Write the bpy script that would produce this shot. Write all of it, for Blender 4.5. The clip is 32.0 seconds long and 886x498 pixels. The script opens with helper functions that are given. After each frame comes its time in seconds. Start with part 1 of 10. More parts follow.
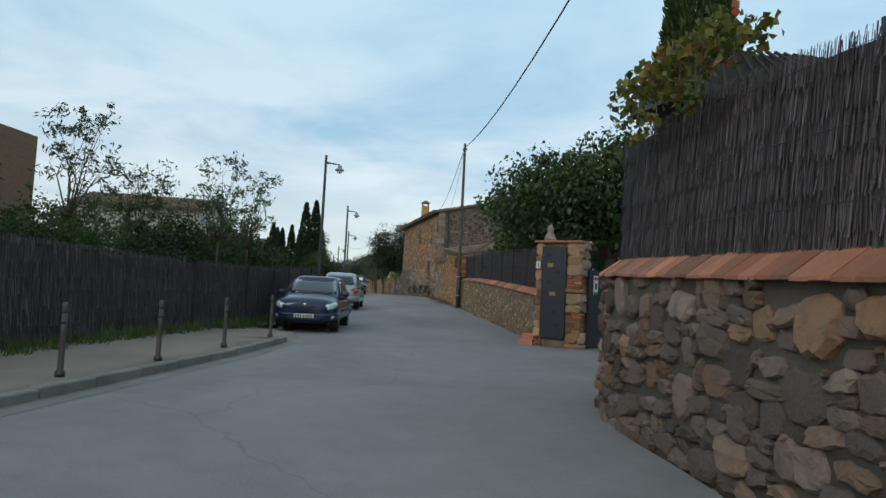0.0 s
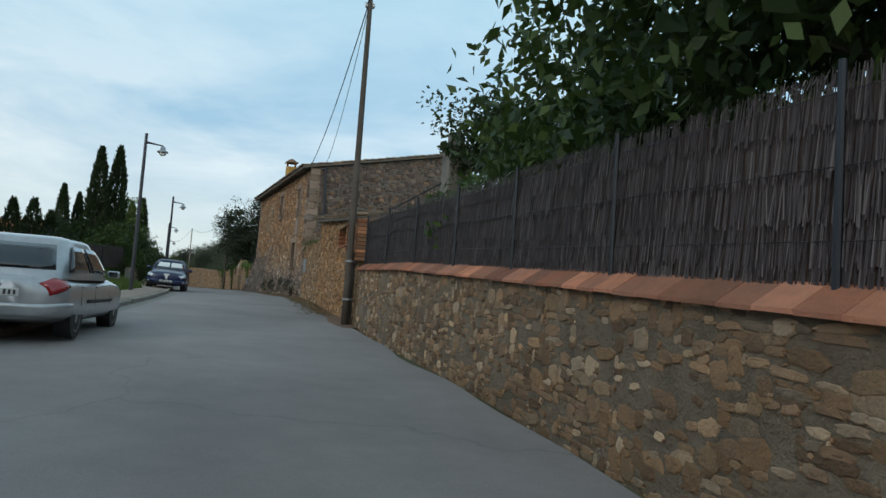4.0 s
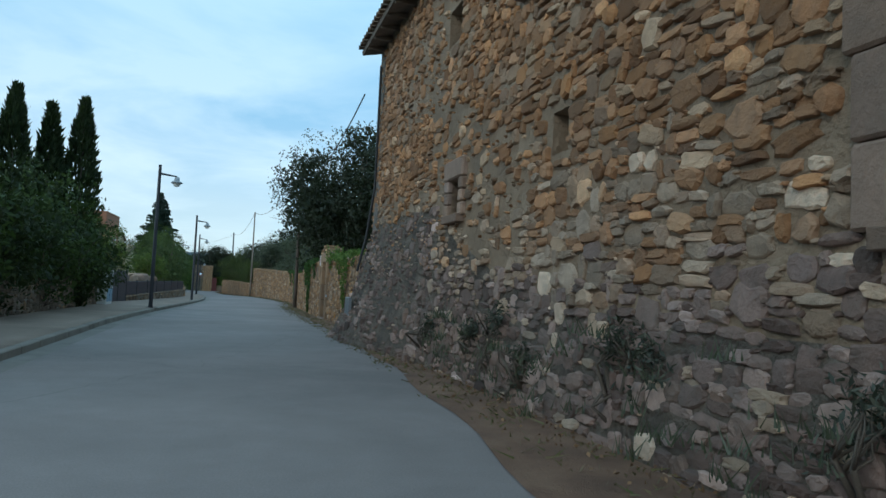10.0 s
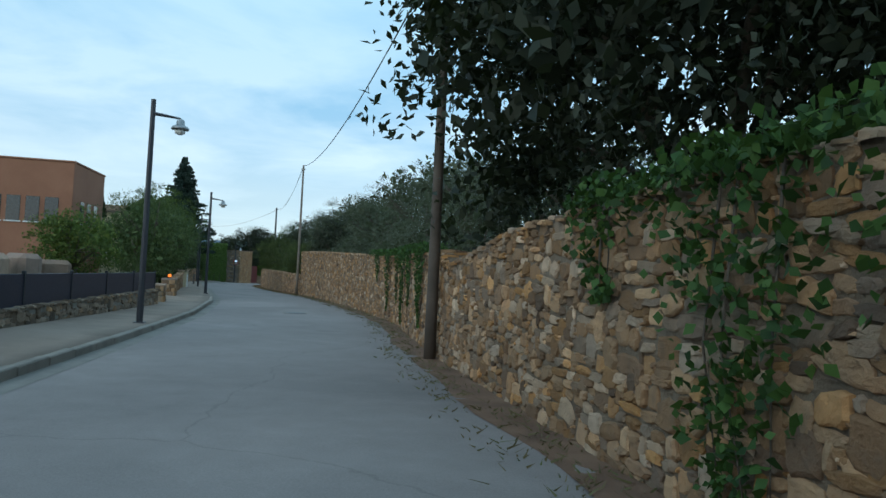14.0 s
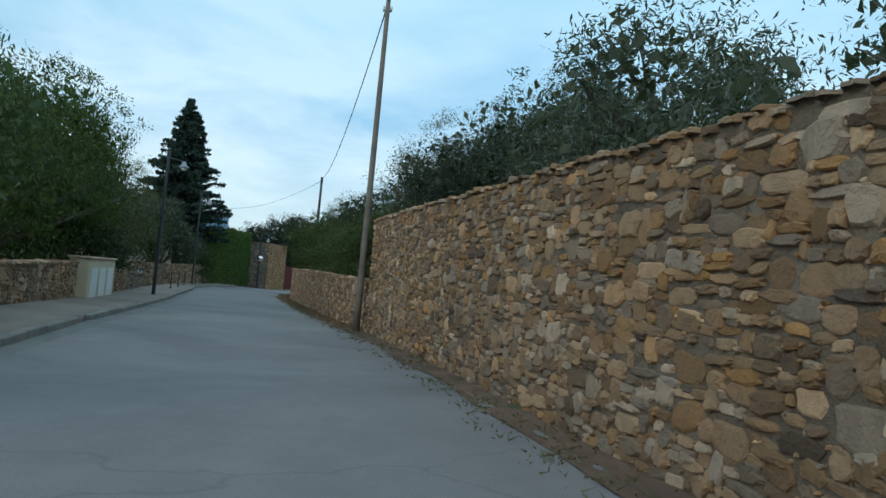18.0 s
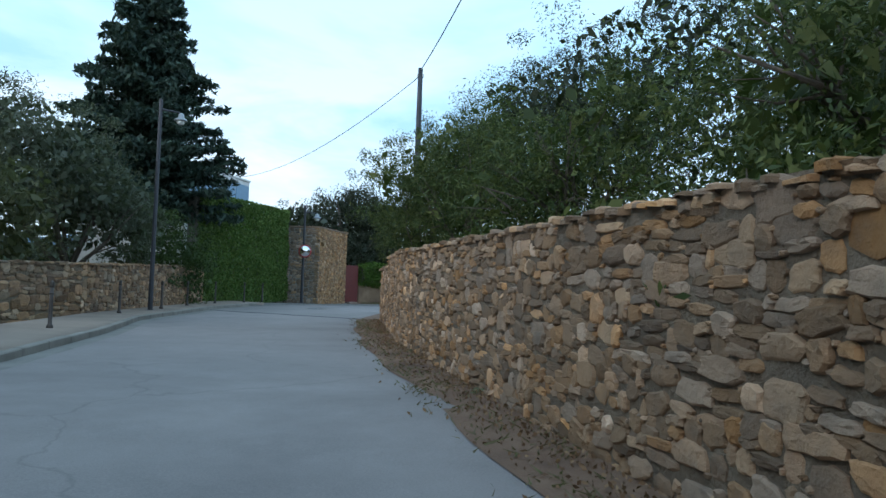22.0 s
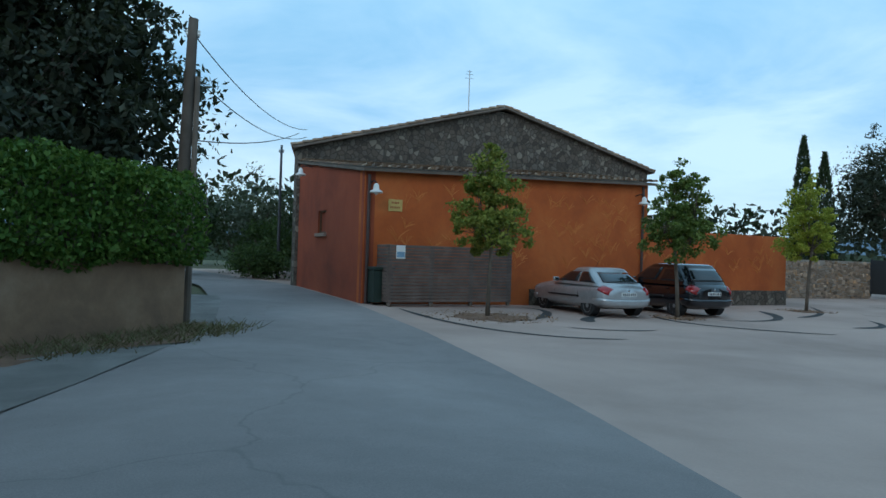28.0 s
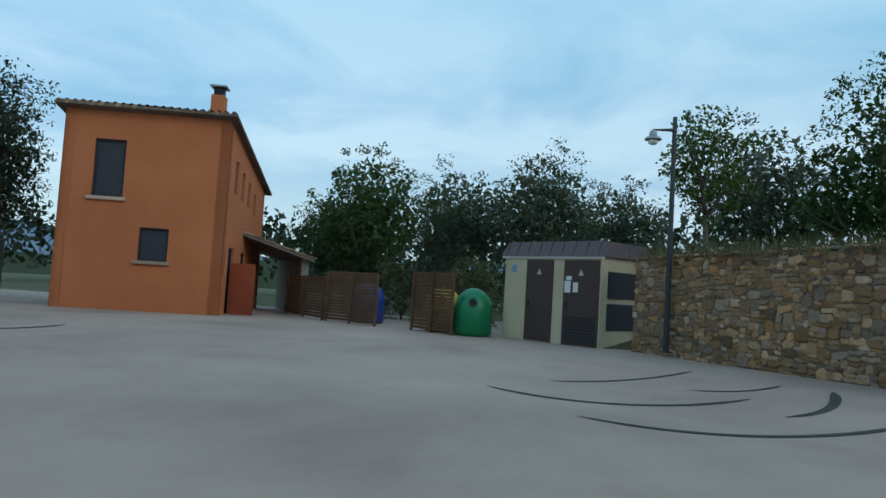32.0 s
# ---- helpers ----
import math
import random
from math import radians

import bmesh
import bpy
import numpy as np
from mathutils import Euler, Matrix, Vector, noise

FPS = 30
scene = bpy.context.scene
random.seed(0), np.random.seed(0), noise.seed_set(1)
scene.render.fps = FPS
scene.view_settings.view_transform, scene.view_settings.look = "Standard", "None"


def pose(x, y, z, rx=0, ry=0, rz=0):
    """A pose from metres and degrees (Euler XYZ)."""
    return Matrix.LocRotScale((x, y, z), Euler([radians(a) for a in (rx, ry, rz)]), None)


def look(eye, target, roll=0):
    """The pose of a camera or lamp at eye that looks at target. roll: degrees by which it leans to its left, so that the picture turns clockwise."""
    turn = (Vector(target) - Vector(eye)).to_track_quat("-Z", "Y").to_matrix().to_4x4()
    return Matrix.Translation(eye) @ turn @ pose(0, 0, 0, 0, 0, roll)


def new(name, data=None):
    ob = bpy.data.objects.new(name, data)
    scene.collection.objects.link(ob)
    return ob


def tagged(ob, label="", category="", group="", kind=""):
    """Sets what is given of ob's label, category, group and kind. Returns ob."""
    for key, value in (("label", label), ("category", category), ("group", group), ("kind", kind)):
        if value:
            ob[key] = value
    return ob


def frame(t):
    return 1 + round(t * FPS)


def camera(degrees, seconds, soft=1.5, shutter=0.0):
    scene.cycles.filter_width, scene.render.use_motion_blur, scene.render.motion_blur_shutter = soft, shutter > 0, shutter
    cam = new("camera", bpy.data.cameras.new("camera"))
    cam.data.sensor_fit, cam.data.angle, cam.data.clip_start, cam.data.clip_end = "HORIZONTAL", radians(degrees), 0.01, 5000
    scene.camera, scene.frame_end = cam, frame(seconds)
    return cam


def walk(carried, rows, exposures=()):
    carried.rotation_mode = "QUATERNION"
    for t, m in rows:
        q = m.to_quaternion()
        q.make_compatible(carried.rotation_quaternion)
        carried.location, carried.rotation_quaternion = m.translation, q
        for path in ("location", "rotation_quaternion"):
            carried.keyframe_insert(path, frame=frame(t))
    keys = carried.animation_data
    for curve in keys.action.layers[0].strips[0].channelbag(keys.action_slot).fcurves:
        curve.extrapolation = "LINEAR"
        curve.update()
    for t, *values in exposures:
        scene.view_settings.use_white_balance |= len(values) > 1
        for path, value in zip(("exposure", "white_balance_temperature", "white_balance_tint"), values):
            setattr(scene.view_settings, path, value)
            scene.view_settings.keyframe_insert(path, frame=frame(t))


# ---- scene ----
cam = camera(66.0, 32.0)
PATH = [
    (0, (0.264, 0.322, 1.484), (0.188, 10.301, 2.124), 2.93),
    (0.5, (-0.132, 2.626, 1.462), (0.463, 12.596, 1.970), 3.17),
    (1, (-0.330, 4.807, 1.446), (1.185, 14.680, 1.917), 3.25),
    (1.5, (-0.241, 6.782, 1.417), (1.923, 16.533, 1.908), 3.76),
    (2, (-0.088, 9.320, 1.331), (2.436, 18.976, 1.953), 3.85),
    (2.5, (0.106, 11.880, 1.307), (2.600, 21.541, 1.970), 3.82),
    (3, (0.187, 14.216, 1.393), (2.475, 23.925, 2.099), 3.65),
    (3.5, (0.142, 16.612, 1.504), (2.170, 26.378, 2.218), 3.86),
    (5.5, (-0.593, 26.014, 1.857), (0.688, 35.905, 2.589), 4.50),
    (6, (-0.921, 28.978, 1.865), (0.187, 38.883, 2.683), 4.72),
    (6.5, (-1.300, 32.042, 1.875), (-0.289, 41.953, 2.743), 4.40),
    (7, (-1.632, 35.174, 1.923), (-0.573, 45.080, 2.794), 3.84),
    (7.5, (-1.880, 38.215, 1.981), (-0.782, 48.124, 2.747), 3.62),
    (8, (-2.259, 41.656, 2.035), (-1.158, 51.561, 2.850), 3.56),
    (8.5, (-2.639, 45.363, 2.115), (-1.566, 55.271, 2.949), 3.51),
    (9, (-2.979, 49.074, 2.192), (-2.009, 58.994, 3.004), 3.60),
    (9.5, (-3.386, 52.743, 2.268), (-2.541, 62.678, 3.037), 3.24),
    (10, (-3.841, 55.801, 2.295), (-3.167, 65.762, 2.873), 2.65),
    (10.5, (-4.478, 59.600, 2.314), (-4.029, 69.574, 2.880), 2.26),
    (11, (-5.072, 62.864, 2.331), (-4.905, 72.847, 2.882), 2.25),
    (11.5, (-5.841, 66.242, 2.339), (-5.778, 76.227, 2.868), 2.45),
    (12, (-6.573, 69.596, 2.341), (-6.527, 79.585, 2.827), 2.40),
    (12.5, (-7.305, 72.787, 2.318), (-7.258, 82.776, 2.792), 1.98),
    (13, (-7.932, 76.211, 2.327), (-7.915, 86.201, 2.774), 1.97),
    (13.5, (-8.621, 79.451, 2.340), (-8.607, 89.442, 2.755), 2.22),
    (15.5, (-11.415, 93.643, 2.105), (-11.423, 103.637, 2.450), 4.51),
    (16, (-12.173, 97.253, 2.049), (-12.188, 107.245, 2.451), 4.68),
    (16.5, (-12.985, 100.970, 2.005), (-13.075, 110.959, 2.462), 4.61),
    (17, (-13.919, 104.882, 1.968), (-14.160, 114.869, 2.409), 4.62),
    (17.5, (-14.955, 108.763, 1.942), (-15.408, 118.738, 2.475), 4.87),
    (18, (-16.068, 112.655, 1.918), (-16.726, 122.620, 2.439), 5.29),
    (18.5, (-17.286, 116.732, 1.881), (-18.174, 126.678, 2.422), 5.45),
    (19, (-18.515, 120.547, 1.830), (-19.608, 130.474, 2.344), 5.12),
    (19.5, (-19.699, 124.046, 1.742), (-20.937, 133.955, 2.257), 4.67),
    (20, (-20.664, 127.123, 1.579), (-21.965, 137.028, 2.011), 3.32),
    (20.5, (-21.791, 130.866, 1.530), (-23.115, 140.766, 2.005), 3.70),
    (21, (-23.057, 134.466, 1.514), (-24.383, 144.368, 1.961), 3.57),
    (21.5, (-24.301, 137.845, 1.497), (-25.593, 147.753, 1.890), 2.48),
    (22, (-25.469, 141.123, 1.466), (-26.773, 151.026, 1.937), 1.94),
    (22.5, (-26.624, 144.379, 1.446), (-27.977, 154.273, 1.982), 2.03),
    (23, (-27.832, 147.497, 1.446), (-29.192, 157.387, 2.026), 2.52),
    (23.5, (-29.110, 150.752, 1.469), (-30.412, 160.647, 2.092), 2.70),
    (24, (-30.177, 154.584, 1.514), (-31.413, 164.492, 2.072), 1.38),
    (24.5, (-30.895, 158.392, 1.555), (-32.070, 168.308, 2.084), 1.13),
    (26.5, (-33.196, 169.495, 1.493), (-32.596, 179.476, 1.644), 1.97),
    (27, (-33.473, 172.453, 1.385), (-32.313, 182.385, 1.446), 1.78),
    (27.5, (-33.552, 175.175, 1.278), (-31.821, 185.022, 1.492), 1.56),
    (28, (-33.41, 177.709, 1.197), (-30.978, 187.409, 1.267), 1.85),
    (28.5, (-33.064, 179.848, 1.11), (-29.86, 189.318, 1.349), 2.29),
    (29, (-32.467, 181.844, 1.051), (-28.053, 190.813, 1.335), 2.96),
    (29.5, (-31.433, 183.749, 0.997), (-25.353, 191.683, 1.3), 3.65),
    (30, (-30.047, 185.297, 0.95), (-22.202, 191.49, 1.257), 4.76),
    (30.5, (-28.236, 186.467, 0.906), (-19.092, 190.484, 1.403), 4.69),
    (31, (-25.996, 187.432, 0.891), (-16.227, 189.504, 1.413), 4.22),
    (31.5, (-23.56, 188.144, 0.877), (-13.638, 189.265, 1.432), 3.71),
    (32, (-21.387, 188.83, 0.882), (-11.438, 189.653, 1.466), 3.53),
]
EXPOSURES = [(0, 0.05, 7000, 12), (4, 0.05, 6950, 10), (7, 0.12, 6500, 7), (8, 0.12, 6050, 1), (9, 0.13, 6030, 3), (13, 0.14, 6120, 4), (17, 0.16, 6200, 4), (20, 0.24, 6430, 6), (22, 0.64, 6100, 11), (24, 0.66, 6040, 14), (26, 0.25, 5950, 7), (28, 0.03, 5700, 3), (32, -0.08, 6050, 2)]
walk(cam, [(t, look(eye, target, roll)) for t, eye, target, roll in PATH], EXPOSURES)


# ---------------------------------------------------------------- world, sun
SUN_ELEV, SUN_ROT = radians(28), radians(215)
world = bpy.data.worlds.new("world")
scene.world = world
world.use_nodes = True
wn, wl = world.node_tree.nodes, world.node_tree.links
wn.clear()


def wnode(kind, **values):
    n = wn.new(kind)
    for k, v in values.items():
        n.inputs[k].default_value = v
    return n


w_sky = wn.new("ShaderNodeTexSky")
w_sky.sky_type, w_sky.sun_disc = "NISHITA", False
w_sky.sun_elevation, w_sky.sun_rotation = SUN_ELEV, SUN_ROT
w_sky.air_density, w_sky.dust_density, w_sky.ozone_density = 1.0, 1.2, 1.5
w_co = wn.new("ShaderNodeTexCoord")
w_sep = wn.new("ShaderNodeSeparateXYZ")
wl.new(w_co.outputs["Generated"], w_sep.inputs[0])
# cloud deck: the sight line meets a flat layer, so banks flatten towards the horizon
w_h = wn.new("ShaderNodeMath"); w_h.operation = "MAXIMUM"; w_h.inputs[1].default_value = 0.0
wl.new(w_sep.outputs[2], w_h.inputs[0])
w_add = wn.new("ShaderNodeMath"); w_add.operation = "ADD"; w_add.inputs[1].default_value = 0.13
wl.new(w_h.outputs[0], w_add.inputs[0])
w_div = wn.new("ShaderNodeVectorMath"); w_div.operation = "DIVIDE"
w_cmb = wn.new("ShaderNodeCombineXYZ")
for k in range(3):
    wl.new(w_add.outputs[0], w_cmb.inputs[k])
wl.new(w_co.outputs["Generated"], w_div.inputs[0])
wl.new(w_cmb.outputs[0], w_div.inputs[1])
w_n1 = wnode("ShaderNodeTexNoise", Scale=1.15, Detail=7.0, Roughness=0.55, Distortion=0.35)
wl.new(w_div.outputs[0], w_n1.inputs["Vector"])
w_ramp = wn.new("ShaderNodeValToRGB")
w_ramp.color_ramp.elements[0].position, w_ramp.color_ramp.elements[1].position = 0.36, 0.60
w_ramp.color_ramp.elements[0].color, w_ramp.color_ramp.elements[1].color = (0, 0, 0, 1), (1, 1, 1, 1)
wl.new(w_n1.outputs["Fac"], w_ramp.inputs[0])
# pale veil low down, blue-grey gaps above; brighter towards the zenith as an overcast sky is
w_up = wn.new("ShaderNodeValToRGB")
e = w_up.color_ramp.elements
e[0].position, e[0].color = 0.0, (0.510, 0.673, 0.803, 1)
e[1].position, e[1].color = 1.0, (0.382, 0.634, 0.824, 1)
for pos, col in ((0.10, (0.546, 0.693, 0.803, 1)), (0.22, (0.328, 0.574, 0.783, 1)), (0.45, (0.400, 0.713, 0.927, 1))):
    n = e.new(pos); n.color = col
wl.new(w_h.outputs[0], w_up.inputs[0])
w_cl = wn.new("ShaderNodeValToRGB")
e = w_cl.color_ramp.elements
e[0].position, e[0].color = 0.0, (0.601, 0.733, 0.824, 1)
e[1].position, e[1].color = 1.0, (0.564, 0.792, 0.948, 1)
for pos, col in ((0.16, (0.710, 0.851, 0.948, 1)), (0.40, (0.564, 0.832, 0.999, 1))):
    n = e.new(pos); n.color = col
wl.new(w_h.outputs[0], w_cl.inputs[0])
w_mix = wn.new("ShaderNodeMix"); w_mix.data_type = "RGBA"
wl.new(w_ramp.outputs[0], w_mix.inputs[0])
wl.new(w_up.outputs[0], w_mix.inputs[6])
wl.new(w_cl.outputs[0], w_mix.inputs[7])
w_bg1 = wnode("ShaderNodeBackground", Strength=0.035)
wl.new(w_sky.outputs[0], w_bg1.inputs[0])
w_bg2 = wnode("ShaderNodeBackground", Strength=0.80)
wl.new(w_mix.outputs[2], w_bg2.inputs[0])
w_sum = wn.new("ShaderNodeAddShader")
wl.new(w_bg1.outputs[0], w_sum.inputs[0]); wl.new(w_bg2.outputs[0], w_sum.inputs[1])
w_out = wn.new("ShaderNodeOutputWorld")
wl.new(w_sum.outputs[0], w_out.inputs[0])

sun_data = bpy.data.lights.new("sun", "SUN")
sun_data.energy, sun_data.angle, sun_data.color = 0.45, radians(20), (1.0, 0.95, 0.88)
sun = new("sun", sun_data)
sun.matrix_world = look((-30, 60, 60), (-30 + math.sin(SUN_ROT) * -40, 60 + math.cos(SUN_ROT) * -40, 60 - 40 * math.tan(SUN_ELEV)))


# ---------------------------------------------------------------- materials
def ramp_node(nt, fac, stops, interp="LINEAR"):
    r = nt.nodes.new("ShaderNodeValToRGB")
    r.color_ramp.interpolation = interp
    els = r.color_ramp.elements
    els[0].position, els[0].color = stops[0][0], (*stops[0][1], 1)
    els[1].position, els[1].color = stops[-1][0], (*stops[-1][1], 1)
    for p, c in stops[1:-1]:
        els.new(p).color = (*c, 1)
    nt.links.new(fac, r.inputs[0])
    return r.outputs[0]


def noise_node(nt, vec, scale, detail=5, rough=0.55, dist=0.0):
    n = nt.nodes.new("ShaderNodeTexNoise")
    n.inputs["Scale"].default_value, n.inputs["Detail"].default_value = scale, detail
    n.inputs["Roughness"].default_value, n.inputs["Distortion"].default_value = rough, dist
    if vec is not None:
        nt.links.new(vec, n.inputs["Vector"])
    return n.outputs["Fac"]


def mixc(nt, fac, a, b, mode="MIX"):
    m = nt.nodes.new("ShaderNodeMix")
    m.data_type, m.blend_type = "RGBA", mode
    for s, v in ((0, fac), (6, a), (7, b)):
        if isinstance(v, (int, float)):
            m.inputs[s].default_value = v
        elif isinstance(v, tuple):
            m.inputs[s].default_value = (*v, 1)
        else:
            nt.links.new(v, m.inputs[s])
    return m.outputs[2]


def maths(nt, op, a, b=0.0):
    m = nt.nodes.new("ShaderNodeMath")
    m.operation = op
    for s, v in ((0, a), (1, b)):
        if isinstance(v, (int, float)):
            m.inputs[s].default_value = v
        else:
            nt.links.new(v, m.inputs[s])
    return m.outputs[0]


def begin(name, rough=0.8, metal=0.0, spec=0.5):
    m = bpy.data.materials.new(name)
    m.use_nodes = True
    nt = m.node_tree
    b = nt.nodes["Principled BSDF"]
    b.inputs["Roughness"].default_value, b.inputs["Metallic"].default_value = rough, metal
    b.inputs["Specular IOR Level"].default_value = spec
    return m, nt, b


def coords(nt):
    g = nt.nodes.new("ShaderNodeNewGeometry")
    return g.outputs["Position"], g


def bump(nt, b, height, strength=0.4, dist=0.02):
    n = nt.nodes.new("ShaderNodeBump")
    n.inputs["Strength"].default_value, n.inputs["Distance"].default_value = strength, dist
    nt.links.new(height, n.inputs["Height"])
    nt.links.new(n.outputs[0], b.inputs["Normal"])


def stained(name, base, dark, light, rough=0.8, s1=0.6, s2=14.0, bumps=0.3, bdist=0.01, metal=0.0, spec=0.4):
    """A surface of one colour with large stains and a fine grain."""
    m, nt, b = begin(name, rough, metal, spec)
    pos, _ = coords(nt)
    big, fine = noise_node(nt, pos, s1, 6, 0.6, 0.3), noise_node(nt, pos, s2, 6, 0.65)
    c = ramp_node(nt, big, ((0.25, dark), (0.52, base), (0.78, light)))
    c = mixc(nt, 0.5, c, ramp_node(nt, fine, ((0.25, (0.45, 0.45, 0.45)), (0.75, (0.62, 0.62, 0.62)))), "OVERLAY")
    nt.links.new(c, b.inputs["Base Color"])
    nt.links.new(ramp_node(nt, fine, ((0.2, (rough - 0.1,) * 3), (0.8, (min(1, rough + 0.12),) * 3))), b.inputs["Roughness"])
    bump(nt, b, fine, bumps, bdist)
    return m


def stone_mat(name, stops, dirt=(0.10, 0.085, 0.07), amount=0.45, s=9.0, tint=(1.38, 1.24, 1.18)):
    """Rubble stones, each of its own colour out of the given ones, with grain and lichen."""
    m, nt, b = begin(name, 0.92, 0.0, 0.2)
    pos, g = coords(nt)
    info = nt.nodes.new("ShaderNodeObjectInfo")
    r = maths(nt, "FRACT", maths(nt, "ADD", g.outputs["Random Per Island"], maths(nt, "MULTIPLY", info.outputs["Random"], 7.31)))
    stops = tuple((p, tuple(min(0.62, v * t) for v, t in zip(q, tint))) for p, q in stops)
    c = ramp_node(nt, r, stops, "LINEAR")
    r2 = maths(nt, "FRACT", maths(nt, "MULTIPLY", r, 13.7))
    c = mixc(nt, 1.0, c, ramp_node(nt, r2, ((0.0, (0.62,) * 3), (0.6, (0.98,) * 3), (0.9, (1.25,) * 3), (1.0, (1.7,) * 3))), "MULTIPLY")
    fine, mid, big = noise_node(nt, pos, s * 4, 8, 0.7), noise_node(nt, pos, s, 5, 0.6), noise_node(nt, pos, 0.55, 4, 0.6, 0.4)
    c = mixc(nt, ramp_node(nt, mid, ((0.45, (0, 0, 0)), (0.75, (amount,) * 3))), c, dirt)
    c = mixc(nt, ramp_node(nt, big, ((0.45, (0, 0, 0)), (0.75, (0.5,) * 3))), c, mixc(nt, 0.5, c, (0.21, 0.20, 0.185)))
    c = mixc(nt, 0.55, c, ramp_node(nt, fine, ((0.2, (0.36,) * 3), (0.8, (0.66,) * 3))), "OVERLAY")
    nt.links.new(c, b.inputs["Base Color"])
    bump(nt, b, mixc(nt, 0.5, fine, mid), 0.9, 0.042)
    return m


def leaf_mat(name, stops, trans=0.25, rough=0.6):
    m, nt, b = begin(name, rough, 0.0, 0.25)
    _, g = coords(nt)
    c = ramp_node(nt, g.outputs["Random Per Island"], stops)
    nt.links.new(c, b.inputs["Base Color"])
    t = nt.nodes.new("ShaderNodeBsdfTranslucent")
    nt.links.new(mixc(nt, 0.5, c, (0.12, 0.16, 0.02)), t.inputs[0])
    mx = nt.nodes.new("ShaderNodeMixShader")
    mx.inputs[0].default_value = trans
    out = nt.nodes["Material Output"]
    nt.links.new(b.outputs[0], mx.inputs[1]); nt.links.new(t.outputs[0], mx.inputs[2])
    nt.links.new(mx.outputs[0], out.inputs[0])
    return m


def paint(name, col, rough=0.35, metal=0.0, coat=0.0, spec=0.5):
    m, nt, b = begin(name, rough, metal, spec)
    pos, _ = coords(nt)
    f = noise_node(nt, pos, 6.0, 6, 0.6)
    d = tuple(v * 0.82 for v in col)
    nt.links.new(ramp_node(nt, f, ((0.3, d), (0.7, col))), b.inputs["Base Color"])
    b.inputs["Coat Weight"].default_value = coat
    nt.links.new(ramp_node(nt, noise_node(nt, pos, 40, 4), ((0.3, (rough * 0.85,) * 3), (0.8, (min(1, rough * 1.3),) * 3))), b.inputs["Roughness"])
    return m


M = {}
# asphalt: pale worn surface, patched and tracked
m, nt, b = begin("asphalt", 0.85, 0, 0.35)
pos, _ = coords(nt)
big, mid, fine = noise_node(nt, pos, 0.22, 5, 0.6, 0.6), noise_node(nt, pos, 2.2, 5, 0.6), noise_node(nt, pos, 70, 6, 0.7)
c = ramp_node(nt, big, ((0.3, (0.190, 0.168, 0.160)), (0.55, (0.250, 0.220, 0.208)), (0.75, (0.310, 0.272, 0.256))))
c = mixc(nt, 0.35, c, ramp_node(nt, mid, ((0.3, (0.40,) * 3), (0.75, (0.6,) * 3))), "OVERLAY")
c = mixc(nt, 0.5, c, ramp_node(nt, fine, ((0.25, (0.3,) * 3), (0.75, (0.7,) * 3))), "OVERLAY")
vor = nt.nodes.new("ShaderNodeTexVoronoi"); vor.feature = "DISTANCE_TO_EDGE"; vor.inputs["Scale"].default_value = 0.16
wob = nt.nodes.new("ShaderNodeVectorMath"); wob.operation = "ADD"
ncol = nt.nodes.new("ShaderNodeTexNoise"); ncol.inputs["Scale"].default_value = 0.9; ncol.inputs["Detail"].default_value = 6
nt.links.new(pos, ncol.inputs["Vector"]); nt.links.new(pos, wob.inputs[0]); nt.links.new(ncol.outputs["Color"], wob.inputs[1])
nt.links.new(wob.outputs[0], vor.inputs["Vector"])
crack = ramp_node(nt, vor.outputs["Distance"], ((0.0, (1, 1, 1)), (0.004, (0, 0, 0))))
c = mixc(nt, maths(nt, "MULTIPLY", crack, 0.22), c, (0.04, 0.04, 0.04))
nt.links.new(c, b.inputs["Base Color"])
bump(nt, b, mixc(nt, 0.4, fine, mid), 0.35, 0.008)
M["asphalt"] = m
M["concrete"] = stained("yard concrete", (0.385, 0.280, 0.232), (0.262, 0.187, 0.154), (0.46, 0.338, 0.285), 0.85, 0.25, 40, 0.2, 0.005)
M["pavement"] = stained("pavement concrete", (0.253, 0.196, 0.156), (0.165, 0.128, 0.099), (0.314, 0.249, 0.200), 0.9, 0.5, 30, 0.3, 0.008)
M["kerb"] = stained("kerb stone", (0.235, 0.21, 0.18), (0.15, 0.135, 0.115), (0.29, 0.262, 0.225), 0.9, 1.2, 30, 0.3, 0.006)
M["gutter"] = stained("gutter concrete", (0.20, 0.185, 0.165), (0.14, 0.13, 0.115), (0.25, 0.235, 0.21), 0.9, 1.2, 30, 0.3, 0.006)
M["earth"] = stained("dry earth", (0.19, 0.112, 0.072), (0.105, 0.062, 0.042), (0.27, 0.175, 0.115), 0.95, 1.3, 25, 0.8, 0.03)
M["gravel"] = stained("gravel", (0.20, 0.185, 0.17), (0.13, 0.12, 0.11), (0.28, 0.265, 0.245), 0.95, 0.8, 60, 0.9, 0.02)
M["lawn"] = stained("mown lawn", (0.045, 0.10, 0.018), (0.03, 0.07, 0.012), (0.07, 0.13, 0.025), 0.95, 0.8, 40, 0.6, 0.02)
M["ground"] = stained("rough grass ground", (0.085, 0.088, 0.038), (0.06, 0.055, 0.03), (0.15, 0.125, 0.062), 0.95, 0.35, 12, 0.8, 0.04)
M["mortar"] = stained("lime mortar", (0.215, 0.159, 0.104), (0.117, 0.087, 0.058), (0.305, 0.234, 0.161), 0.95, 2.4, 14, 1.0, 0.07)
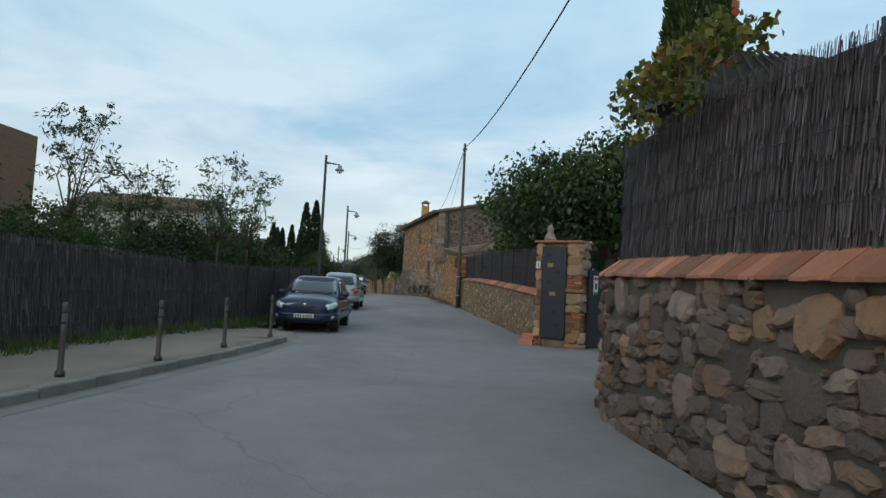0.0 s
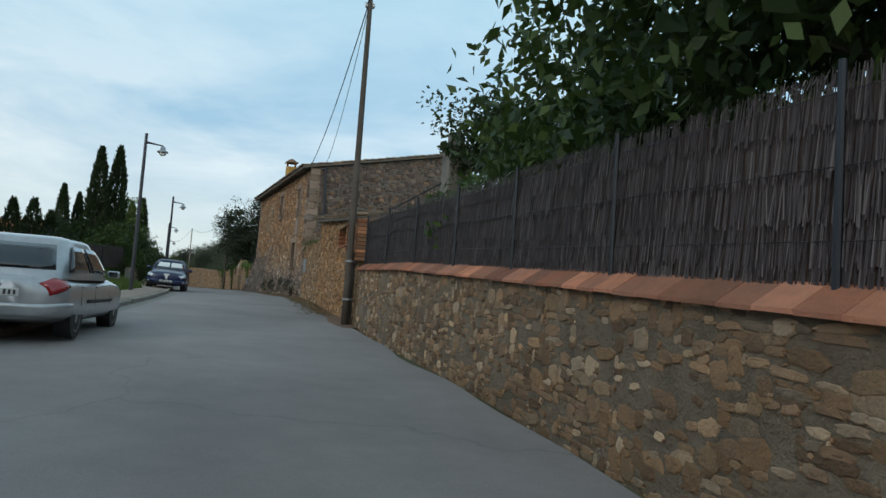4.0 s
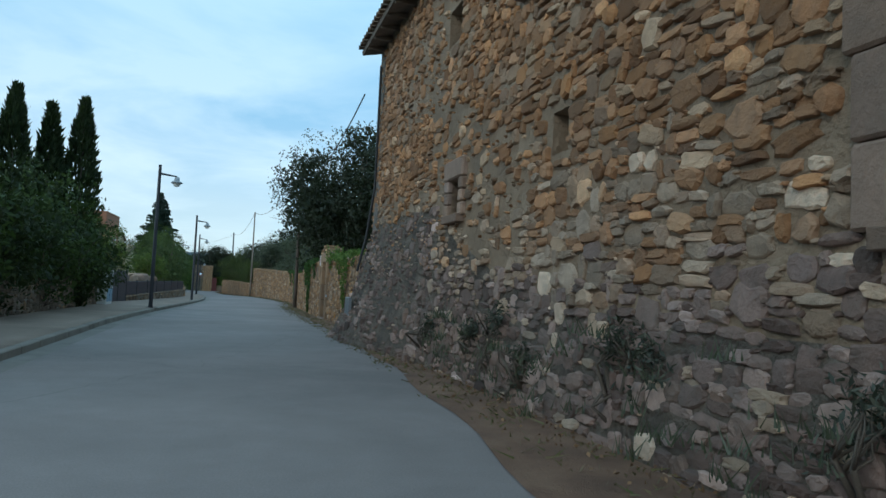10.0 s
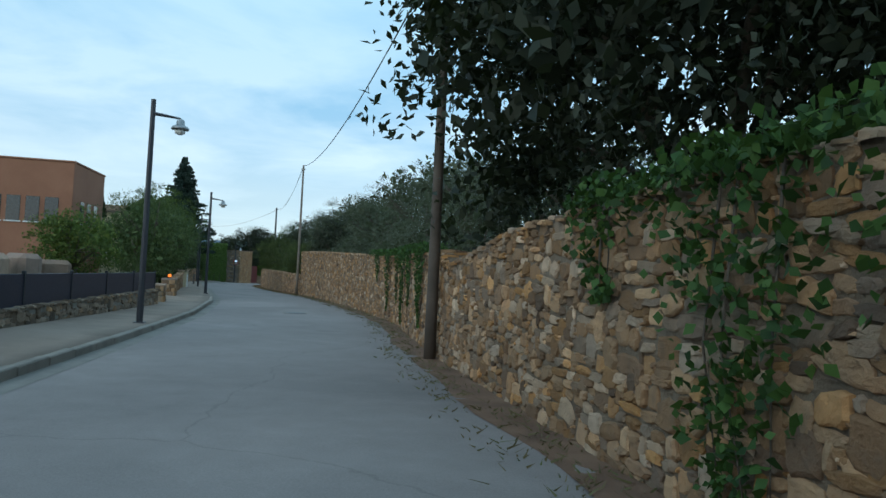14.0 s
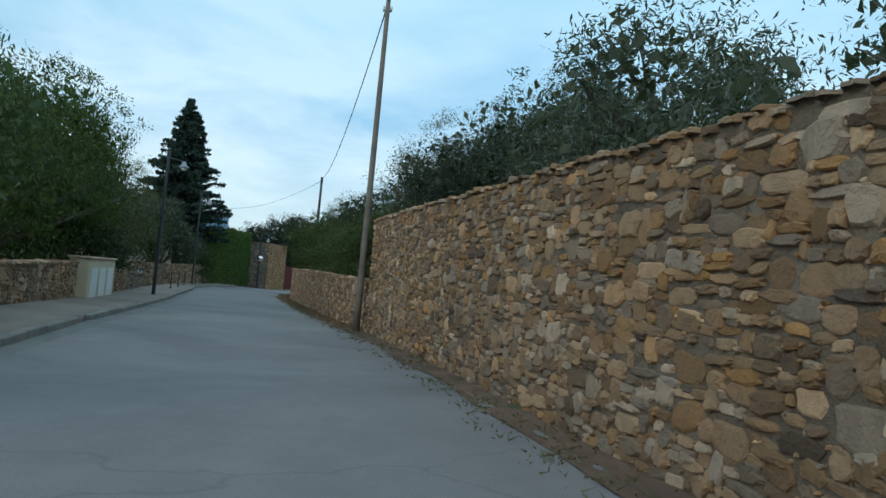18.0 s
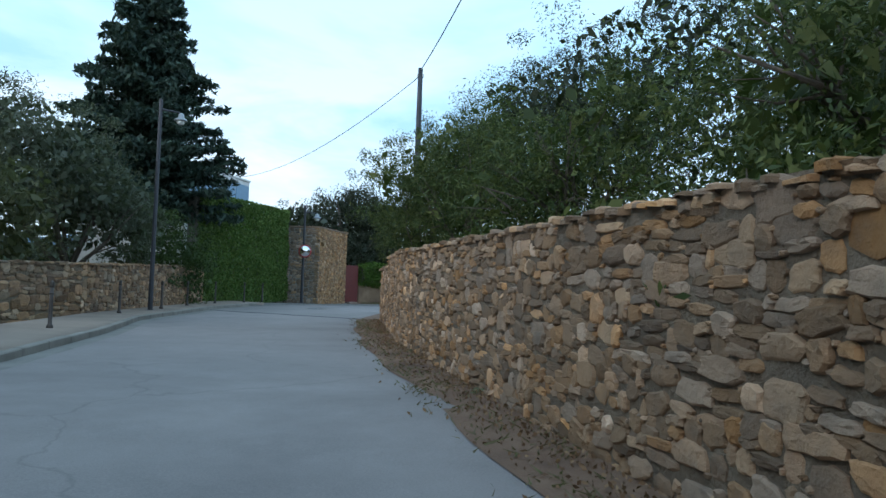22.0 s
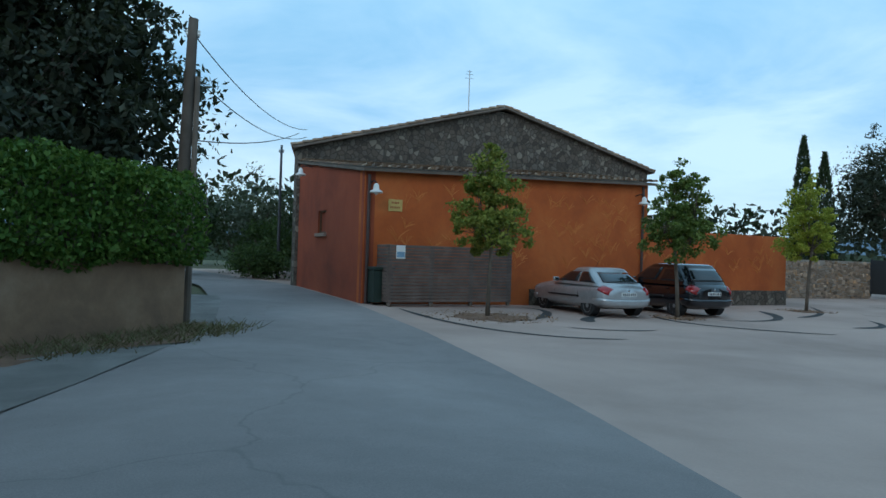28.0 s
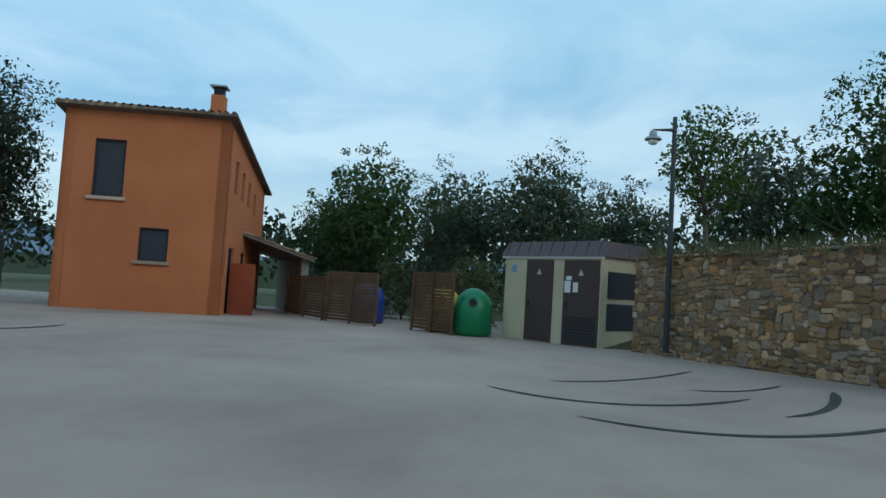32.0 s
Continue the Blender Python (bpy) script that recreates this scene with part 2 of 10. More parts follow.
M["mortar_dark"] = stained("dark weathered mortar", (0.095, 0.078, 0.06), (0.055, 0.045, 0.036), (0.15, 0.125, 0.098), 0.95, 1.2, 20, 0.9, 0.03)
M["mortar_mid"] = stained("earthy dark mortar", (0.195, 0.146, 0.101), (0.111, 0.083, 0.060), (0.273, 0.211, 0.150), 0.95, 2.0, 16, 1.0, 0.06)
M["mortar_grey"] = stained("grey mortar", (0.235, 0.215, 0.185), (0.15, 0.135, 0.115), (0.31, 0.285, 0.25), 0.95, 0.8, 22, 0.8, 0.03)
OCHRE = ((0.0, (0.126, 0.093, 0.065)), (0.15, (0.253, 0.159, 0.083)), (0.32, (0.326, 0.233, 0.140)), (0.5, (0.204, 0.132, 0.072)), (0.64, (0.302, 0.175, 0.068)), (0.78, (0.245, 0.206, 0.158)), (0.9, (0.367, 0.291, 0.202)), (1.0, (0.163, 0.128, 0.097)))
WARM = ((0.0, (0.165, 0.102, 0.052)), (0.2, (0.30, 0.182, 0.088)), (0.4, (0.35, 0.243, 0.143)), (0.6, (0.29, 0.152, 0.064)), (0.8, (0.32, 0.232, 0.148)), (1.0, (0.215, 0.142, 0.085)))
GREYS = ((0.0, (0.117, 0.099, 0.077)), (0.25, (0.209, 0.171, 0.129)), (0.5, (0.159, 0.131, 0.100)), (0.72, (0.259, 0.223, 0.177)), (0.88, (0.251, 0.171, 0.096)), (1.0, (0.184, 0.159, 0.129)))
BROWN = ((0.0, (0.147, 0.099, 0.065)), (0.25, (0.243, 0.157, 0.088)), (0.5, (0.191, 0.124, 0.077)), (0.75, (0.295, 0.210, 0.126)), (0.9, (0.347, 0.272, 0.191)), (1.0, (0.173, 0.136, 0.099)))
DARKS = ((0.0, (0.075, 0.062, 0.050)), (0.3, (0.14, 0.115, 0.09)), (0.5, (0.10, 0.085, 0.07)), (0.7, (0.19, 0.165, 0.135)), (0.85, (0.20, 0.135, 0.075)), (1.0, (0.12, 0.105, 0.09)))
M["stone_dark"] = stone_mat("dark weathered stone", DARKS, amount=0.6, s=7, tint=(1.35, 1.12, 1.12))
BEND = ((0.0, (0.13, 0.095, 0.066)), (0.18, (0.26, 0.175, 0.10)), (0.36, (0.19, 0.14, 0.095)), (0.52, (0.31, 0.22, 0.135)), (0.68, (0.31, 0.175, 0.072)), (0.86, (0.34, 0.27, 0.20)), (1.0, (0.21, 0.16, 0.115)))
M["stone_bend"] = stone_mat("grey-brown rubble stone", BEND, amount=0.5, s=7)
M["stone_ochre"] = stone_mat("ochre rubble stone", OCHRE)
M["stone_warm"] = stone_mat("warm yellow stone", WARM, amount=0.3)
M["stone_farm"] = stone_mat("reddish ochre rubble stone", ((0.0, (0.20, 0.115, 0.062)), (0.25, (0.31, 0.185, 0.098)), (0.5, (0.25, 0.16, 0.095)), (0.7, (0.35, 0.195, 0.09)), (0.85, (0.34, 0.26, 0.175)), (1.0, (0.22, 0.155, 0.105))), amount=0.35)
M["stone_pale"] = stone_mat("pale grey-brown rubble stone", ((0.0, (0.20, 0.15, 0.105)), (0.25, (0.34, 0.28, 0.21)), (0.5, (0.26, 0.21, 0.155)), (0.75, (0.40, 0.34, 0.265)), (1.0, (0.29, 0.20, 0.13))), amount=0.45)
M["farm_mortar"] = stained("weathered brown lime plaster", (0.282, 0.202, 0.134), (0.174, 0.130, 0.091), (0.390, 0.300, 0.214), 0.95, 1.1, 12, 1.0, 0.06)
M["stone_grey"] = stone_mat("weathered grey stone", GREYS)
M["stone_brown"] = stone_mat("brown rubble stone", BROWN)
M["stone_dressed"] = stone_mat("dressed sandstone", ((0.0, (0.235, 0.185, 0.13)), (0.5, (0.30, 0.235, 0.165)), (1.0, (0.25, 0.21, 0.165))), amount=0.3, s=5, tint=(1.25, 1.1, 1.15))
M["stone_door"] = stone_mat("golden sandstone", ((0.0, (0.27, 0.19, 0.105)), (0.5, (0.34, 0.245, 0.14)), (1.0, (0.30, 0.22, 0.14))), amount=0.55, s=4, tint=(1.2, 1.08, 1.1))
M["brick"] = stone_mat("orange brick", ((0.0, (0.25, 0.10, 0.05)), (0.5, (0.33, 0.16, 0.08)), (1.0, (0.28, 0.17, 0.10))), amount=0.3, tint=(1.1, 1.0, 1.0))
M["terracotta"] = stone_mat("terracotta coping", ((0.0, (0.40, 0.155, 0.085)), (0.5, (0.48, 0.215, 0.125)), (1.0, (0.38, 0.17, 0.105))), amount=0.25, tint=(1.1, 1.0, 1.0))
M["roof_tile"] = stone_mat("weathered roof tile", ((0.0, (0.20, 0.14, 0.09)), (0.3, (0.31, 0.21, 0.13)), (0.6, (0.25, 0.19, 0.13)), (0.85, (0.36, 0.27, 0.17)), (1.0, (0.17, 0.14, 0.105))), amount=0.5, tint=(1.1, 1.0, 1.0))
M["render_grey"] = stained("rough grey render", (0.20, 0.18, 0.155), (0.12, 0.108, 0.095), (0.28, 0.255, 0.22), 0.95, 1.0, 16, 0.9, 0.04)
M["ochre_render"] = stained("ochre plaster", (0.30, 0.185, 0.085), (0.185, 0.115, 0.06), (0.36, 0.245, 0.13), 0.95, 1.4, 14, 0.8, 0.03)
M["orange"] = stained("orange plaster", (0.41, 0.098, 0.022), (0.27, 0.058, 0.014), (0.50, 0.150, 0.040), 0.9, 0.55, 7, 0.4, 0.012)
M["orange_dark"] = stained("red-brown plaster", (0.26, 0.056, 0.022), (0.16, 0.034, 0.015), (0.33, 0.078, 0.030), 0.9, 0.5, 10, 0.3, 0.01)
M["salmon"] = stained("salmon orange plaster", (0.47, 0.150, 0.058), (0.41, 0.125, 0.047), (0.51, 0.175, 0.072), 0.9, 0.4, 18, 0.2, 0.006)
M["terra_far"] = stained("terracotta plaster", (0.30, 0.14, 0.085), (0.25, 0.115, 0.07), (0.33, 0.16, 0.10), 0.9, 0.4, 12, 0.2, 0.006)
M["cream"] = stained("cream plaster", (0.55, 0.46, 0.31), (0.47, 0.385, 0.25), (0.60, 0.51, 0.37), 0.9, 0.8, 18, 0.2, 0.006)
M["white"] = stained("white paint", (0.70, 0.69, 0.66), (0.60, 0.585, 0.55), (0.76, 0.75, 0.73), 0.7, 1.0, 20, 0.15, 0.004)
M["pale_render"] = stained("pale weathered render", (0.40, 0.36, 0.31), (0.32, 0.285, 0.245), (0.46, 0.42, 0.37), 0.9, 0.8, 18, 0.2, 0.006)
M["dark_metal"] = paint("anthracite metal", (0.030, 0.034, 0.042), 0.45, 0.3)
M["lamp_grey"] = paint("dark grey lamp post paint", (0.055, 0.056, 0.065), 0.5, 0.3)
M["steel"] = paint("galvanised steel", (0.36, 0.37, 0.38), 0.42, 0.8)
M["rust"] = stained("dark red corten steel", (0.095, 0.036, 0.026), (0.062, 0.024, 0.018), (0.13, 0.052, 0.036), 0.7, 1.5, 25, 0.25, 0.004, 0.2)
M["brown_door"] = paint("dark brown door paint", (0.050, 0.022, 0.016), 0.45)
M["brown_metal"] = paint("brown steel sheet", (0.075, 0.048, 0.043), 0.5, 0.2)
M["navy"] = paint("dark blue sheet", (0.018, 0.022, 0.045), 0.4, 0.2)
M["wood_old"] = stained("weathered grey timber", (0.155, 0.125, 0.10), (0.10, 0.08, 0.065), (0.21, 0.175, 0.145), 0.9, 1.5, 30, 0.5, 0.008)
M["wood_brown"] = stained("brown stained timber", (0.12, 0.062, 0.032), (0.08, 0.042, 0.023), (0.16, 0.088, 0.048), 0.75, 2.0, 30, 0.4, 0.006)
M["pole_wood"] = stained("tarred timber pole", (0.095, 0.075, 0.060), (0.062, 0.05, 0.04), (0.14, 0.115, 0.092), 0.9, 1.5, 30, 0.5, 0.008)
M["heather"] = stained("brushwood", (0.066, 0.049, 0.043), (0.040, 0.030, 0.027), (0.098, 0.075, 0.066), 0.95, 1.6, 50, 0.6, 0.01)
M["thatch"] = stained("dark brushwood thatch", (0.032, 0.024, 0.020), (0.018, 0.014, 0.012), (0.055, 0.042, 0.036), 0.95, 3.0, 60, 0.9, 0.02)
M["bark"] = stained("bark", (0.11, 0.088, 0.068), (0.068, 0.054, 0.042), (0.17, 0.142, 0.115), 0.95, 3.0, 35, 0.8, 0.02)
M["glass"] = paint("dark window glass", (0.02, 0.025, 0.03), 0.06, 0.0, 0.0, 0.8)
M["black"] = paint("black rubber and dark hollows", (0.018, 0.018, 0.019), 0.7)
M["chrome"] = paint("bright metal", (0.55, 0.56, 0.57), 0.2, 1.0)
M["cable"] = paint("black cable", (0.02, 0.02, 0.022), 0.6)
M["red"] = paint("red", (0.45, 0.02, 0.02), 0.4)
M["plate"] = paint("white plate", (0.65, 0.65, 0.63), 0.4)
M["yellow"] = paint("yellow plastic", (0.62, 0.44, 0.02), 0.4)
M["green_bin"] = paint("green plastic", (0.012, 0.20, 0.075), 0.35)
M["blue_bin"] = paint("blue plastic", (0.02, 0.05, 0.26), 0.4)
M["bronze"] = stained("green-grey bronze", (0.10, 0.12, 0.11), (0.05, 0.055, 0.05), (0.16, 0.20, 0.185), 0.5, 6, 30, 0.4, 0.006, 0.7)
M["clay"] = stained("pinkish clay", (0.27, 0.20, 0.18), (0.2, 0.15, 0.13), (0.32, 0.25, 0.22), 0.9, 4, 30, 0.4, 0.006)
M["mirror"] = begin("mirror", 0.03, 1.0)[0]
M["mirror"].node_tree.nodes["Principled BSDF"].inputs["Base Color"].default_value = (0.8, 0.82, 0.84, 1)
lm_, nt, b = begin("warm lamp glass", 0.3)
b.inputs["Base Color"].default_value = (0.8, 0.8, 0.76, 1)
M["lamp_glass"] = lm_
lm_, nt, b = begin("glowing orange lamp", 0.4)
b.inputs["Base Color"].default_value = (0.8, 0.2, 0.03, 1)
b.inputs["Emission Color"].default_value, b.inputs["Emission Strength"].default_value = (1, 0.22, 0.02, 1), 1.2
M["amber"] = lm_
G_OLIVE = ((0.0, (0.050, 0.062, 0.038)), (0.5, (0.085, 0.100, 0.066)), (0.85, (0.125, 0.140, 0.10)), (1.0, (0.17, 0.18, 0.14)))
G_DARK = ((0.0, (0.012, 0.022, 0.010)), (0.6, (0.026, 0.042, 0.018)), (1.0, (0.05, 0.068, 0.03)))
G_MID = ((0.0, (0.022, 0.042, 0.014)), (0.55, (0.046, 0.080, 0.024)), (1.0, (0.085, 0.125, 0.038)))
G_LIGHT = ((0.0, (0.05, 0.085, 0.018)), (0.6, (0.10, 0.15, 0.032)), (1.0, (0.19, 0.22, 0.05)))
G_LIME = ((0.0, (0.075, 0.10, 0.014)), (0.6, (0.17, 0.18, 0.028)), (1.0, (0.30, 0.27, 0.04)))
G_IVY = ((0.0, (0.018, 0.045, 0.012)), (0.6, (0.040, 0.095, 0.022)), (1.0, (0.085, 0.16, 0.038)))
G_AUTUMN = ((0.0, (0.05, 0.075, 0.018)), (0.55, (0.13, 0.13, 0.03)), (0.86, (0.26, 0.21, 0.05)), (0.96, (0.30, 0.06, 0.03)), (1.0, (0.34, 0.05, 0.04)))
G_GRASS = ((0.0, (0.05, 0.085, 0.018)), (0.6, (0.085, 0.14, 0.028)), (0.9, (0.16, 0.19, 0.06)), (1.0, (0.28, 0.25, 0.13)))
G_DRY = ((0.0, (0.12, 0.095, 0.05)), (0.6, (0.19, 0.15, 0.085)), (1.0, (0.13, 0.15, 0.06)))
for k, s in dict(olive=G_OLIVE, dark=G_DARK, mid=G_MID, light=G_LIGHT, lime=G_LIME, ivy=G_IVY, autumn=G_AUTUMN, grass=G_GRASS, dry=G_DRY).items():
    M["leaf_" + k] = leaf_mat(k + " foliage", s)


# ---------------------------------------------------------------- geometry helpers
class Geo:
    """Collects vertices and faces of one mesh."""

    def __init__(self):
        self.v, self.f = [], []

    def add(self, verts, faces):
        n = len(self.v)
        self.v.extend(verts)
        self.f.extend([tuple(i + n for i in f) for f in faces])
        return self

    def box(self, x, y, z, sx, sy, sz, rz=0.0, bev=0.008, tilt=None):
        """A box by its centre and size, chamfered, turned by rz degrees."""
        hx, hy, hz = sx / 2, sy / 2, sz / 2
        b = min(bev, hx * 0.45, hy * 0.45, hz * 0.45)
        vs, idx = [], {}
        for a in (-1, 1):
            for c in (-1, 1):
                for d in (-1, 1):
                    for k, p in enumerate(((a * hx, c * (hy - b), d * (hz - b)), (a * (hx - b), c * hy, d * (hz - b)), (a * (hx - b), c * (hy - b), d * hz))):
                        idx[a, c, d, k] = len(vs)
                        vs.append(p)
        fs = []
        q = lambda *k: fs.append(tuple(idx[i] for i in k))
        for s in (-1, 1):
            q((s, -1, -1, 0), (s, 1, -1, 0), (s, 1, 1, 0), (s, -1, 1, 0))
            q((-1, s, -1, 1), (1, s, -1, 1), (1, s, 1, 1), (-1, s, 1, 1))
            q((-1, -1, s, 2), (1, -1, s, 2), (1, 1, s, 2), (-1, 1, s, 2))
        for a in (-1, 1):
            for c in (-1, 1):
                q((a, c, -1, 0), (a, c, 1, 0), (a, c, 1, 1), (a, c, -1, 1))
                q((a, -1, c, 0), (a, 1, c, 0), (a, 1, c, 2), (a, -1, c, 2))
                q((-1, a, c, 1), (1, a, c, 1), (1, a, c, 2), (-1, a, c, 2))
                for d in (-1, 1):
                    q((a, c, d, 0), (a, c, d, 1), (a, c, d, 2))
        m = pose(x, y, z, 0, 0, rz) if tilt is None else pose(x, y, z, tilt[0], tilt[1], rz)
        return self.add([tuple(m @ Vector(p)) for p in vs], fs)

    def tube(self, pts, radii, n=8, cap=True):
        """A round tube through points."""
        pts = [Vector(p) for p in pts]
        if isinstance(radii, (int, float)):
            radii = [radii] * len(pts)
        base = len(self.v)
        up = None
        for i, p in enumerate(pts):
            d = (pts[min(i + 1, len(pts) - 1)] - pts[max(i - 1, 0)]).normalized()
            if up is None:
                up = d.cross(Vector((0, 0, 1)) if abs(d.z) < 0.9 else Vector((1, 0, 0))).normalized()
            up = (up - d * up.dot(d)).normalized()
            side = d.cross(up)
            for k in range(n):
                a = 2 * math.pi * k / n
                self.v.append(tuple(p + (up * math.cos(a) + side * math.sin(a)) * radii[i]))
        for i in range(len(pts) - 1):
            for k in range(n):
                a, b = base + i * n + k, base + i * n + (k + 1) % n
                self.f.append((a, b, b + n, a + n))
        if cap:
            self.f.append(tuple(base + k for k in range(n))[::-1])
            self.f.append(tuple(base + (len(pts) - 1) * n + k for k in range(n)))
        return self

    def lathe(self, x, y, z, profile, n=16, axis="z"):
        """Turned shape: profile of (radius, height)."""
        base = len(self.v)
        for r, h in profile:
            for k in range(n):
                a = 2 * math.pi * k / n
                c, s = r * math.cos(a), r * math.sin(a)
                self.v.append((x + c, y + s, z + h) if axis == "z" else ((x + h, y + c, z + s) if axis == "x" else (x + c, y + h, z + s)))
        for i in range(len(profile) - 1):
            for k in range(n):
                a, b = base + i * n + k, base + i * n + (k + 1) % n
                self.f.append((a, b, b + n, a + n))
        self.f.append(tuple(base + k for k in range(n))[::-1])
        self.f.append(tuple(base + (len(profile) - 1) * n + k for k in range(n)))
        return self

    def prism(self, poly, z0, z1):
        """An upright prism over a plan polygon; z0 and z1 may be functions of x, y."""
        f0 = z0 if callable(z0) else (lambda x, y: z0)
        f1 = z1 if callable(z1) else (lambda x, y: z1)
        n, base = len(poly), len(self.v)
        self.v += [(x, y, f0(x, y)) for x, y in poly] + [(x, y, f1(x, y)) for x, y in poly]
        self.f += [tuple(base + k for k in range(n))[::-1], tuple(base + n + k for k in range(n))]
        self.f += [(base + k, base + (k + 1) % n, base + n + (k + 1) % n, base + n + k) for k in range(n)]
        return self

    def mesh(self, name, mat, smooth=False):
        me = bpy.data.meshes.new(name)
        me.from_pydata(self.v, [], self.f)
        me.materials.append(mat)
        if smooth:
            me.polygons.foreach_set("use_smooth", [True] * len(me.polygons))
        me.validate()
        me.update()
        return me


def recalc(me):
    bm = bmesh.new()
    bm.from_mesh(me)
    bmesh.ops.recalc_face_normals(bm, faces=bm.faces)
    bm.to_mesh(me)
    bm.free()
    return me


def thing(name, label, category, x=0, y=0, z=0, rz=0, group="", kind=""):
    """An empty at a thing's base, to which its parts belong."""
    ob = new(name)
    ob.matrix_world = pose(x, y, z, 0, 0, rz)
    ob.empty_display_size = 0.1
    return tagged(ob, label, category, group, kind)


def part(name, geo, mat, parent, label="", smooth=False, kind="", fix=True):
    """One mesh as a part of a thing or of a part; in the parent's own frame."""
    me = geo.mesh(name, mat, smooth) if isinstance(geo, Geo) else geo
    if fix and isinstance(geo, Geo):
        recalc(me)
    ob = new(name, me)
    ob.parent = parent
    return tagged(ob, label, "", "", kind)


def solid(name, geo, mat, label, category="", kind="", group="", smooth=False, fix=True):
    """A thing of one mesh, in world places."""
    me = geo.mesh(name, mat, smooth)
    if fix:
        recalc(me)
    return tagged(new(name, me), label, category, group, kind)


HY = [-30, 0, 10, 20, 30, 40, 50, 60, 70, 80, 100, 113, 123, 134, 145, 155, 165, 173, 180, 186, 190, 200, 230]
HZ = [-0.3, 0.02, 0.07, 0.26, 0.55, 0.80, 1.02, 1.10, 1.06, 1.0, 0.75, 0.69, 0.60, 0.40, 0.22, 0.16, 0.10, 0.06, -0.15, -0.30, -0.36, -0.30, -0.30]


def gz(x, y):
    """Height of the road and yard at a spot."""
    h = sum(float(np.interp(y + d, HY, HZ)) for d in (-4, -2, 0, 2, 4)) / 5
    s = min(1, max(0, (x + 33) / 13)) * min(1, max(0, (y - 172) / 8))
    return h - 0.2 * s


KERB = [(-40, -7.5), (3.7, -4.75), (7.7, -4.25), (10.8, -3.85), (13.5, -3.5), (17.0, -3.25), (18.2, -4.1), (20, -4.2), (30, -4.5), (36, -4.85), (44.4, -5.4), (49, -5.9), (56, -7.1), (63, -8.4), (73.3, -10.9), (78.3, -11.9), (86.2, -13.4), (96.2, -15.3), (104, -16.9), (112, -19), (118, -21), (124.8, -23.5), (129.4, -25.1), (139, -28.5), (145.4, -31), (154.2, -34.1), (158.1, -35.8), (165.8, -37.5), (172.5, -38.0), (175.5, -37.2), (179.5, -36.5), (186, -35.5), (191.5, -34.7), (198, -35.0), (205, -36), (212, -38.0), (225, -44)]
WALLR = [(-40, 3.6), (0, 2.95), (5, 2.55), (8, 2.4), (17.7, 3.1), (20, 2.9), (37, 1.08), (43, 0.55), (48, 0.12), (55.6, -0.62), (72.3, -4.45), (73, -4.62), (81.2, -6.5), (86, -7.5), (95, -9.3), (104.3, -10.7), (113.5, -13.3), (122, -16.1), (130.3, -18.95), (139, -22.3), (146, -24.9), (155, -28.2), (163.7, -30.5)]


def kerb_x(y):
    return float(np.interp(y, [p[0] for p in KERB], [p[1] for p in KERB]))


def wall_x(y):
    return float(np.interp(y, [p[0] for p in WALLR], [p[1] for p in WALLR]))


YARD_EDGE = [(163.7, -31.2), (168, -31.5), (174, -31.3), (178, -30.9), (181.4, -30.6), (184, -30.38), (187, -30.3), (191, -30.35), (194, -30.6), (198, -31.0), (206.6, -32.5), (212, -34.4), (225, -39)]


def road_right(y):
    if y > 163.7:
        return float(np.interp(y, [p[0] for p in YARD_EDGE], [p[1] for p in YARD_EDGE]))
    verge = float(np.interp(y, [36, 44, 50, 72, 77, 128, 134, 163], [0.15, 0.3, 0.55, 0.5, 0.28, 0.25, 0.45, 0.6]))
    return wall_x(y) - verge + 0.10 * math.sin(y * 1.3) * math.sin(y * 0.37) - 0.15 * math.exp(-((y - 59) / 4) ** 2) * 4


def strip(y0, y1, left, right, n, step, dz, name, mat, kind, label, skirt=0.0):
    """A sheet draped on the ground between two lines."""
    g = Geo()
    ys = np.arange(y0, y1 + step * 0.5, step)
    for y in ys:
        a, b = left(y), right(y)
        for k in range(n + 1):
            x = a + (b - a) * k / n
            g.v.append((x, y, gz(x, y) + (dz(x, y) if callable(dz) else dz)))
    for i in range(len(ys) - 1):
        for k in range(n):
            p = i * (n + 1) + k
            g.f.append((p, p + 1, p + n + 2, p + n + 1))
    ob = solid(name, g, mat, label, "ground", kind, smooth=True, fix=False)
    return ob


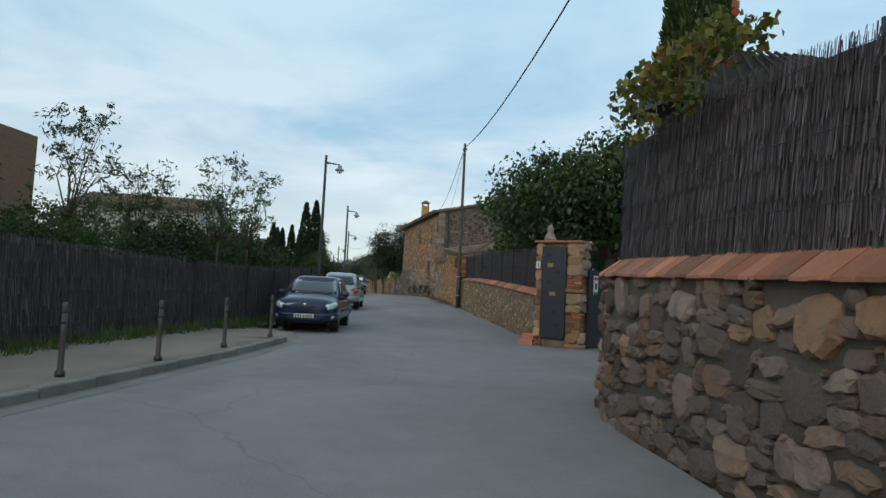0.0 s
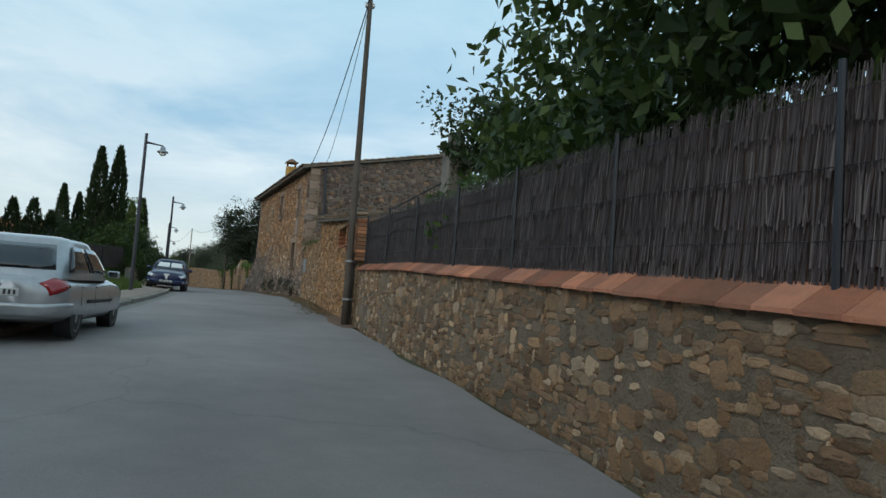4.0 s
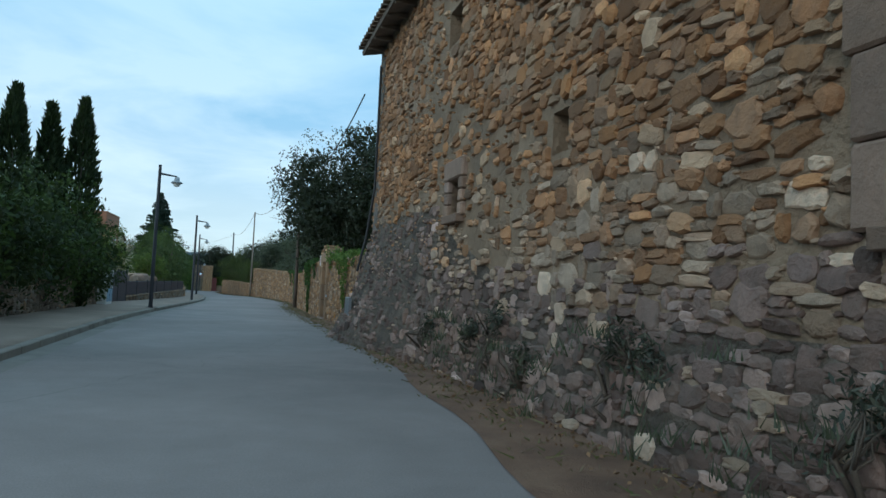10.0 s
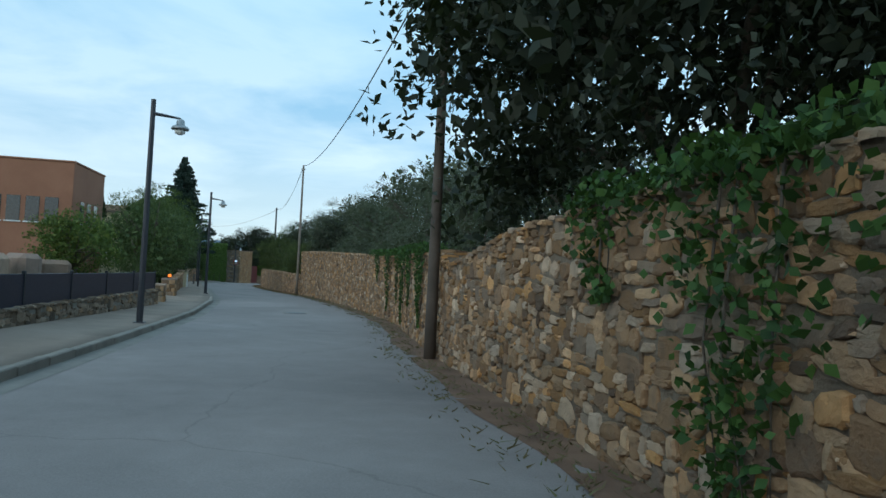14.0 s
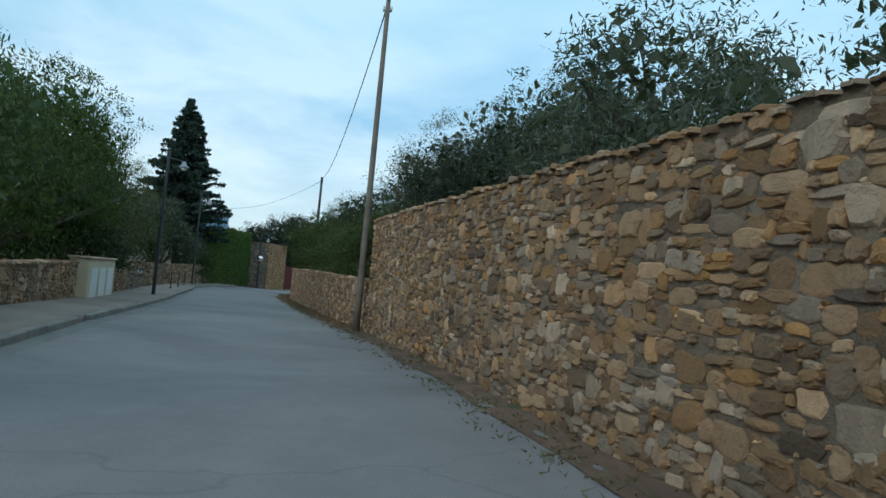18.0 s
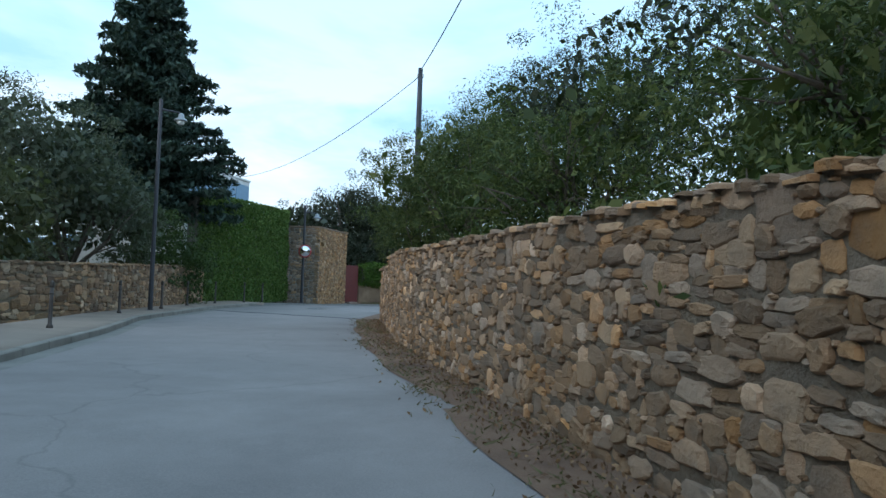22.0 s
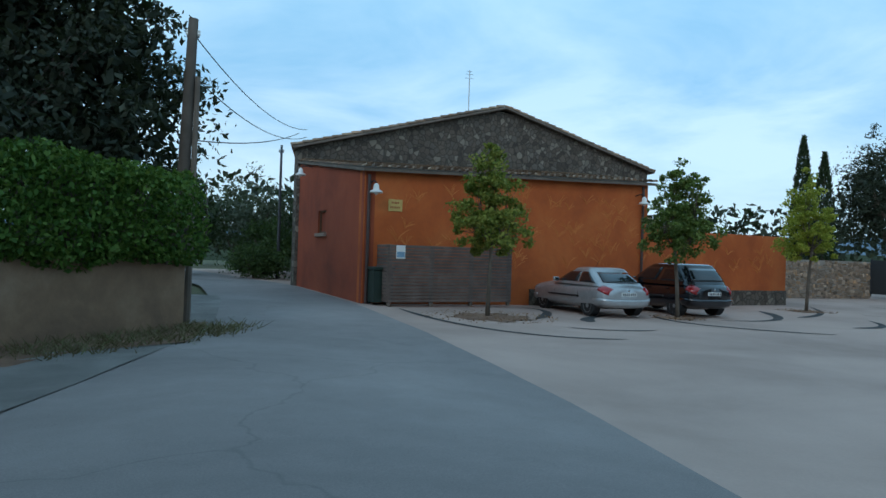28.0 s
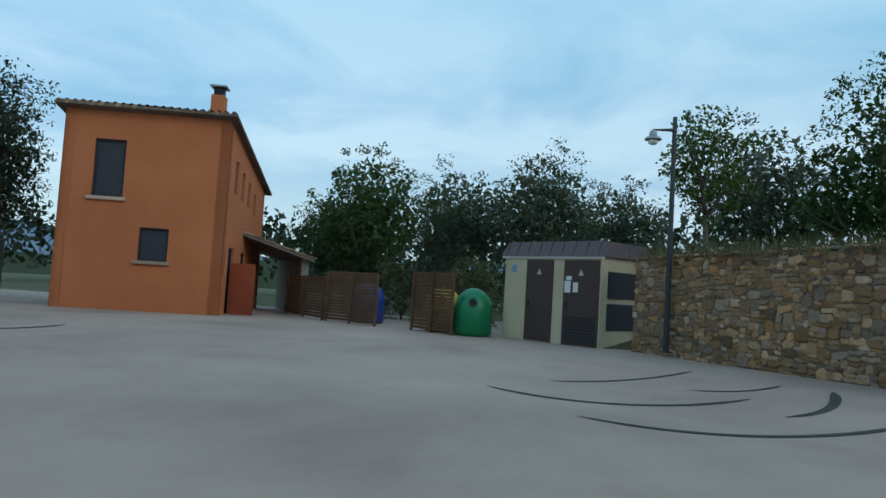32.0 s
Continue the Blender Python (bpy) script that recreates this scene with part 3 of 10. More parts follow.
# ---------------------------------------------------------------- ground, road, pavements
def ground_sheet():
    """The open ground, out to the horizon, with the grass bank and the terraces beside the lane."""
    xs = sorted(set([-2500, -1200, -600, -300, -180, -120, -95, -80] + list(np.arange(-70, 45, 1.5)) + [50, 60, 80, 120, 200, 400, 900, 2000]))
    ys = sorted(set([-1500, -600, -250, -120, -80] + list(np.arange(-60, 236, 1.5)) + [245, 260, 290, 340, 450, 700, 1400, 3000]))
    g = Geo()
    for y in ys:
        for x in xs:
            z = gz(x, y) - 0.10
            d = kerb_x(y) - x
            if 30 < y < 56:
                z += 1.25 * min(1, max(0, (d - 1.6) / 4.0)) * min(1, max(0, (y - 30) / 3)) * min(1, (56 - y) / 2)
            elif 84 < y < 108:
                z += 0.9 * min(1, max(0, (d - 4.5) / 3.0))
            e = x - wall_x(y)
            if 82 < y < 163 and e > 0.8:
                z += min(1.15, (e - 0.8) * 0.8) * min(1, (163 - y) / 4)
            if x > -3 and 168 < y < 186.5:
                z += 2.0 * min(1, max(0, (x + 1.5) / 3.0))
            far = max(abs(x + 15) - 90, y - 260, -60 - y, 0)
            z -= min(8.0, far * 0.02)
            g.v.append((float(x), float(y), z))
    n = len(xs)
    for j in range(len(ys) - 1):
        for i in range(n - 1):
            p = j * n + i
            g.f.append((p, p + 1, p + n + 1, p + n))
    return solid("ground", g, M["ground"], "rough grassy earth ground running out to the horizon", "ground", "structure", smooth=True, fix=False)


ground_sheet()
strip(-40, 225, kerb_x, road_right, 14, 0.75, 0.0, "road", M["asphalt"], "structure", "pale worn asphalt lane with cracks")
# dirt verge at the foot of the walls
strip(36, 163.7, lambda y: road_right(y) - 0.25, lambda y: wall_x(y) + 0.25, 4, 0.5, lambda x, y: 0.012 + 0.03 * noise.noise((x * 2.1, y * 1.3, 0)), "verge", M["earth"], "structure", "dry earth and leaf litter along the wall foot")
# dirt forecourt before the tower
strip(170.5, 200, lambda y: -40.2 if y < 190 else -36.6, lambda y: kerb_x(y) + 0.25, 6, 0.75, lambda x, y: 0.014 + 0.02 * noise.noise((x * 1.1, y * 1.1, 3)), "forecourt", M["gravel"], "structure", "dusty gravel forecourt beside the lane")
# entrance drive with gravel
strip(8.0, 20.4, lambda y: road_right(y) - 0.15, lambda y: 6.4 + 0.3 * math.sin(y * 1.7), 8, 0.4, 0.003, "driveway_apron", M["asphalt"], "structure", "worn asphalt apron at the entrance")
strip(8.0, 17.9, lambda y: 5.6, lambda y: 26.0, 12, 0.6, lambda x, y: 0.004 + 0.02 * noise.noise((x, y, 5)), "driveway", M["gravel"], "structure", "grey gravel entrance drive")
strip(17.5, 26, lambda y: 3.6 + max(0, 19.5 - y) * 0.2, lambda y: 26.0, 10, 0.6, lambda x, y: 0.008 + 0.01 * noise.noise((x, y, 5)), "driveway", M["gravel"], "structure", "grey gravel yard behind the gate")
# paved yard at the end of the lane
strip(160.5, 170.5, lambda y: road_right(y) - 0.3, lambda y: -28.6, 5, 0.5, lambda x, y: -0.014 + 0.012 * noise.noise((x * 2, y * 2, 4)), "earth_patch", M["earth"], "structure", "bare earth and broken asphalt round the wall end")
strip(168.0, 226, lambda y: road_right(y) - 0.3, lambda y: 12.0 if y > 187 else max(-28.0, -2.0 - max(0, 182 - y) * 0.9), 20, 1.2, -0.008, "yard", M["concrete"], "structure", "pale beige concrete yard with shallow joints")


def pavement(y0, y1, back, label):
    """Raised pavement with a gutter strip; the kerb stones are single pieces."""
    g = Geo()
    ys = list(np.arange(y0, y1 + 0.4, 0.8))
    for y in ys:
        a, b = kerb_x(y) - 0.13, back(y)
        for k in range(5):
            x = a + (b - a) * k / 4
            g.v.append((x, y, gz(x, y) + 0.115 + 0.012 * k + 0.006 * noise.noise((x, y, 1))))
        g.v.append((a, y, gz(a, y) - 0.08))
    for i in range(len(ys) - 1):
        for k in range(4):
            p = i * 6 + k
            g.f.append((p + 1, p, p + 6, p + 7))
        g.f.append((i * 6, i * 6 + 5, i * 6 + 11, i * 6 + 6))
    ob = solid("pavement", g, M["pavement"], label, "pavement", "structure", smooth=True, fix=False)
    gg = Geo()
    for y in ys:
        for k, x in enumerate((kerb_x(y) - 0.02, kerb_x(y) + 0.34)):
            gg.v.append((x, y, gz(x, y) + 0.004 + 0.004 * (1 - k)))
    gg.f = [(2 * i, 2 * i + 1, 2 * i + 3, 2 * i + 2) for i in range(len(ys) - 1)]
    part("gutter", gg, M["gutter"], ob, "pale concrete gutter strip", True, fix=False)
    kerb_mesh = None
    y = y0
    while y < y1 - 1.0:
        a, b = Vector((kerb_x(y), y, gz(kerb_x(y), y))), Vector((kerb_x(y + 1.0), y + 1.0, gz(kerb_x(y + 1.0), y + 1.0)))
        d = b - a
        if kerb_mesh is None:
            kerb_mesh = recalc(Geo().box(0, 0, 0.005, 0.15, 0.985, 0.25, 0, 0.018).mesh("kerb_stone", M["kerb"]))
        k = new("kerb_stone", kerb_mesh)
        k.parent = ob
        c = (a + b) / 2
        k.matrix_world = pose(c.x - 0.06, c.y, c.z + random.uniform(-0.008, 0.008), 0, 0, math.degrees(math.atan2(-d.x, d.y))) @ Matrix.Diagonal((1, d.length, 1, 1))
        y += 1.0
    return ob


strip(15.4, 20.2, lambda y: -5.4, lambda y: kerb_x(y) + 0.03, 12, 0.4, lambda x, y: -0.03 if x > kerb_x(y) - 0.02 else 0.022 + 0.112 * min(1.0, max(0.0, (19.2 - y) / 2.2)), "dropped_kerb", M["pavement"], "structure", "worn dropped pavement before the parked car")
pavement(-8, 16.6, lambda y: float(np.interp(y, [-8, 4, 11, 14, 17.3], [-7.4, -6.9, -6.6, -6.3, -5.6])), "narrow concrete pavement with bollards along the brushwood fence")
pavement(19, 82, lambda y: float(np.interp(y, [19, 30, 38.5, 49, 56, 60.5, 70, 79, 82], [-4.9, -5.6, -6.4, -6.9, -8.7, -10.0, -12.2, -14.1, -15.0])), "concrete pavement with a stone kerb along the lane")
pavement(82, 126, lambda y: float(np.interp(y, [82, 90, 106, 112, 126], [-15.4, -16.4, -18.9, -21.4, -26.0])), "concrete pavement with a stone kerb along the lane")
pavement(126, 172, lambda y: float(np.interp(y, [126, 136, 148, 158, 166, 172], [-26.0, -29.3, -34.2, -37.2, -39.0, -40.2])), "concrete pavement with a stone kerb along the lane")
strip(25.8, 38, lambda y: 7.5, lambda y: 30.0, 6, 2.0, 0.02, "lawn_ground", M["lawn"], "structure", "mown green lawn beyond the gravel")
strip(186.6, 192.4, lambda y: -38.6 + 0.70 * (y - 187), lambda y: min(-34.6, -36.3 + 0.70 * (y - 187) + 0.25 * math.sin(y * 2.3)), 6, 0.4, lambda x, y: 0.022 + 0.02 * noise.noise((x * 2, y * 2, 8)), "earth_verge", M["earth"], "structure", "bare brown earth below the hedge wall")


# ---------------------------------------------------------------- rubble walls
def stone_pool(count, seed):
    """Unit stones: x across, z up, y outwards; worn field stones with rounded arrises and an uneven face."""
    rnd = random.Random(seed)
    out = []
    n = 12
    for _ in range(count):
        tilt = (rnd.uniform(-0.6, 0.6), rnd.uniform(-0.6, 0.6))
        cut = [(rnd.uniform(0.10, 0.36), rnd.uniform(0.10, 0.36)) for _ in range(4)]
        ks = []
        for (sx, sz), (c1, c2), mid in zip(((1, 1), (-1, 1), (-1, -1), (1, -1)), cut, ((0.5, 0.0), (0.0, 0.5), (-0.5, 0.0), (0.0, -0.5))):
            pair = [(sx * 0.5, sz * (0.5 - c2)), (sx * (0.5 - c1), sz * 0.5)]
            ks += [mid] + (pair if sx * sz > 0 else pair[::-1])
        ks = [(x * rnd.uniform(0.88, 1.12) + rnd.uniform(-0.03, 0.03), z * rnd.uniform(0.86, 1.12) + rnd.uniform(-0.03, 0.03)) for x, z in ks]
        v = [(x, -0.6, z) for x, z in ks]
        for scale, lift, rough in ((0.985, 0.34, 0.14), (0.80, 0.80, 0.15)):
            for x, z in ks:
                e = scale * rnd.uniform(0.94, 1.04)
                v.append((x * e, lift + (x * tilt[0] + z * tilt[1]) + rnd.uniform(-rough, rough), z * e))
        v.append((rnd.uniform(-0.12, 0.12), 0.92 + rnd.uniform(-0.1, 0.1), rnd.uniform(-0.12, 0.12)))
        f = [(r * n + k, r * n + (k + 1) % n, (r + 1) * n + (k + 1) % n, (r + 1) * n + k) for r in (0, 1) for k in range(n)]
        f += [(2 * n + k, 2 * n + (k + 1) % n, 3 * n) for k in range(n)]
        out.append((np.array(v), [q[::-1] for q in f]))
    return out


POOL = stone_pool(40, 5)


class Line:
    """A wall's foot line in plan."""

    def __init__(self, pts):
        self.p = [np.array(q, float) for q in pts]
        self.s = np.r_[0, np.cumsum([np.linalg.norm(b - a) for a, b in zip(self.p, self.p[1:])])]
        self.length = float(self.s[-1])

    def at(self, s):
        i = int(np.clip(np.searchsorted(self.s, s, "right") - 1, 0, len(self.p) - 2))
        d = (self.p[i + 1] - self.p[i]) / (self.s[i + 1] - self.s[i])
        return self.p[i] + d * (s - self.s[i]), d

    def s_of_y(self, y):
        ys = [q[1] for q in self.p]
        return float(np.interp(y, ys, self.s))


def wall_body(line, top, bottom, thick, side, holes=(), inset=0.03, step=0.6):
    """The mortared core of a wall, with its openings; side: +1 if the seen face is on the left of the line's way."""
    g = Geo()
    cuts = sorted(set([0.0, line.length] + list(line.s) + [h[k] for h in holes for k in (0, 1)]))
    cuts = [c for c in cuts if 0 <= c <= line.length]
    fine = [cuts[0]]
    for a, b in zip(cuts, cuts[1:]):
        n = max(1, int((b - a) / step))
        fine += [a + (b - a) * (k + 1) / n for k in range(n)]
    for a, b in zip(fine, fine[1:]):
        if b - a < 1e-4:
            continue
        mid = (a + b) / 2
        spans = [h[2:4] for h in holes if h[0] < mid < h[1]]
        marks = [None]
        for z0, z1 in sorted(spans):
            marks += [z0, z1]
        marks.append("top")
        (pa, da), (pb, _) = line.at(a + 1e-6), line.at(b - 1e-6)
        n = np.array([-da[1], da[0]]) * side
        fa, fb = pa - n * inset, pb - n * inset
        ba, bb = pa - n * thick, pb - n * thick
        for lo, hi in zip(marks[::2], marks[1::2]):
            za0, zb0 = (bottom(*pa), bottom(*pb)) if lo is None else (lo, lo)
            za1, zb1 = (top(a), top(b)) if hi == "top" else (hi, hi)
            if za1 - za0 < 0.01:
                continue
            vs = [(*fa, za0), (*fb, zb0), (*bb, zb0), (*ba, za0), (*fa, za1), (*fb, zb1), (*bb, zb1), (*ba, za1)]
            g.add([tuple(map(float, v)) for v in vs], [(0, 3, 2, 1), (4, 5, 6, 7), (0, 1, 5, 4), (2, 3, 7, 6), (1, 2, 6, 5), (3, 0, 4, 7)])
    seen, where, vs, fs = {}, [], [], {}
    for v in g.v:
        k = tuple(round(c, 3) for c in v)
        if k not in seen:
            seen[k] = len(vs)
            vs.append(v)
        where.append(seen[k])
    for f in g.f:
        q = tuple(where[i] for i in f)
        k = frozenset(q)
        fs[k] = None if k in fs else q
    g.v, g.f = vs, [q for q in fs.values() if q and len(set(q)) == len(q)]
    return g


def lay_stones(line, top, bottom, side, rnd, wide=(0.09, 0.36), high=(0.085, 0.25), depth=(0.012, 0.045), holes=(), fill=0.98, batter=None, bare=0.0):
    """Places of the stones on a wall's face, packed like random rubble: list of (matrix, place, pool index, s)."""
    out = []
    cell = high[0]
    foot = [bottom(*line.at(s)[0]) for s in np.arange(0, line.length + cell, cell)]
    zb, zt = min(foot) - 0.05, max(top(s) for s in np.arange(0, line.length + 0.01, 0.5))
    cols, rows = int(line.length / cell) + 1, int((zt - zb) / cell) + 2
    wmax, hmax = max(1, round(wide[1] / cell)), max(1, round(high[1] / cell))
    taken = np.zeros((rows + hmax + 1, cols + wmax + 1), bool)
    taken[:, cols:] = True
    for r in range(rows):
        for k in range(cols):
            if taken[r, k]:
                continue
            big = rnd.random()
            nh = 1 if big < 0.62 else min(hmax, 2 if big < 0.94 else 3)
            nw = rnd.randint(max(1, round(wide[0] / cell)), wmax if nh > 1 or rnd.random() < 0.5 else max(1, wmax - 1))
            nw = max(nw, nh, 2)
            free = 1
            while free < nw and k + free < cols and not taken[r, k + free]:
                free += 1
            nw = free
            while nh > 1 and (taken[r:r + nh, k:k + nw].any() or nh > nw + 1):
                nh -= 1
            taken[r:r + nh, k:k + nw] = True
            w, h = nw * cell, nh * cell
            c, zz = k * cell + w / 2, zb + r * cell + h / 2 + 0.03 * math.sin(k * 0.23 + r)
            if c > line.length:
                continue
            c = min(max(c + 0.07 * noise.noise((c * 1.9, zz * 2.6, 7.0)), 0.01), line.length)
            zz += 0.06 * noise.noise((c * 1.3, zz * 2.2, 1.5))
            p, d = line.at(c)
            if not (bottom(*p) - 0.06 < zz and zz + h * 0.35 < top(c)):
                continue
            if any(x[0] - w * 0.42 < c < x[1] + w * 0.42 and x[2] - h * 0.4 < zz < x[3] + h * 0.4 for x in holes):
                continue
            if bare and noise.noise((c * 0.9, zz * 1.4, 3.0)) + rnd.uniform(-0.5, 0.5) < bare - 0.5:
                continue
            n = np.array([-d[1], d[0]]) * side
            off = batter(c, zz) if batter else 0.0
            a = rnd.uniform(-0.26, 0.26) if nw < 2.5 * nh else rnd.uniform(-0.10, 0.10)
            t3, u3, n3 = np.array([d[0], d[1], 0]), np.array([0, 0, 1.0]), np.array([n[0], n[1], 0])
            tx = t3 * math.cos(a) + u3 * math.sin(a)
            uz = u3 * math.cos(a) - t3 * math.sin(a)
            f1, f2 = fill * rnd.uniform(0.97, 1.14), fill * rnd.uniform(0.97, 1.16)
            m = np.stack([tx * w * f1 * side * -1, n3 * rnd.uniform(*depth), uz * h * f2], 1)
            o = np.array([*p, zz]) - n3 * 0.03 + n3 * off + t3 * rnd.uniform(-0.012, 0.012)
            out.append((m, o, rnd.randrange(len(POOL)), c))
            # chips wedged into the joints
            if rnd.random() < 0.55:
                cw, chh, a = rnd.uniform(0.28, 0.6) * cell, rnd.uniform(0.25, 0.5) * cell, rnd.uniform(-0.5, 0.5)
                tx, uz = t3 * math.cos(a) + u3 * math.sin(a), u3 * math.cos(a) - t3 * math.sin(a)
                mm = np.stack([tx * cw * side * -1, n3 * depth[1] * rnd.uniform(0.5, 0.9), uz * chh], 1)
                out.append((mm, o + t3 * w * 0.5 * rnd.choice((-1, 1)) + u3 * h * rnd.uniform(-0.5, 0.5), rnd.randrange(len(POOL)), -1.0))
    return out


POOL_MESH = {}


def stones_into(parent, places, mat, mat_key, near=None, limit=240, name="stone"):
    """The stones of the near stretch as single pieces; the rest joined."""
    singles, rest = [], []
    for q in places:
        (singles if near and near[0] <= q[3] <= near[1] and len(singles) < limit else rest).append(q)
    for m, o, k, _ in singles:
        if (mat_key, k) not in POOL_MESH:
            v, f = POOL[k]
            g = Geo().add([tuple(p) for p in v], f)
            POOL_MESH[mat_key, k] = g.mesh("stone", mat)
        ob = new(name, POOL_MESH[mat_key, k])
        ob.parent = parent
        ob.matrix_world = Matrix([[*m[r], o[r]] for r in range(3)] + [[0, 0, 0, 1]])
    if rest:
        vs, fs, n = [], [], 0
        for m, o, k, _ in rest:
            v, f = POOL[k]
            vs.append(v @ m.T + o)
            fs += [tuple(i + n for i in q) for q in f]
            n += len(v)
        me = bpy.data.meshes.new("stones")
        me.from_pydata(np.concatenate(vs).tolist(), [], fs)
        me.materials.append(mat)
        me.update()
        ob = new("rubble", me)
        ob.parent = parent
        tagged(ob, "", "", "", "stuff")


def cap_stones(line, top, side, rnd, thick, size=(0.09, 0.22), h=(0.022, 0.045)):
    """Rough stones along a wall's crown."""
    out = []
    for o0, o1 in ((-0.02, 0.24), (0.20, thick - 0.02)):
        s = 0.0
        while s < line.length:
            w = rnd.uniform(*size)
            c = min(s + w / 2, line.length)
            p, d = line.at(c)
            n = np.array([-d[1], d[0]]) * side
            hh = rnd.uniform(*h)
            q = p - n * (o0 + o1) / 2
            t3, u3, n3 = np.array([d[0], d[1], 0]), np.array([0, 0, 1.0]), np.array([n[0], n[1], 0])
            m = np.stack([t3 * w * 0.97 * side * -1, u3 * hh, -n3 * (o1 - o0 + rnd.uniform(0, 0.08))], 1)
            out.append((m, np.array([*q, top(c) - 0.03 + rnd.uniform(-0.02, 0.03)]), rnd.randrange(len(POOL)), c))
            s += w
    return out


LATER = []      # stones are laid after everything else


def rubble_wall(name, pts, top, label, stone="stone_ochre", core="mortar", side=1, thick=0.45, holes=(), near=None, seed=1, caps=True, bottom=None, wide=(0.09, 0.36), high=(0.085, 0.25), depth=(0.012, 0.045), limit=240, kind="structure", batter=None, fill=0.98, bare=0.0):
    line = Line(pts)
    low = bottom or (lambda x, y: gz(x, y) - 0.15)
    tp = top if callable(top) else (lambda s: top)
    body = wall_body(line, tp, low, thick, side, holes)
    ob = solid(name, body, M[core], label, "wall", kind, fix=True)

    def lay():
        rnd = random.Random(seed)
        places = lay_stones(line, tp, low, side, rnd, wide, high, depth, holes, fill, batter, bare)
        if caps:
            places += cap_stones(line, tp, side, rnd, thick)
        stones_into(ob, places, M[stone], stone, near, limit)

    LATER.append(lay)
    return ob, line


def interp(xs, ys):
    return lambda s: float(np.interp(s, xs, ys))


def along(y0, y1, extra=()):
    ys = sorted(set([y0, y1] + [p[0] for p in WALLR if y0 < p[0] < y1] + list(extra)))
    return [(wall_x(y), y) for y in ys]


def top_by_y(pts, ys, zs):
    line = Line(pts)
    return lambda s: float(np.interp(line.at(min(max(s, 0), line.length))[0][1], ys, zs))


def coping(line, top, side, out, thick, ridge, parent, w=0.30, single=True):
    """Sloped terracotta slabs along a wall's crown, one by one."""
    s = 0.0
    n = int(line.length / w)
    w = line.length / n
    for k in range(n):
        (pa, d), (pb, _) = line.at(k * w + 0.002), line.at((k + 1) * w - 0.002)
        nn = np.array([-d[1], d[0]]) * side
        za, zb = top(k * w), top((k + 1) * w)
        j = random.uniform(-0.006, 0.006)
        g = Geo()
        vs = []
        for p, z in ((pa, za), (pb, zb)):
            f, c, b = p + nn * out, p - nn * thick * 0.5, p - nn * (thick + out)
            vs += [(*f, z + j), (*c, z + ridge + j), (*b, z + j), (*f, z - 0.03 + j), (*b, z - 0.03 + j)]
        g.add([tuple(map(float, v)) for v in vs], [(0, 5, 6, 1), (1, 6, 7, 2), (3, 8, 5, 0), (4, 2, 7, 9), (3, 4, 9, 8), (0, 1, 2, 4, 3), (5, 8, 9, 7, 6)])
        part("coping_tile", g, M["terracotta"], parent)


# first wall at the corner of the drive, with a rounded end
P0 = [(3.3, -9), (3.1, -6), (2.75, 3.8), (2.5, 6.0), (2.27, 7.7), (2.23, 8.5), (2.33, 9.3), (2.55, 10.0), (2.85, 10.45), (3.4, 10.75), (7.5, 11.7)]
L0_ = Line(P0)
Y0 = lambda y: float(np.interp(y, [0.0, 3.5, 9.5], [1.62, 1.68, 1.84]))
top0 = lambda s: Y0(L0_.at(min(max(s, 0), L0_.length))[0][1])
corner_wall, LINE0 = rubble_wall("wall_corner", P0, top0, "weathered rubble stone wall with a rounded end under a terracotta coping", "stone_dark", "mortar_dark", 1, 0.45, near=(11, 19), seed=3, caps=False, wide=(0.15, 0.40), high=(0.145, 0.44), depth=(0.04, 0.10), fill=0.9)
LC0 = Line(P0[1:])
coping(LC0, lambda s: Y0(LC0.at(min(s, LC0.length))[0][1]), 1, 0.07, 0.4, 0.20, corner_wall, 0.21)
# low wall with coping and brushwood screen
PA = [(2.85, 19.6), (2.1, 28.5), (1.12, 36.6)]
topA = top_by_y(PA, [19.7, 32, 36.7], [1.58, 2.12, 2.2])
low_wall, LINEA = rubble_wall("wall_low_entrance", PA, topA, "low mortared rubble wall with a terracotta coping", "stone_brown", "mortar_mid", 1, 0.42, near=(0, 12), seed=5, caps=False, wide=(0.06, 0.28), high=(0.06, 0.18), depth=(0.006, 0.022), fill=0.95, bare=0.22)
coping(LINEA, topA, 1, 0.05, 0.42, 0.17, low_wall, 0.32)
# shed wall under the tiled eave, with its window opening
PB = along(37.0, 47.7)
topB = top_by_y(PB, [37, 41, 47.7], [3.55, 3.85, 4.45])
LB = Line(PB)
sB = LB.s_of_y
shed_holes = [(sB(37.75), sB(41.2), 2.98, 3.56)]
shed_wall, _ = rubble_wall("wall_shed", PB, topB, "ochre rubble wall of a lean-to shed with an open window bay", "stone_warm", "mortar", 1, 0.5, holes=shed_holes, near=(3, 11), seed=7, caps=False, wide=(0.07, 0.28), high=(0.07, 0.2), depth=(0.022, 0.062), fill=0.93)
# wall from shed to house, with a loose stone crown
PC = along(47.7, 55.6)
topC = top_by_y(PC, [47.7, 49, 52, 55.6], [3.60, 3.58, 3.66, 3.80])
link_wall, _ = rubble_wall("wall_link", PC, topC, "ochre rubble wall with dry weeds on its crown", "stone_ochre", "mortar", 1, 0.5, near=(0, 8), seed=9, wide=(0.07, 0.30), high=(0.07, 0.21), depth=(0.012, 0.05))
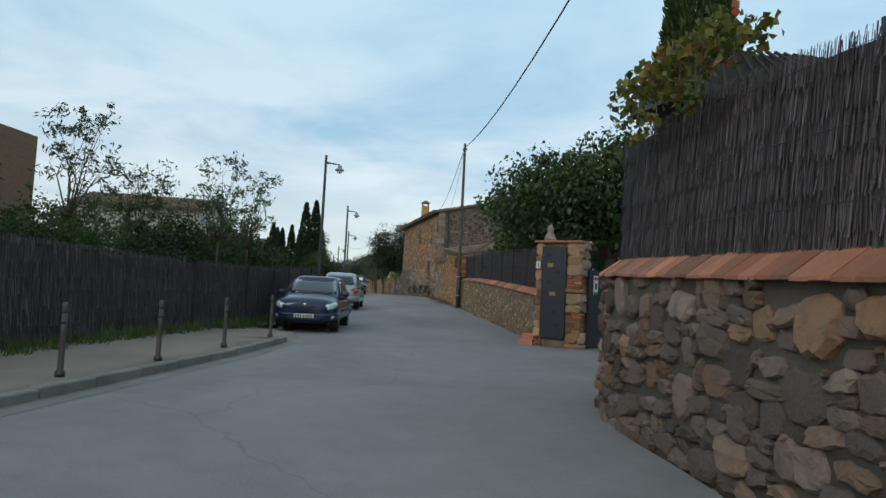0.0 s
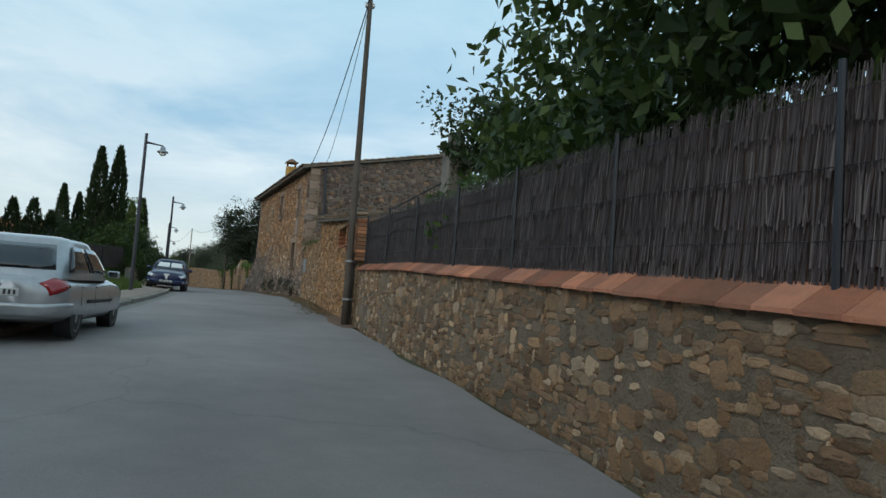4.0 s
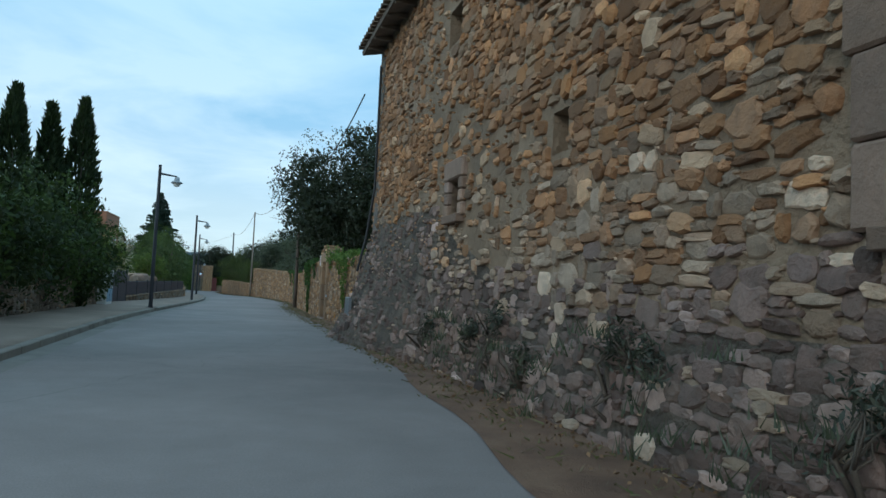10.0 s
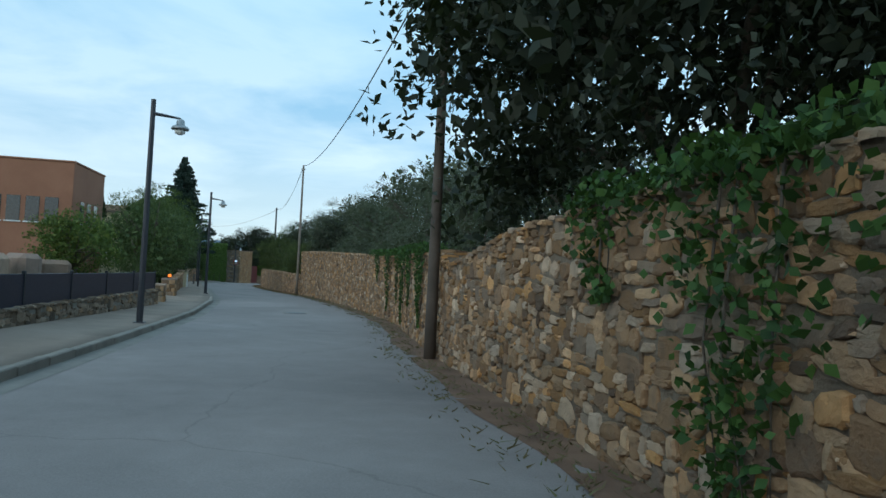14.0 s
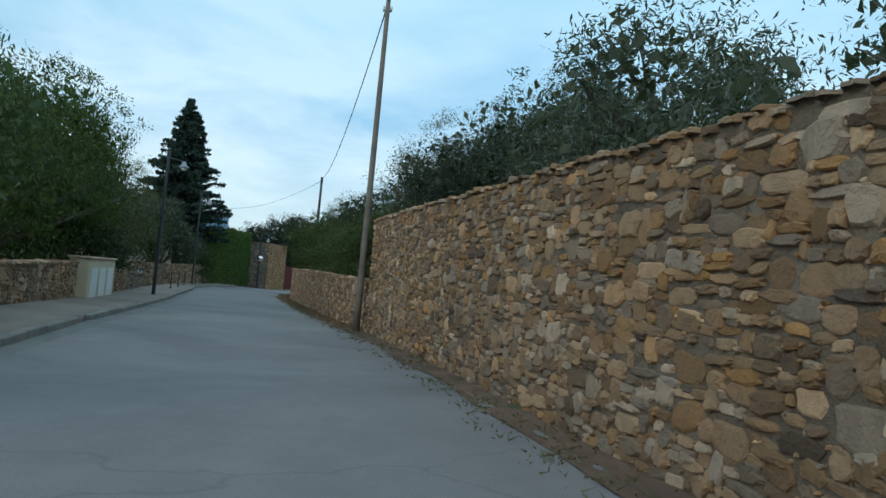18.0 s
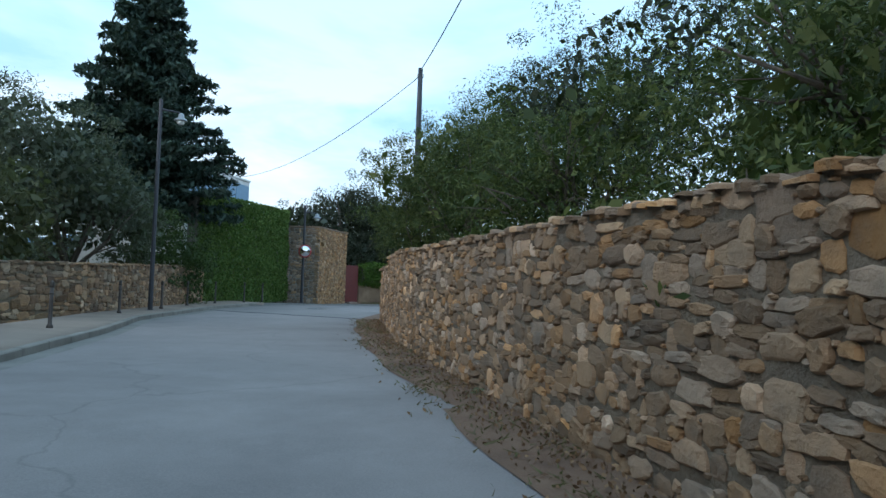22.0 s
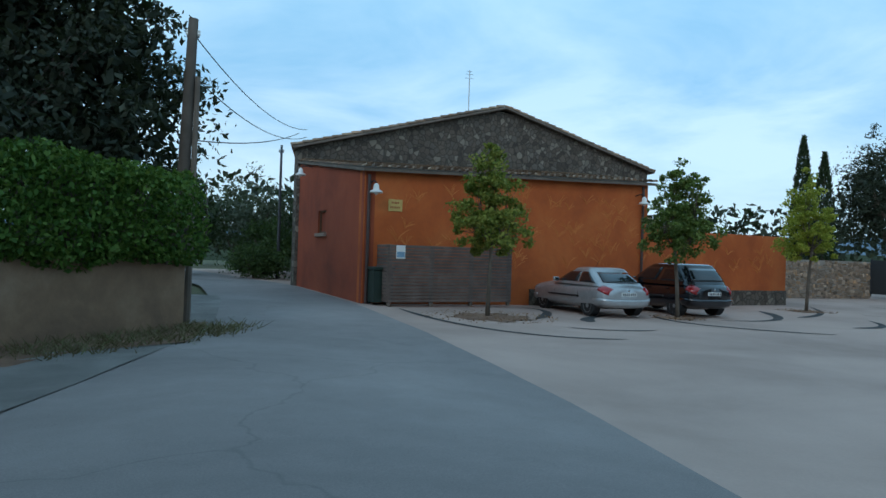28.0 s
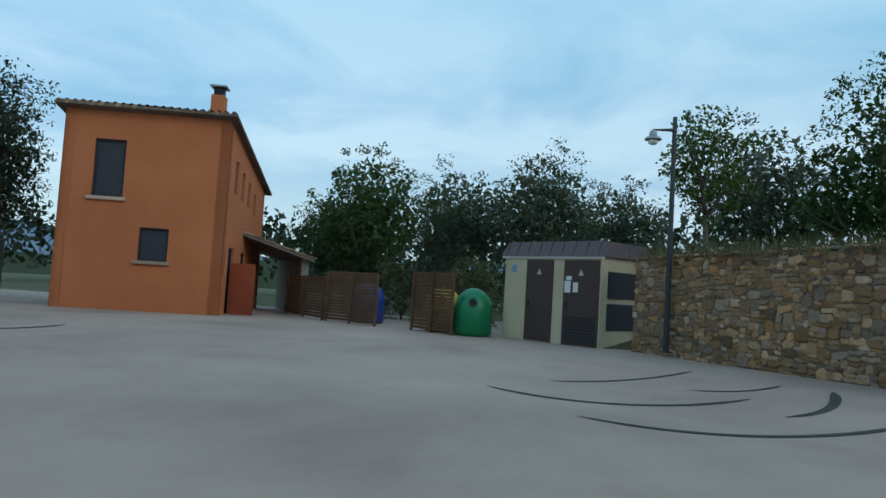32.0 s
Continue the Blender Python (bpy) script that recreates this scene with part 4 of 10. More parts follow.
# garden wall beyond the house, with the old doorway
PD = along(73.6, 95.0)
LD = Line(PD)
topD = top_by_y(PD, [73.6, 78.3, 79.4, 80.0, 80.8, 81.6, 82.3, 83, 88, 91, 94.5, 95], [3.05, 3.02, 3.12, 3.5, 3.66, 3.5, 3.2, 3.12, 3.0, 2.9, 2.5, 2.75])
door_hole = (LD.s_of_y(80.25), LD.s_of_y(81.3), gz(-6.4, 80.8) + 0.05, 3.04)
garden_wall, _ = rubble_wall("wall_garden", PD, topD, "tall dry-laid rubble garden wall with an old doorway and ivy", "stone_ochre", "mortar_mid", 1, 0.5, holes=[(door_hole[0] - 0.42, door_hole[1] + 0.42, -1.0, 3.40)], near=(0, 13), seed=11, wide=(0.09, 0.34), high=(0.08, 0.24), depth=(0.012, 0.05), limit=300)
# tall wall to the timber pole
PE = along(95.0, 130.9)
topE = top_by_y(PE, [95, 101, 107, 115, 120, 125, 130.3], [2.75, 2.85, 2.90, 3.14, 3.28, 3.40, 3.50])
tall_wall, LE = rubble_wall("wall_tall", PE, topE, "long tall rubble wall of ochre and brown stones", "stone_ochre", "mortar_mid", 1, 0.5, near=(18, 30), seed=13, wide=(0.08, 0.32), high=(0.07, 0.21), depth=(0.012, 0.05), limit=300)
# lower wall up to the bend
PF = along(130.9, 160.6) + [(-30.12, 162.0), (-30.34, 162.9), (-30.28, 163.4), (-29.7, 163.7), (-27.5, 163.6), (-20, 162.5)]
LF = Line(PF)
topF = lambda s: float(np.interp(s, [0, 6, 14, 25, 30.2, 30.6, 34, 36, 47], [1.84, 1.92, 2.02, 2.05, 2.08, 1.86, 1.78, 1.86, 1.95]))
bend_wall, _ = rubble_wall("wall_bend", PF, topF, "waist to chest high rubble wall rounding the bend", "stone_bend", "mortar_mid", 1, 0.5, near=(14, 30), seed=15, wide=(0.08, 0.32), high=(0.07, 0.21), depth=(0.012, 0.05), limit=300)

# left side walls
PG = [(-14.9, 82.2), (-12.2, 70), (-10.1, 60.6), (-9.3, 57)]
left_wall, _ = rubble_wall("wall_left_garden", PG, lambda s: 2.0, "low grey rubble wall before dense garden trees", "stone_grey", "mortar_grey", 1, 0.4, near=(0, 8), seed=17, limit=120)
PH = [(-18.9, 106.2), (-17.4, 96), (-16.5, 89.2)]
LH = Line(PH)
terrace_wall, _ = rubble_wall("wall_left_terrace", PH, lambda s: 1.25 + 0.008 * (LH.length - s), "knee-high wall of pale round field stones", "stone_grey", "mortar_grey", 1, 0.4, near=(0, 8), seed=19, caps=True, wide=(0.12, 0.36), high=(0.12, 0.3), limit=120)
PI = [(-32.0, 142.3), (-29.2, 135.9)]
PI0 = [(-27.6, 131.4), (-22.4, 116.6)]
rubble_wall("wall_left_hedge", PI0, lambda s: 1.62 - 0.01 * s, "low rubble wall with shrubs above", "stone_brown", "mortar", 1, 0.4, near=(0, 6), seed=21, limit=100)
rubble_wall("wall_left_hedge", PI, lambda s: 1.36 - 0.04 * s, "low rubble wall with shrubs above", "stone_brown", "mortar", 1, 0.4, near=(0, 4), seed=23, limit=80)
PJ = [(-35.1, 150.0), (-32.2, 142.6)]
LJ = Line(PJ)
rubble_wall("wall_left_drive", PJ, lambda s: float(np.interp(s, [0, 1.2, 1.25, 8], [1.28, 1.3, 1.0, 1.2])), "low rubble wall with a taller end pier", "stone_grey", "mortar_grey", 1, 0.4, near=(0, 4), seed=25, limit=80)
PK = [(-39.3, 168.6), (-37.2, 157.8), (-37.9, 153.6)]
rubble_wall("wall_left_corner", PK, lambda s: 1.75 - 0.012 * s, "chest-high rubble wall beside the bollards", "stone_brown", "mortar_mid", 1, 0.4, near=(0, 10), seed=27, limit=160)
# stone wall beside the kiosk
PQ = [(-2.6, 185.15), (-9.75, 181.3)]
kiosk_wall, _ = rubble_wall("wall_yard", PQ, lambda s: 2.05 + 0.02 * s, "retaining rubble wall beside the yard", "stone_ochre", "mortar", -1, 0.5, near=(0, 7), seed=29, limit=200)
# walls at the far side of the yard
rubble_wall("wall_yard_far", [(-9.2, 207.0), (-1.5, 208.3)], lambda s: 1.5, "grey boundary wall beside the black gates", "stone_grey", "mortar_grey", -1, 0.4, near=None, seed=31, caps=False)


# ---------------------------------------------------------------- roofs and openings
def tiled_roof(parent, a, b, c, d, pitch=0.22, r=0.085, mat="roof_tile", name="roof_tiles", eave_over=0.08):
    """Barrel tiles over the plane a-b (eave) to d-c (ridge), corners as 3D points."""
    a, b, c, d = (Vector(p) for p in (a, b, c, d))
    n = max(2, int((b - a).length / pitch))
    rows = max(2, int((d - a).length / 0.42))
    up = (b - a).cross(d - a).normalized()
    if up.z < 0:
        up = -up
    g = Geo()
    rnd = random.Random(int(a.x * 7 + a.y * 3))
    for i in range(n):
        for j in range(rows):
            u = (i + 0.5) / n
            lo, hi = (a.lerp(b, u)).lerp(d.lerp(c, u), (j - (0.18 if j == 0 else 0)) / rows), (a.lerp(b, u)).lerp(d.lerp(c, u), min(1, (j + 1.12) / rows))
            across = (b - a).normalized()
            jj = rnd.uniform(-0.012, 0.012)
            pts = []
            for p, rr, lift in ((lo, r, 0.035 + jj), (hi, r * 0.82, 0.0 + jj)):
                for k in range(6):
                    t = math.pi * k / 5
                    pts.append(tuple(p + across * (-math.cos(t) * rr) + up * (math.sin(t) * rr * 0.75 + lift)))
            g.add(pts, [(k, k + 1, k + 7, k + 6) for k in range(5)] + [(0, 1, 2, 3, 4, 5)])
    ob = part(name, g, M[mat], parent, "weathered barrel roof tiles", True, "stuff", fix=False)
    base = Geo()
    e = up * -0.03
    base.add([tuple(p + q) for q in (e, e - up * 0.09) for p in (a, b, c, d)], [(0, 1, 2, 3), (7, 6, 5, 4), (0, 4, 5, 1), (1, 5, 6, 2), (2, 6, 7, 3), (3, 7, 4, 0)])
    part("roof_deck", base, M["wood_old"], parent, "")
    return ob


def slab(g, p, q, z0, z1, out0, out1, n, bev=0.007):
    """An upright slab from plan point p to q, between depths out0 and out1 along normal n, with worn arrises."""
    p, q, n = np.array(p, float), np.array(q, float), np.array(n, float)
    d, w = q - p, float(np.linalg.norm(q - p))
    if w > 1e-3 and abs(d @ n) < 0.03 * w:
        c = (p + q) / 2 + n * (out0 + out1) / 2
        return g.box(float(c[0]), float(c[1]), (z0 + z1) / 2, w, abs(out1 - out0), abs(z1 - z0), math.degrees(math.atan2(d[1], d[0])), min(bev, 0.22 * min(w, abs(out1 - out0), abs(z1 - z0))))
    vs = [(*(p + n * out0), z0), (*(q + n * out0), z0), (*(q + n * out1), z0), (*(p + n * out1), z0)]
    vs += [(x, y, z1) for x, y, _ in vs]
    g.add([tuple(map(float, v)) for v in vs], [(0, 1, 2, 3), (4, 7, 6, 5), (0, 4, 5, 1), (1, 5, 6, 2), (2, 6, 7, 3), (3, 7, 4, 0)])
    return g


def window_unit(parent, line, s0, s1, z0, z1, n, deep=0.22, frame="wood_brown", bars=1, surround=None, sill=True, sur_w=0.2, name="window", glass="glass"):
    """A framed window set back in its opening, with stone surround and sill."""
    pa, pb = line.at(s0)[0], line.at(s1)[0]
    d = (pb - pa) / np.linalg.norm(pb - pa)
    win = part(name, slab(Geo(), pa, pb, z0, z1, -deep - 0.05, -deep - 0.02, n), M[glass], parent, "dark glass pane")
    f = 0.06
    for nm, (p, q, a, b) in (("frame_bar", (pa, pa + d * f, z0, z1)), ("frame_bar", (pb - d * f, pb, z0, z1)), ("frame_bar", (pa, pb, z0, z0 + f)), ("frame_bar", (pa, pb, z1 - f, z1))):
        part(nm, slab(Geo(), p, q, a, b, -deep - 0.02, -deep + 0.04, n), M[frame], win)
    for k in range(bars):
        c = pa + (pb - pa) * (k + 1) / (bars + 1)
        part("glazing_bar", slab(Geo(), c - d * 0.025, c + d * 0.025, z0 + f, z1 - f, -deep - 0.02, -deep + 0.03, n), M[frame], win)
    if bars:
        zc = z0 + (z1 - z0) * 0.45
        part("glazing_bar", slab(Geo(), pa + d * f, pb - d * f, zc - 0.02, zc + 0.02, -deep - 0.02, -deep + 0.02, n), M[frame], win)
    if surround:
        w = sur_w
        zj = [z0 - 0.02, z0 + (z1 - z0) * 0.32, z0 + (z1 - z0) * 0.66, z1]
        for za, zb in zip(zj, zj[1:]):
            e = random.uniform(0, 0.08)
            part("jamb_stone", slab(Geo(), pa - d * (w + e), pa, za + 0.006, zb - 0.006, -deep, 0.05, n, 0.02), M[surround], parent)
            e = random.uniform(0, 0.08)
            part("jamb_stone", slab(Geo(), pb, pb + d * (w + e), za + 0.006, zb - 0.006, -deep, 0.05, n, 0.02), M[surround], parent)
        part("lintel", slab(Geo(), pa - d * (w + 0.06), pb + d * (w + 0.06), z1, z1 + 0.30, -deep, 0.06, n, 0.025), M[surround], parent, "dressed stone lintel")
    if sill:
        part("sill", slab(Geo(), pa - d * 0.12, pb + d * 0.12, z0 - 0.12, z0, -deep, 0.10, n), M[surround or "stone_dressed"], parent, "stone sill")
    return win


# ---------------------------------------------------------------- farmhouse
HA, HB = np.array([-0.62, 55.6]), np.array([-4.45, 72.3])
HU = (HB - HA) / np.linalg.norm(HB - HA)
HN = np.array([-HU[1], HU[0]])          # towards the lane
LHOUSE = Line([tuple(HA), tuple(HB)])
EAVE = 8.05
hs = LHOUSE.s_of_y
HWIN = [(hs(57.95), hs(58.95), 2.70, 4.12), (hs(57.65), hs(58.25), 5.60, 7.15), (hs(62.75), hs(63.65), 5.90, 7.3), (hs(66.1), hs(66.75), 6.2, 6.8), (hs(65.75), hs(66.25), 3.40, 3.95), (hs(62.5), hs(62.85), 3.75, 4.2)]


def farm_batter(s, z):
    """The thickened foot at the far end."""
    k = max(0.0, min(1.0, (s - (LHOUSE.length - 6.5)) / 5.0))
    low = max(0.0, (3.6 - z) / 2.6)
    return 0.75 * k * low + 0.22 * max(0.0, (2.1 - z) / 1.1) * min(1.0, s / 1.5)


def farmhouse():
    ob = thing("farmhouse", "old two-storey stone farmhouse with a tiled roof, on the lane", "house", 0, 0, 0)
    holes = [(a - 0.0, b, c, d) for a, b, c, d in HWIN]
    part("front_wall", wall_body(LHOUSE, lambda s: EAVE, lambda x, y: gz(x, y) - 0.2, 0.55, 1, holes, step=1.0), M["farm_mortar"], ob, "ochre rubble and lime plaster wall")
    back = 9.5
    ca, cb = HA - HN * back, HB - HN * back
    ridge_z = EAVE + 2.1
    near_line = Line([tuple(ca), tuple(HA)])
    gable_top = lambda s: EAVE + (ridge_z - EAVE) * (1 - s / back) - 0.05
    part("side_wall", wall_body(near_line, gable_top, lambda x, y: gz(HA[0], HA[1]) - 0.2, 0.5, 1, (), step=1.0), M["render_grey"], ob, "dark grey rubble side wall")
    far_line = Line([tuple(HB), tuple(cb)])
    part("side_wall", wall_body(far_line, lambda s: EAVE + (ridge_z - EAVE) * (s / back) - 0.05, lambda x, y: gz(HB[0], HB[1]) - 0.2, 0.5, 1, (), step=1.0), M["render_grey"], ob)
    o = 0.45
    e0, e1 = HA + HN * o - HU * 0.2, HB + HN * o + HU * 0.25
    r0, r1 = ca - HU * 0.2, cb + HU * 0.25
    ez = EAVE - o * 0.22 + 0.10
    tiled_roof(ob, (*e0, ez), (*e1, ez), (*r1, ridge_z + 0.1), (*r0, ridge_z + 0.1), 0.24, 0.10)
    # rafters under the eave
    for k in range(24):
        c = HA + HU * (0.4 + k * (LHOUSE.length - 0.8) / 23)
        part("rafter", slab(Geo(), c - HU * 0.04, c + HU * 0.04, EAVE - 0.16, EAVE - 0.05, -0.1, 0.40, HN), M["wood_old"], ob)
    # chimney
    g = Geo()
    cx, cy = HA - HN * 1.0 + HU * hs(66.6)
    rz = math.degrees(math.atan2(HU[1], HU[0]))
    ch = part("chimney", Geo().box(cx, cy, 9.1, 0.65, 0.65, 1.5, rz, 0.02), M["yellow_wash"], ob, "yellow-washed chimney stack")
    for dx in (-0.26, 0.26):
        for dy in (-0.26, 0.26):
            part("cowl_post", Geo().box(cx + dx, cy + dy, 9.98, 0.1, 0.1, 0.28, rz), M["brick"], ch)
    part("cowl_slab", Geo().box(cx, cy, 10.16, 0.8, 0.8, 0.09, rz, 0.02), M["roof_tile"], ch)
    part("cowl_cap", Geo().lathe(cx, cy, 10.20, ((0.36, 0), (0.3, 0.1), (0.12, 0.2), (0.02, 0.24)), 10), M["roof_tile"], ch)
    # windows
    window_unit(ob, LHOUSE, *HWIN[0], HN, 0.26, "wood_brown", 1, "stone_dressed", True, 0.26)
    window_unit(ob, LHOUSE, *HWIN[1], HN, 0.3, "wood_brown", 1, "stone_dressed", False, 0.2)
    window_unit(ob, LHOUSE, *HWIN[2], HN, 0.3, "wood_brown", 1, "stone_dressed", True, 0.2)
    window_unit(ob, LHOUSE, *HWIN[4], HN, 0.3, "wood_brown", 0, "stone_dressed", True, 0.13)
    for w in (HWIN[3], HWIN[5]):
        window_unit(ob, LHOUSE, *w, HN, 0.3, "wood_brown", 0, None, False)
    # stone panel below the upper window
    p, q = LHOUSE.at(hs(57.7))[0], LHOUSE.at(hs(58.4))[0]
    part("stone_panel", slab(Geo(), p, q, 4.55, 5.36, -0.05, 0.045, HN), M["stone_dressed"], ob, "plain dressed stone panel")
    # quoins
    z, k = gz(*HA) - 0.1, 0
    while z < EAVE - 0.2:
        h = random.uniform(0.22, 0.46)
        w = random.uniform(0.5, 0.78) if k % 2 else random.uniform(0.28, 0.45)
        part("quoin", slab(Geo(), HA - HU * 0.05, HA + HU * w, z + 0.005, z + h - 0.005, -0.5 + 0.18 * (k % 2), random.uniform(0.0, 0.035), HN, 0.03), M["stone_dressed"], ob)
        z, k = z + h, k + 1
    # downpipe on the side wall, and conduit at the far corner
    dp = HA - HN * 0.75 - HU * 0.12
    part("downpipe", Geo().tube([(*(dp - HN * 0.1), 4.9), (*dp, 8.1)], 0.065, 10), M["lamp_grey"], ob, "grey metal service pipe")
    part("pipe_hook", Geo().tube([(*dp, 7.85), (dp[0] - 0.05, dp[1] - 0.05, 8.05), (dp[0] - 0.2, dp[1] - 0.12, 8.0)], 0.015, 6), M["steel"], ob)
    cq = HB + HN * 0.07 - HU * 0.4
    part("conduit", Geo().tube([(*cq, 7.5), (*cq, 4.6), (*(cq + HN * 0.15), 3.4), (*(cq + HN * 0.32), 2.6)], 0.03, 8), M["cable"], ob, "black conduit")
    bx = LHOUSE.at(hs(71.4))[0] + HN * 0.62
    part("hatch", slab(Geo(), LHOUSE.at(hs(71.2))[0], LHOUSE.at(hs(71.75))[0], 1.55, 2.0, 0.60, 0.66, HN), M["steel"], ob, "small grey steel hatch")
    # thickened foot
    g = Geo()
    ss = np.arange(0, LHOUSE.length + 0.5, 0.5)
    fs = (0.0, 0.15, 0.3, 0.45, 0.6, 0.75, 0.9, 1.0)
    zmax = lambda s: float(np.interp(s, [0, LHOUSE.length - 9.5, LHOUSE.length - 6.8, LHOUSE.length - 4.5], [2.0, 2.3, 3.1, 3.9])) + 0.25 * noise.noise((s * 0.8, 2.0, 2.0))
    for s in ss:
        p = LHOUSE.at(min(s, LHOUSE.length))[0]
        for f in fs:
            z = 0.6 + f * (zmax(s) - 0.6)
            q = p + HN * (farm_batter(s, z) - (0.02 if f < 1 else 0.05))
            g.v.append((float(q[0]), float(q[1]), z))
    m = len(fs)
    g.f = [(i * m + k, (i + 1) * m + k, (i + 1) * m + k + 1, i * m + k + 1) for i in range(len(ss) - 1) for k in range(m - 1)]
    g.v += [(float(HB[0]), float(HB[1]), 0.6 + f * 3.3) for f in fs]
    b0, b1 = (len(ss) - 1) * m, len(ss) * m
    g.f += [(b0 + k, b1 + k, b1 + k + 1, b0 + k + 1) for k in range(m - 1)]
    part("battered_foot", g, M["foot_render"], ob, "grey rendered battered foot", True, fix=False)

    def lay():
        rnd = random.Random(41)
        hl = [(a - 0.28, b + 0.28, c - 0.1, d + 0.3) for a, b, c, d in HWIN[:3]] + list(HWIN[3:]) + [(hs(57.6), hs(58.5), 4.5, 5.4)]
        low = lambda x, y: gz(x, y) - 0.15
        pl = lay_stones(LHOUSE, lambda s: EAVE - 0.15, low, 1, rnd, (0.09, 0.36), (0.085, 0.25), (0.022, 0.062), hl + [(-0.1, 0.5, -1, 9)], 0.93, farm_batter)
        warm, pale, grey = [], [], []
        L = LHOUSE.length
        for q in pl:
            z, s = q[1][2], q[3]
            bare = noise.noise((s * 0.35, z * 0.45, 2.2)) + (0.35 if (s < 7 and z > 2.2) else 0.0) + 0.55 * (z < 2.4)
            if z < 2.6 + 0.5 * noise.noise((s, 1, 1)) or (s > L - 5.5 and z < 3.6):
                if s > L - 5.0 and rnd.random() < 0.55 + 0.4 * noise.noise((s * 0.7, z * 0.9, 5)):
                    continue
                (pale if rnd.random() < (0.12 + 0.5 * max(0.0, z - 2.0)) * (s < L - 5.5) else grey).append(q)
            elif bare > (-0.1 if s < 8 else 0.05) or rnd.random() < 0.4:
                (pale if rnd.random() < 0.6 - 0.5 * max(0.0, z - 2.9) else warm).append(q)
        stones_into(ob, warm, M["stone_farm"], "stone_farm", (0.6, 7), 200)
        stones_into(ob, pale, M["stone_pale"], "stone_pale", (0.6, 8), 160)
        stones_into(ob, grey, M["stone_foot"], "stone_foot", (0.5, 9), 200)
        sd = lay_stones(near_line, gable_top, lambda x, y: 3.2, 1, rnd, (0.1, 0.34), (0.1, 0.2), (0.025, 0.05), (), 0.93)
        stones_into(ob, sd, M["stone_dark"], "stone_dark")

    LATER.append(lay)
    return ob


M["stone_foot"] = stone_mat("lichened foot stone", ((0.0, (0.085, 0.072, 0.06)), (0.3, (0.18, 0.15, 0.118)), (0.55, (0.12, 0.10, 0.082)), (0.8, (0.28, 0.245, 0.20)), (1.0, (0.17, 0.135, 0.098))), amount=0.55, tint=(1.5, 1.25, 1.3))
M["foot_render"] = stained("dark lichened render", (0.16, 0.128, 0.10), (0.085, 0.068, 0.055), (0.25, 0.205, 0.16), 0.97, 2.6, 12, 1.0, 0.16)
M["yellow_wash"] = stained("yellow wash", (0.50, 0.28, 0.07), (0.38, 0.2, 0.05), (0.56, 0.34, 0.1), 0.9, 3, 18, 0.3, 0.01)
farmhouse()


# ---------------------------------------------------------------- lamps, poles, cables
def street_lamp(x, y, rz, h=5.3, label="tapered dark grey street lamp with a bell-shaped head"):
    base = gz(x, y) + 0.12
    ob = thing("street_lamp", label, "street lamp", x, y, base, rz, "lamps along the lane")
    part("base_plate", Geo().box(0, 0, 0.012, 0.24, 0.24, 0.024), M["lamp_grey"], ob)
    part("post", Geo().tube([(0, 0, 0), (0, 0, 1.2), (0, 0, h)], [0.075, 0.07, 0.055], 8), M["lamp_grey"], ob, "", False)
    part("arm", Geo().tube([(0, 0, h - 0.33), (0.28, 0, h - 0.36), (0.62, 0, h - 0.40)], [0.045, 0.035, 0.022], 8), M["lamp_grey"], ob)
    hd = part("lamp_head", Geo().lathe(0.62, 0, h - 0.66, ((0.20, 0.0), (0.21, 0.02), (0.17, 0.07), (0.10, 0.10), (0.09, 0.2), (0.06, 0.24), (0.02, 0.26)), 16), M["steel"], ob, "grey metal bell head", True)
    part("lamp_glass", Geo().lathe(0.62, 0, h - 0.78, ((0.05, 0.0), (0.11, 0.03), (0.13, 0.12)), 14), M["lamp_glass"], hd, "pale glass bowl", True)
    return ob


for x, y, rz, h in ((-5.3, 30.0, 4, 6.6), (-6.63, 46.0, 8, 5.95), (-9.18, 64.4, 10, 5.6), (-12.85, 81.9, 12, 5.35), (-16.2, 98.6, 12, 5.2), (-21.75, 119.1, 18, 5.4), (-29.55, 139.9, 18, 6.0), (-37.3, 161.2, 20, 6.7), (-37.1, 174.8, 10, 5.0), (-4.0, 184.6, 112, 5.9), (11.2, 194.5, 170, 4.9)):
    street_lamp(x, y, rz, h)


M["pole_pale"] = stained("sun-bleached timber pole", (0.20, 0.165, 0.135), (0.13, 0.105, 0.085), (0.27, 0.23, 0.19), 0.9, 1.5, 30, 0.5, 0.008)


def timber_pole(x, y, h, r=0.13, label="weathered round timber utility pole", lean=(0, 0), steel=False, wood="pole_wood"):
    ob = thing("utility_pole", label, "utility pole", x, y, gz(x, y) - 0.1, 0, "utility poles")
    n = 7
    pts = [(lean[0] * k / n, lean[1] * k / n, h * k / n) for k in range(n + 1)]
    part("shaft", Geo().tube(pts, [r * (1 - 0.38 * k / n) for k in range(n + 1)], 12), M["lamp_grey" if steel else wood], ob, "", True)
    part("bracket", Geo().tube([(lean[0] - 0.12, lean[1], h - 0.35), (lean[0] + 0.12, lean[1], h - 0.35)], 0.025, 6), M["steel"], ob)
    for dx in (-0.1, 0.1):
        part("insulator", Geo().lathe(lean[0] + dx, lean[1], h - 0.33, ((0.03, 0), (0.045, 0.03), (0.03, 0.06), (0.04, 0.09), (0.015, 0.12)), 8), M["lamp_glass"], ob)
    return ob


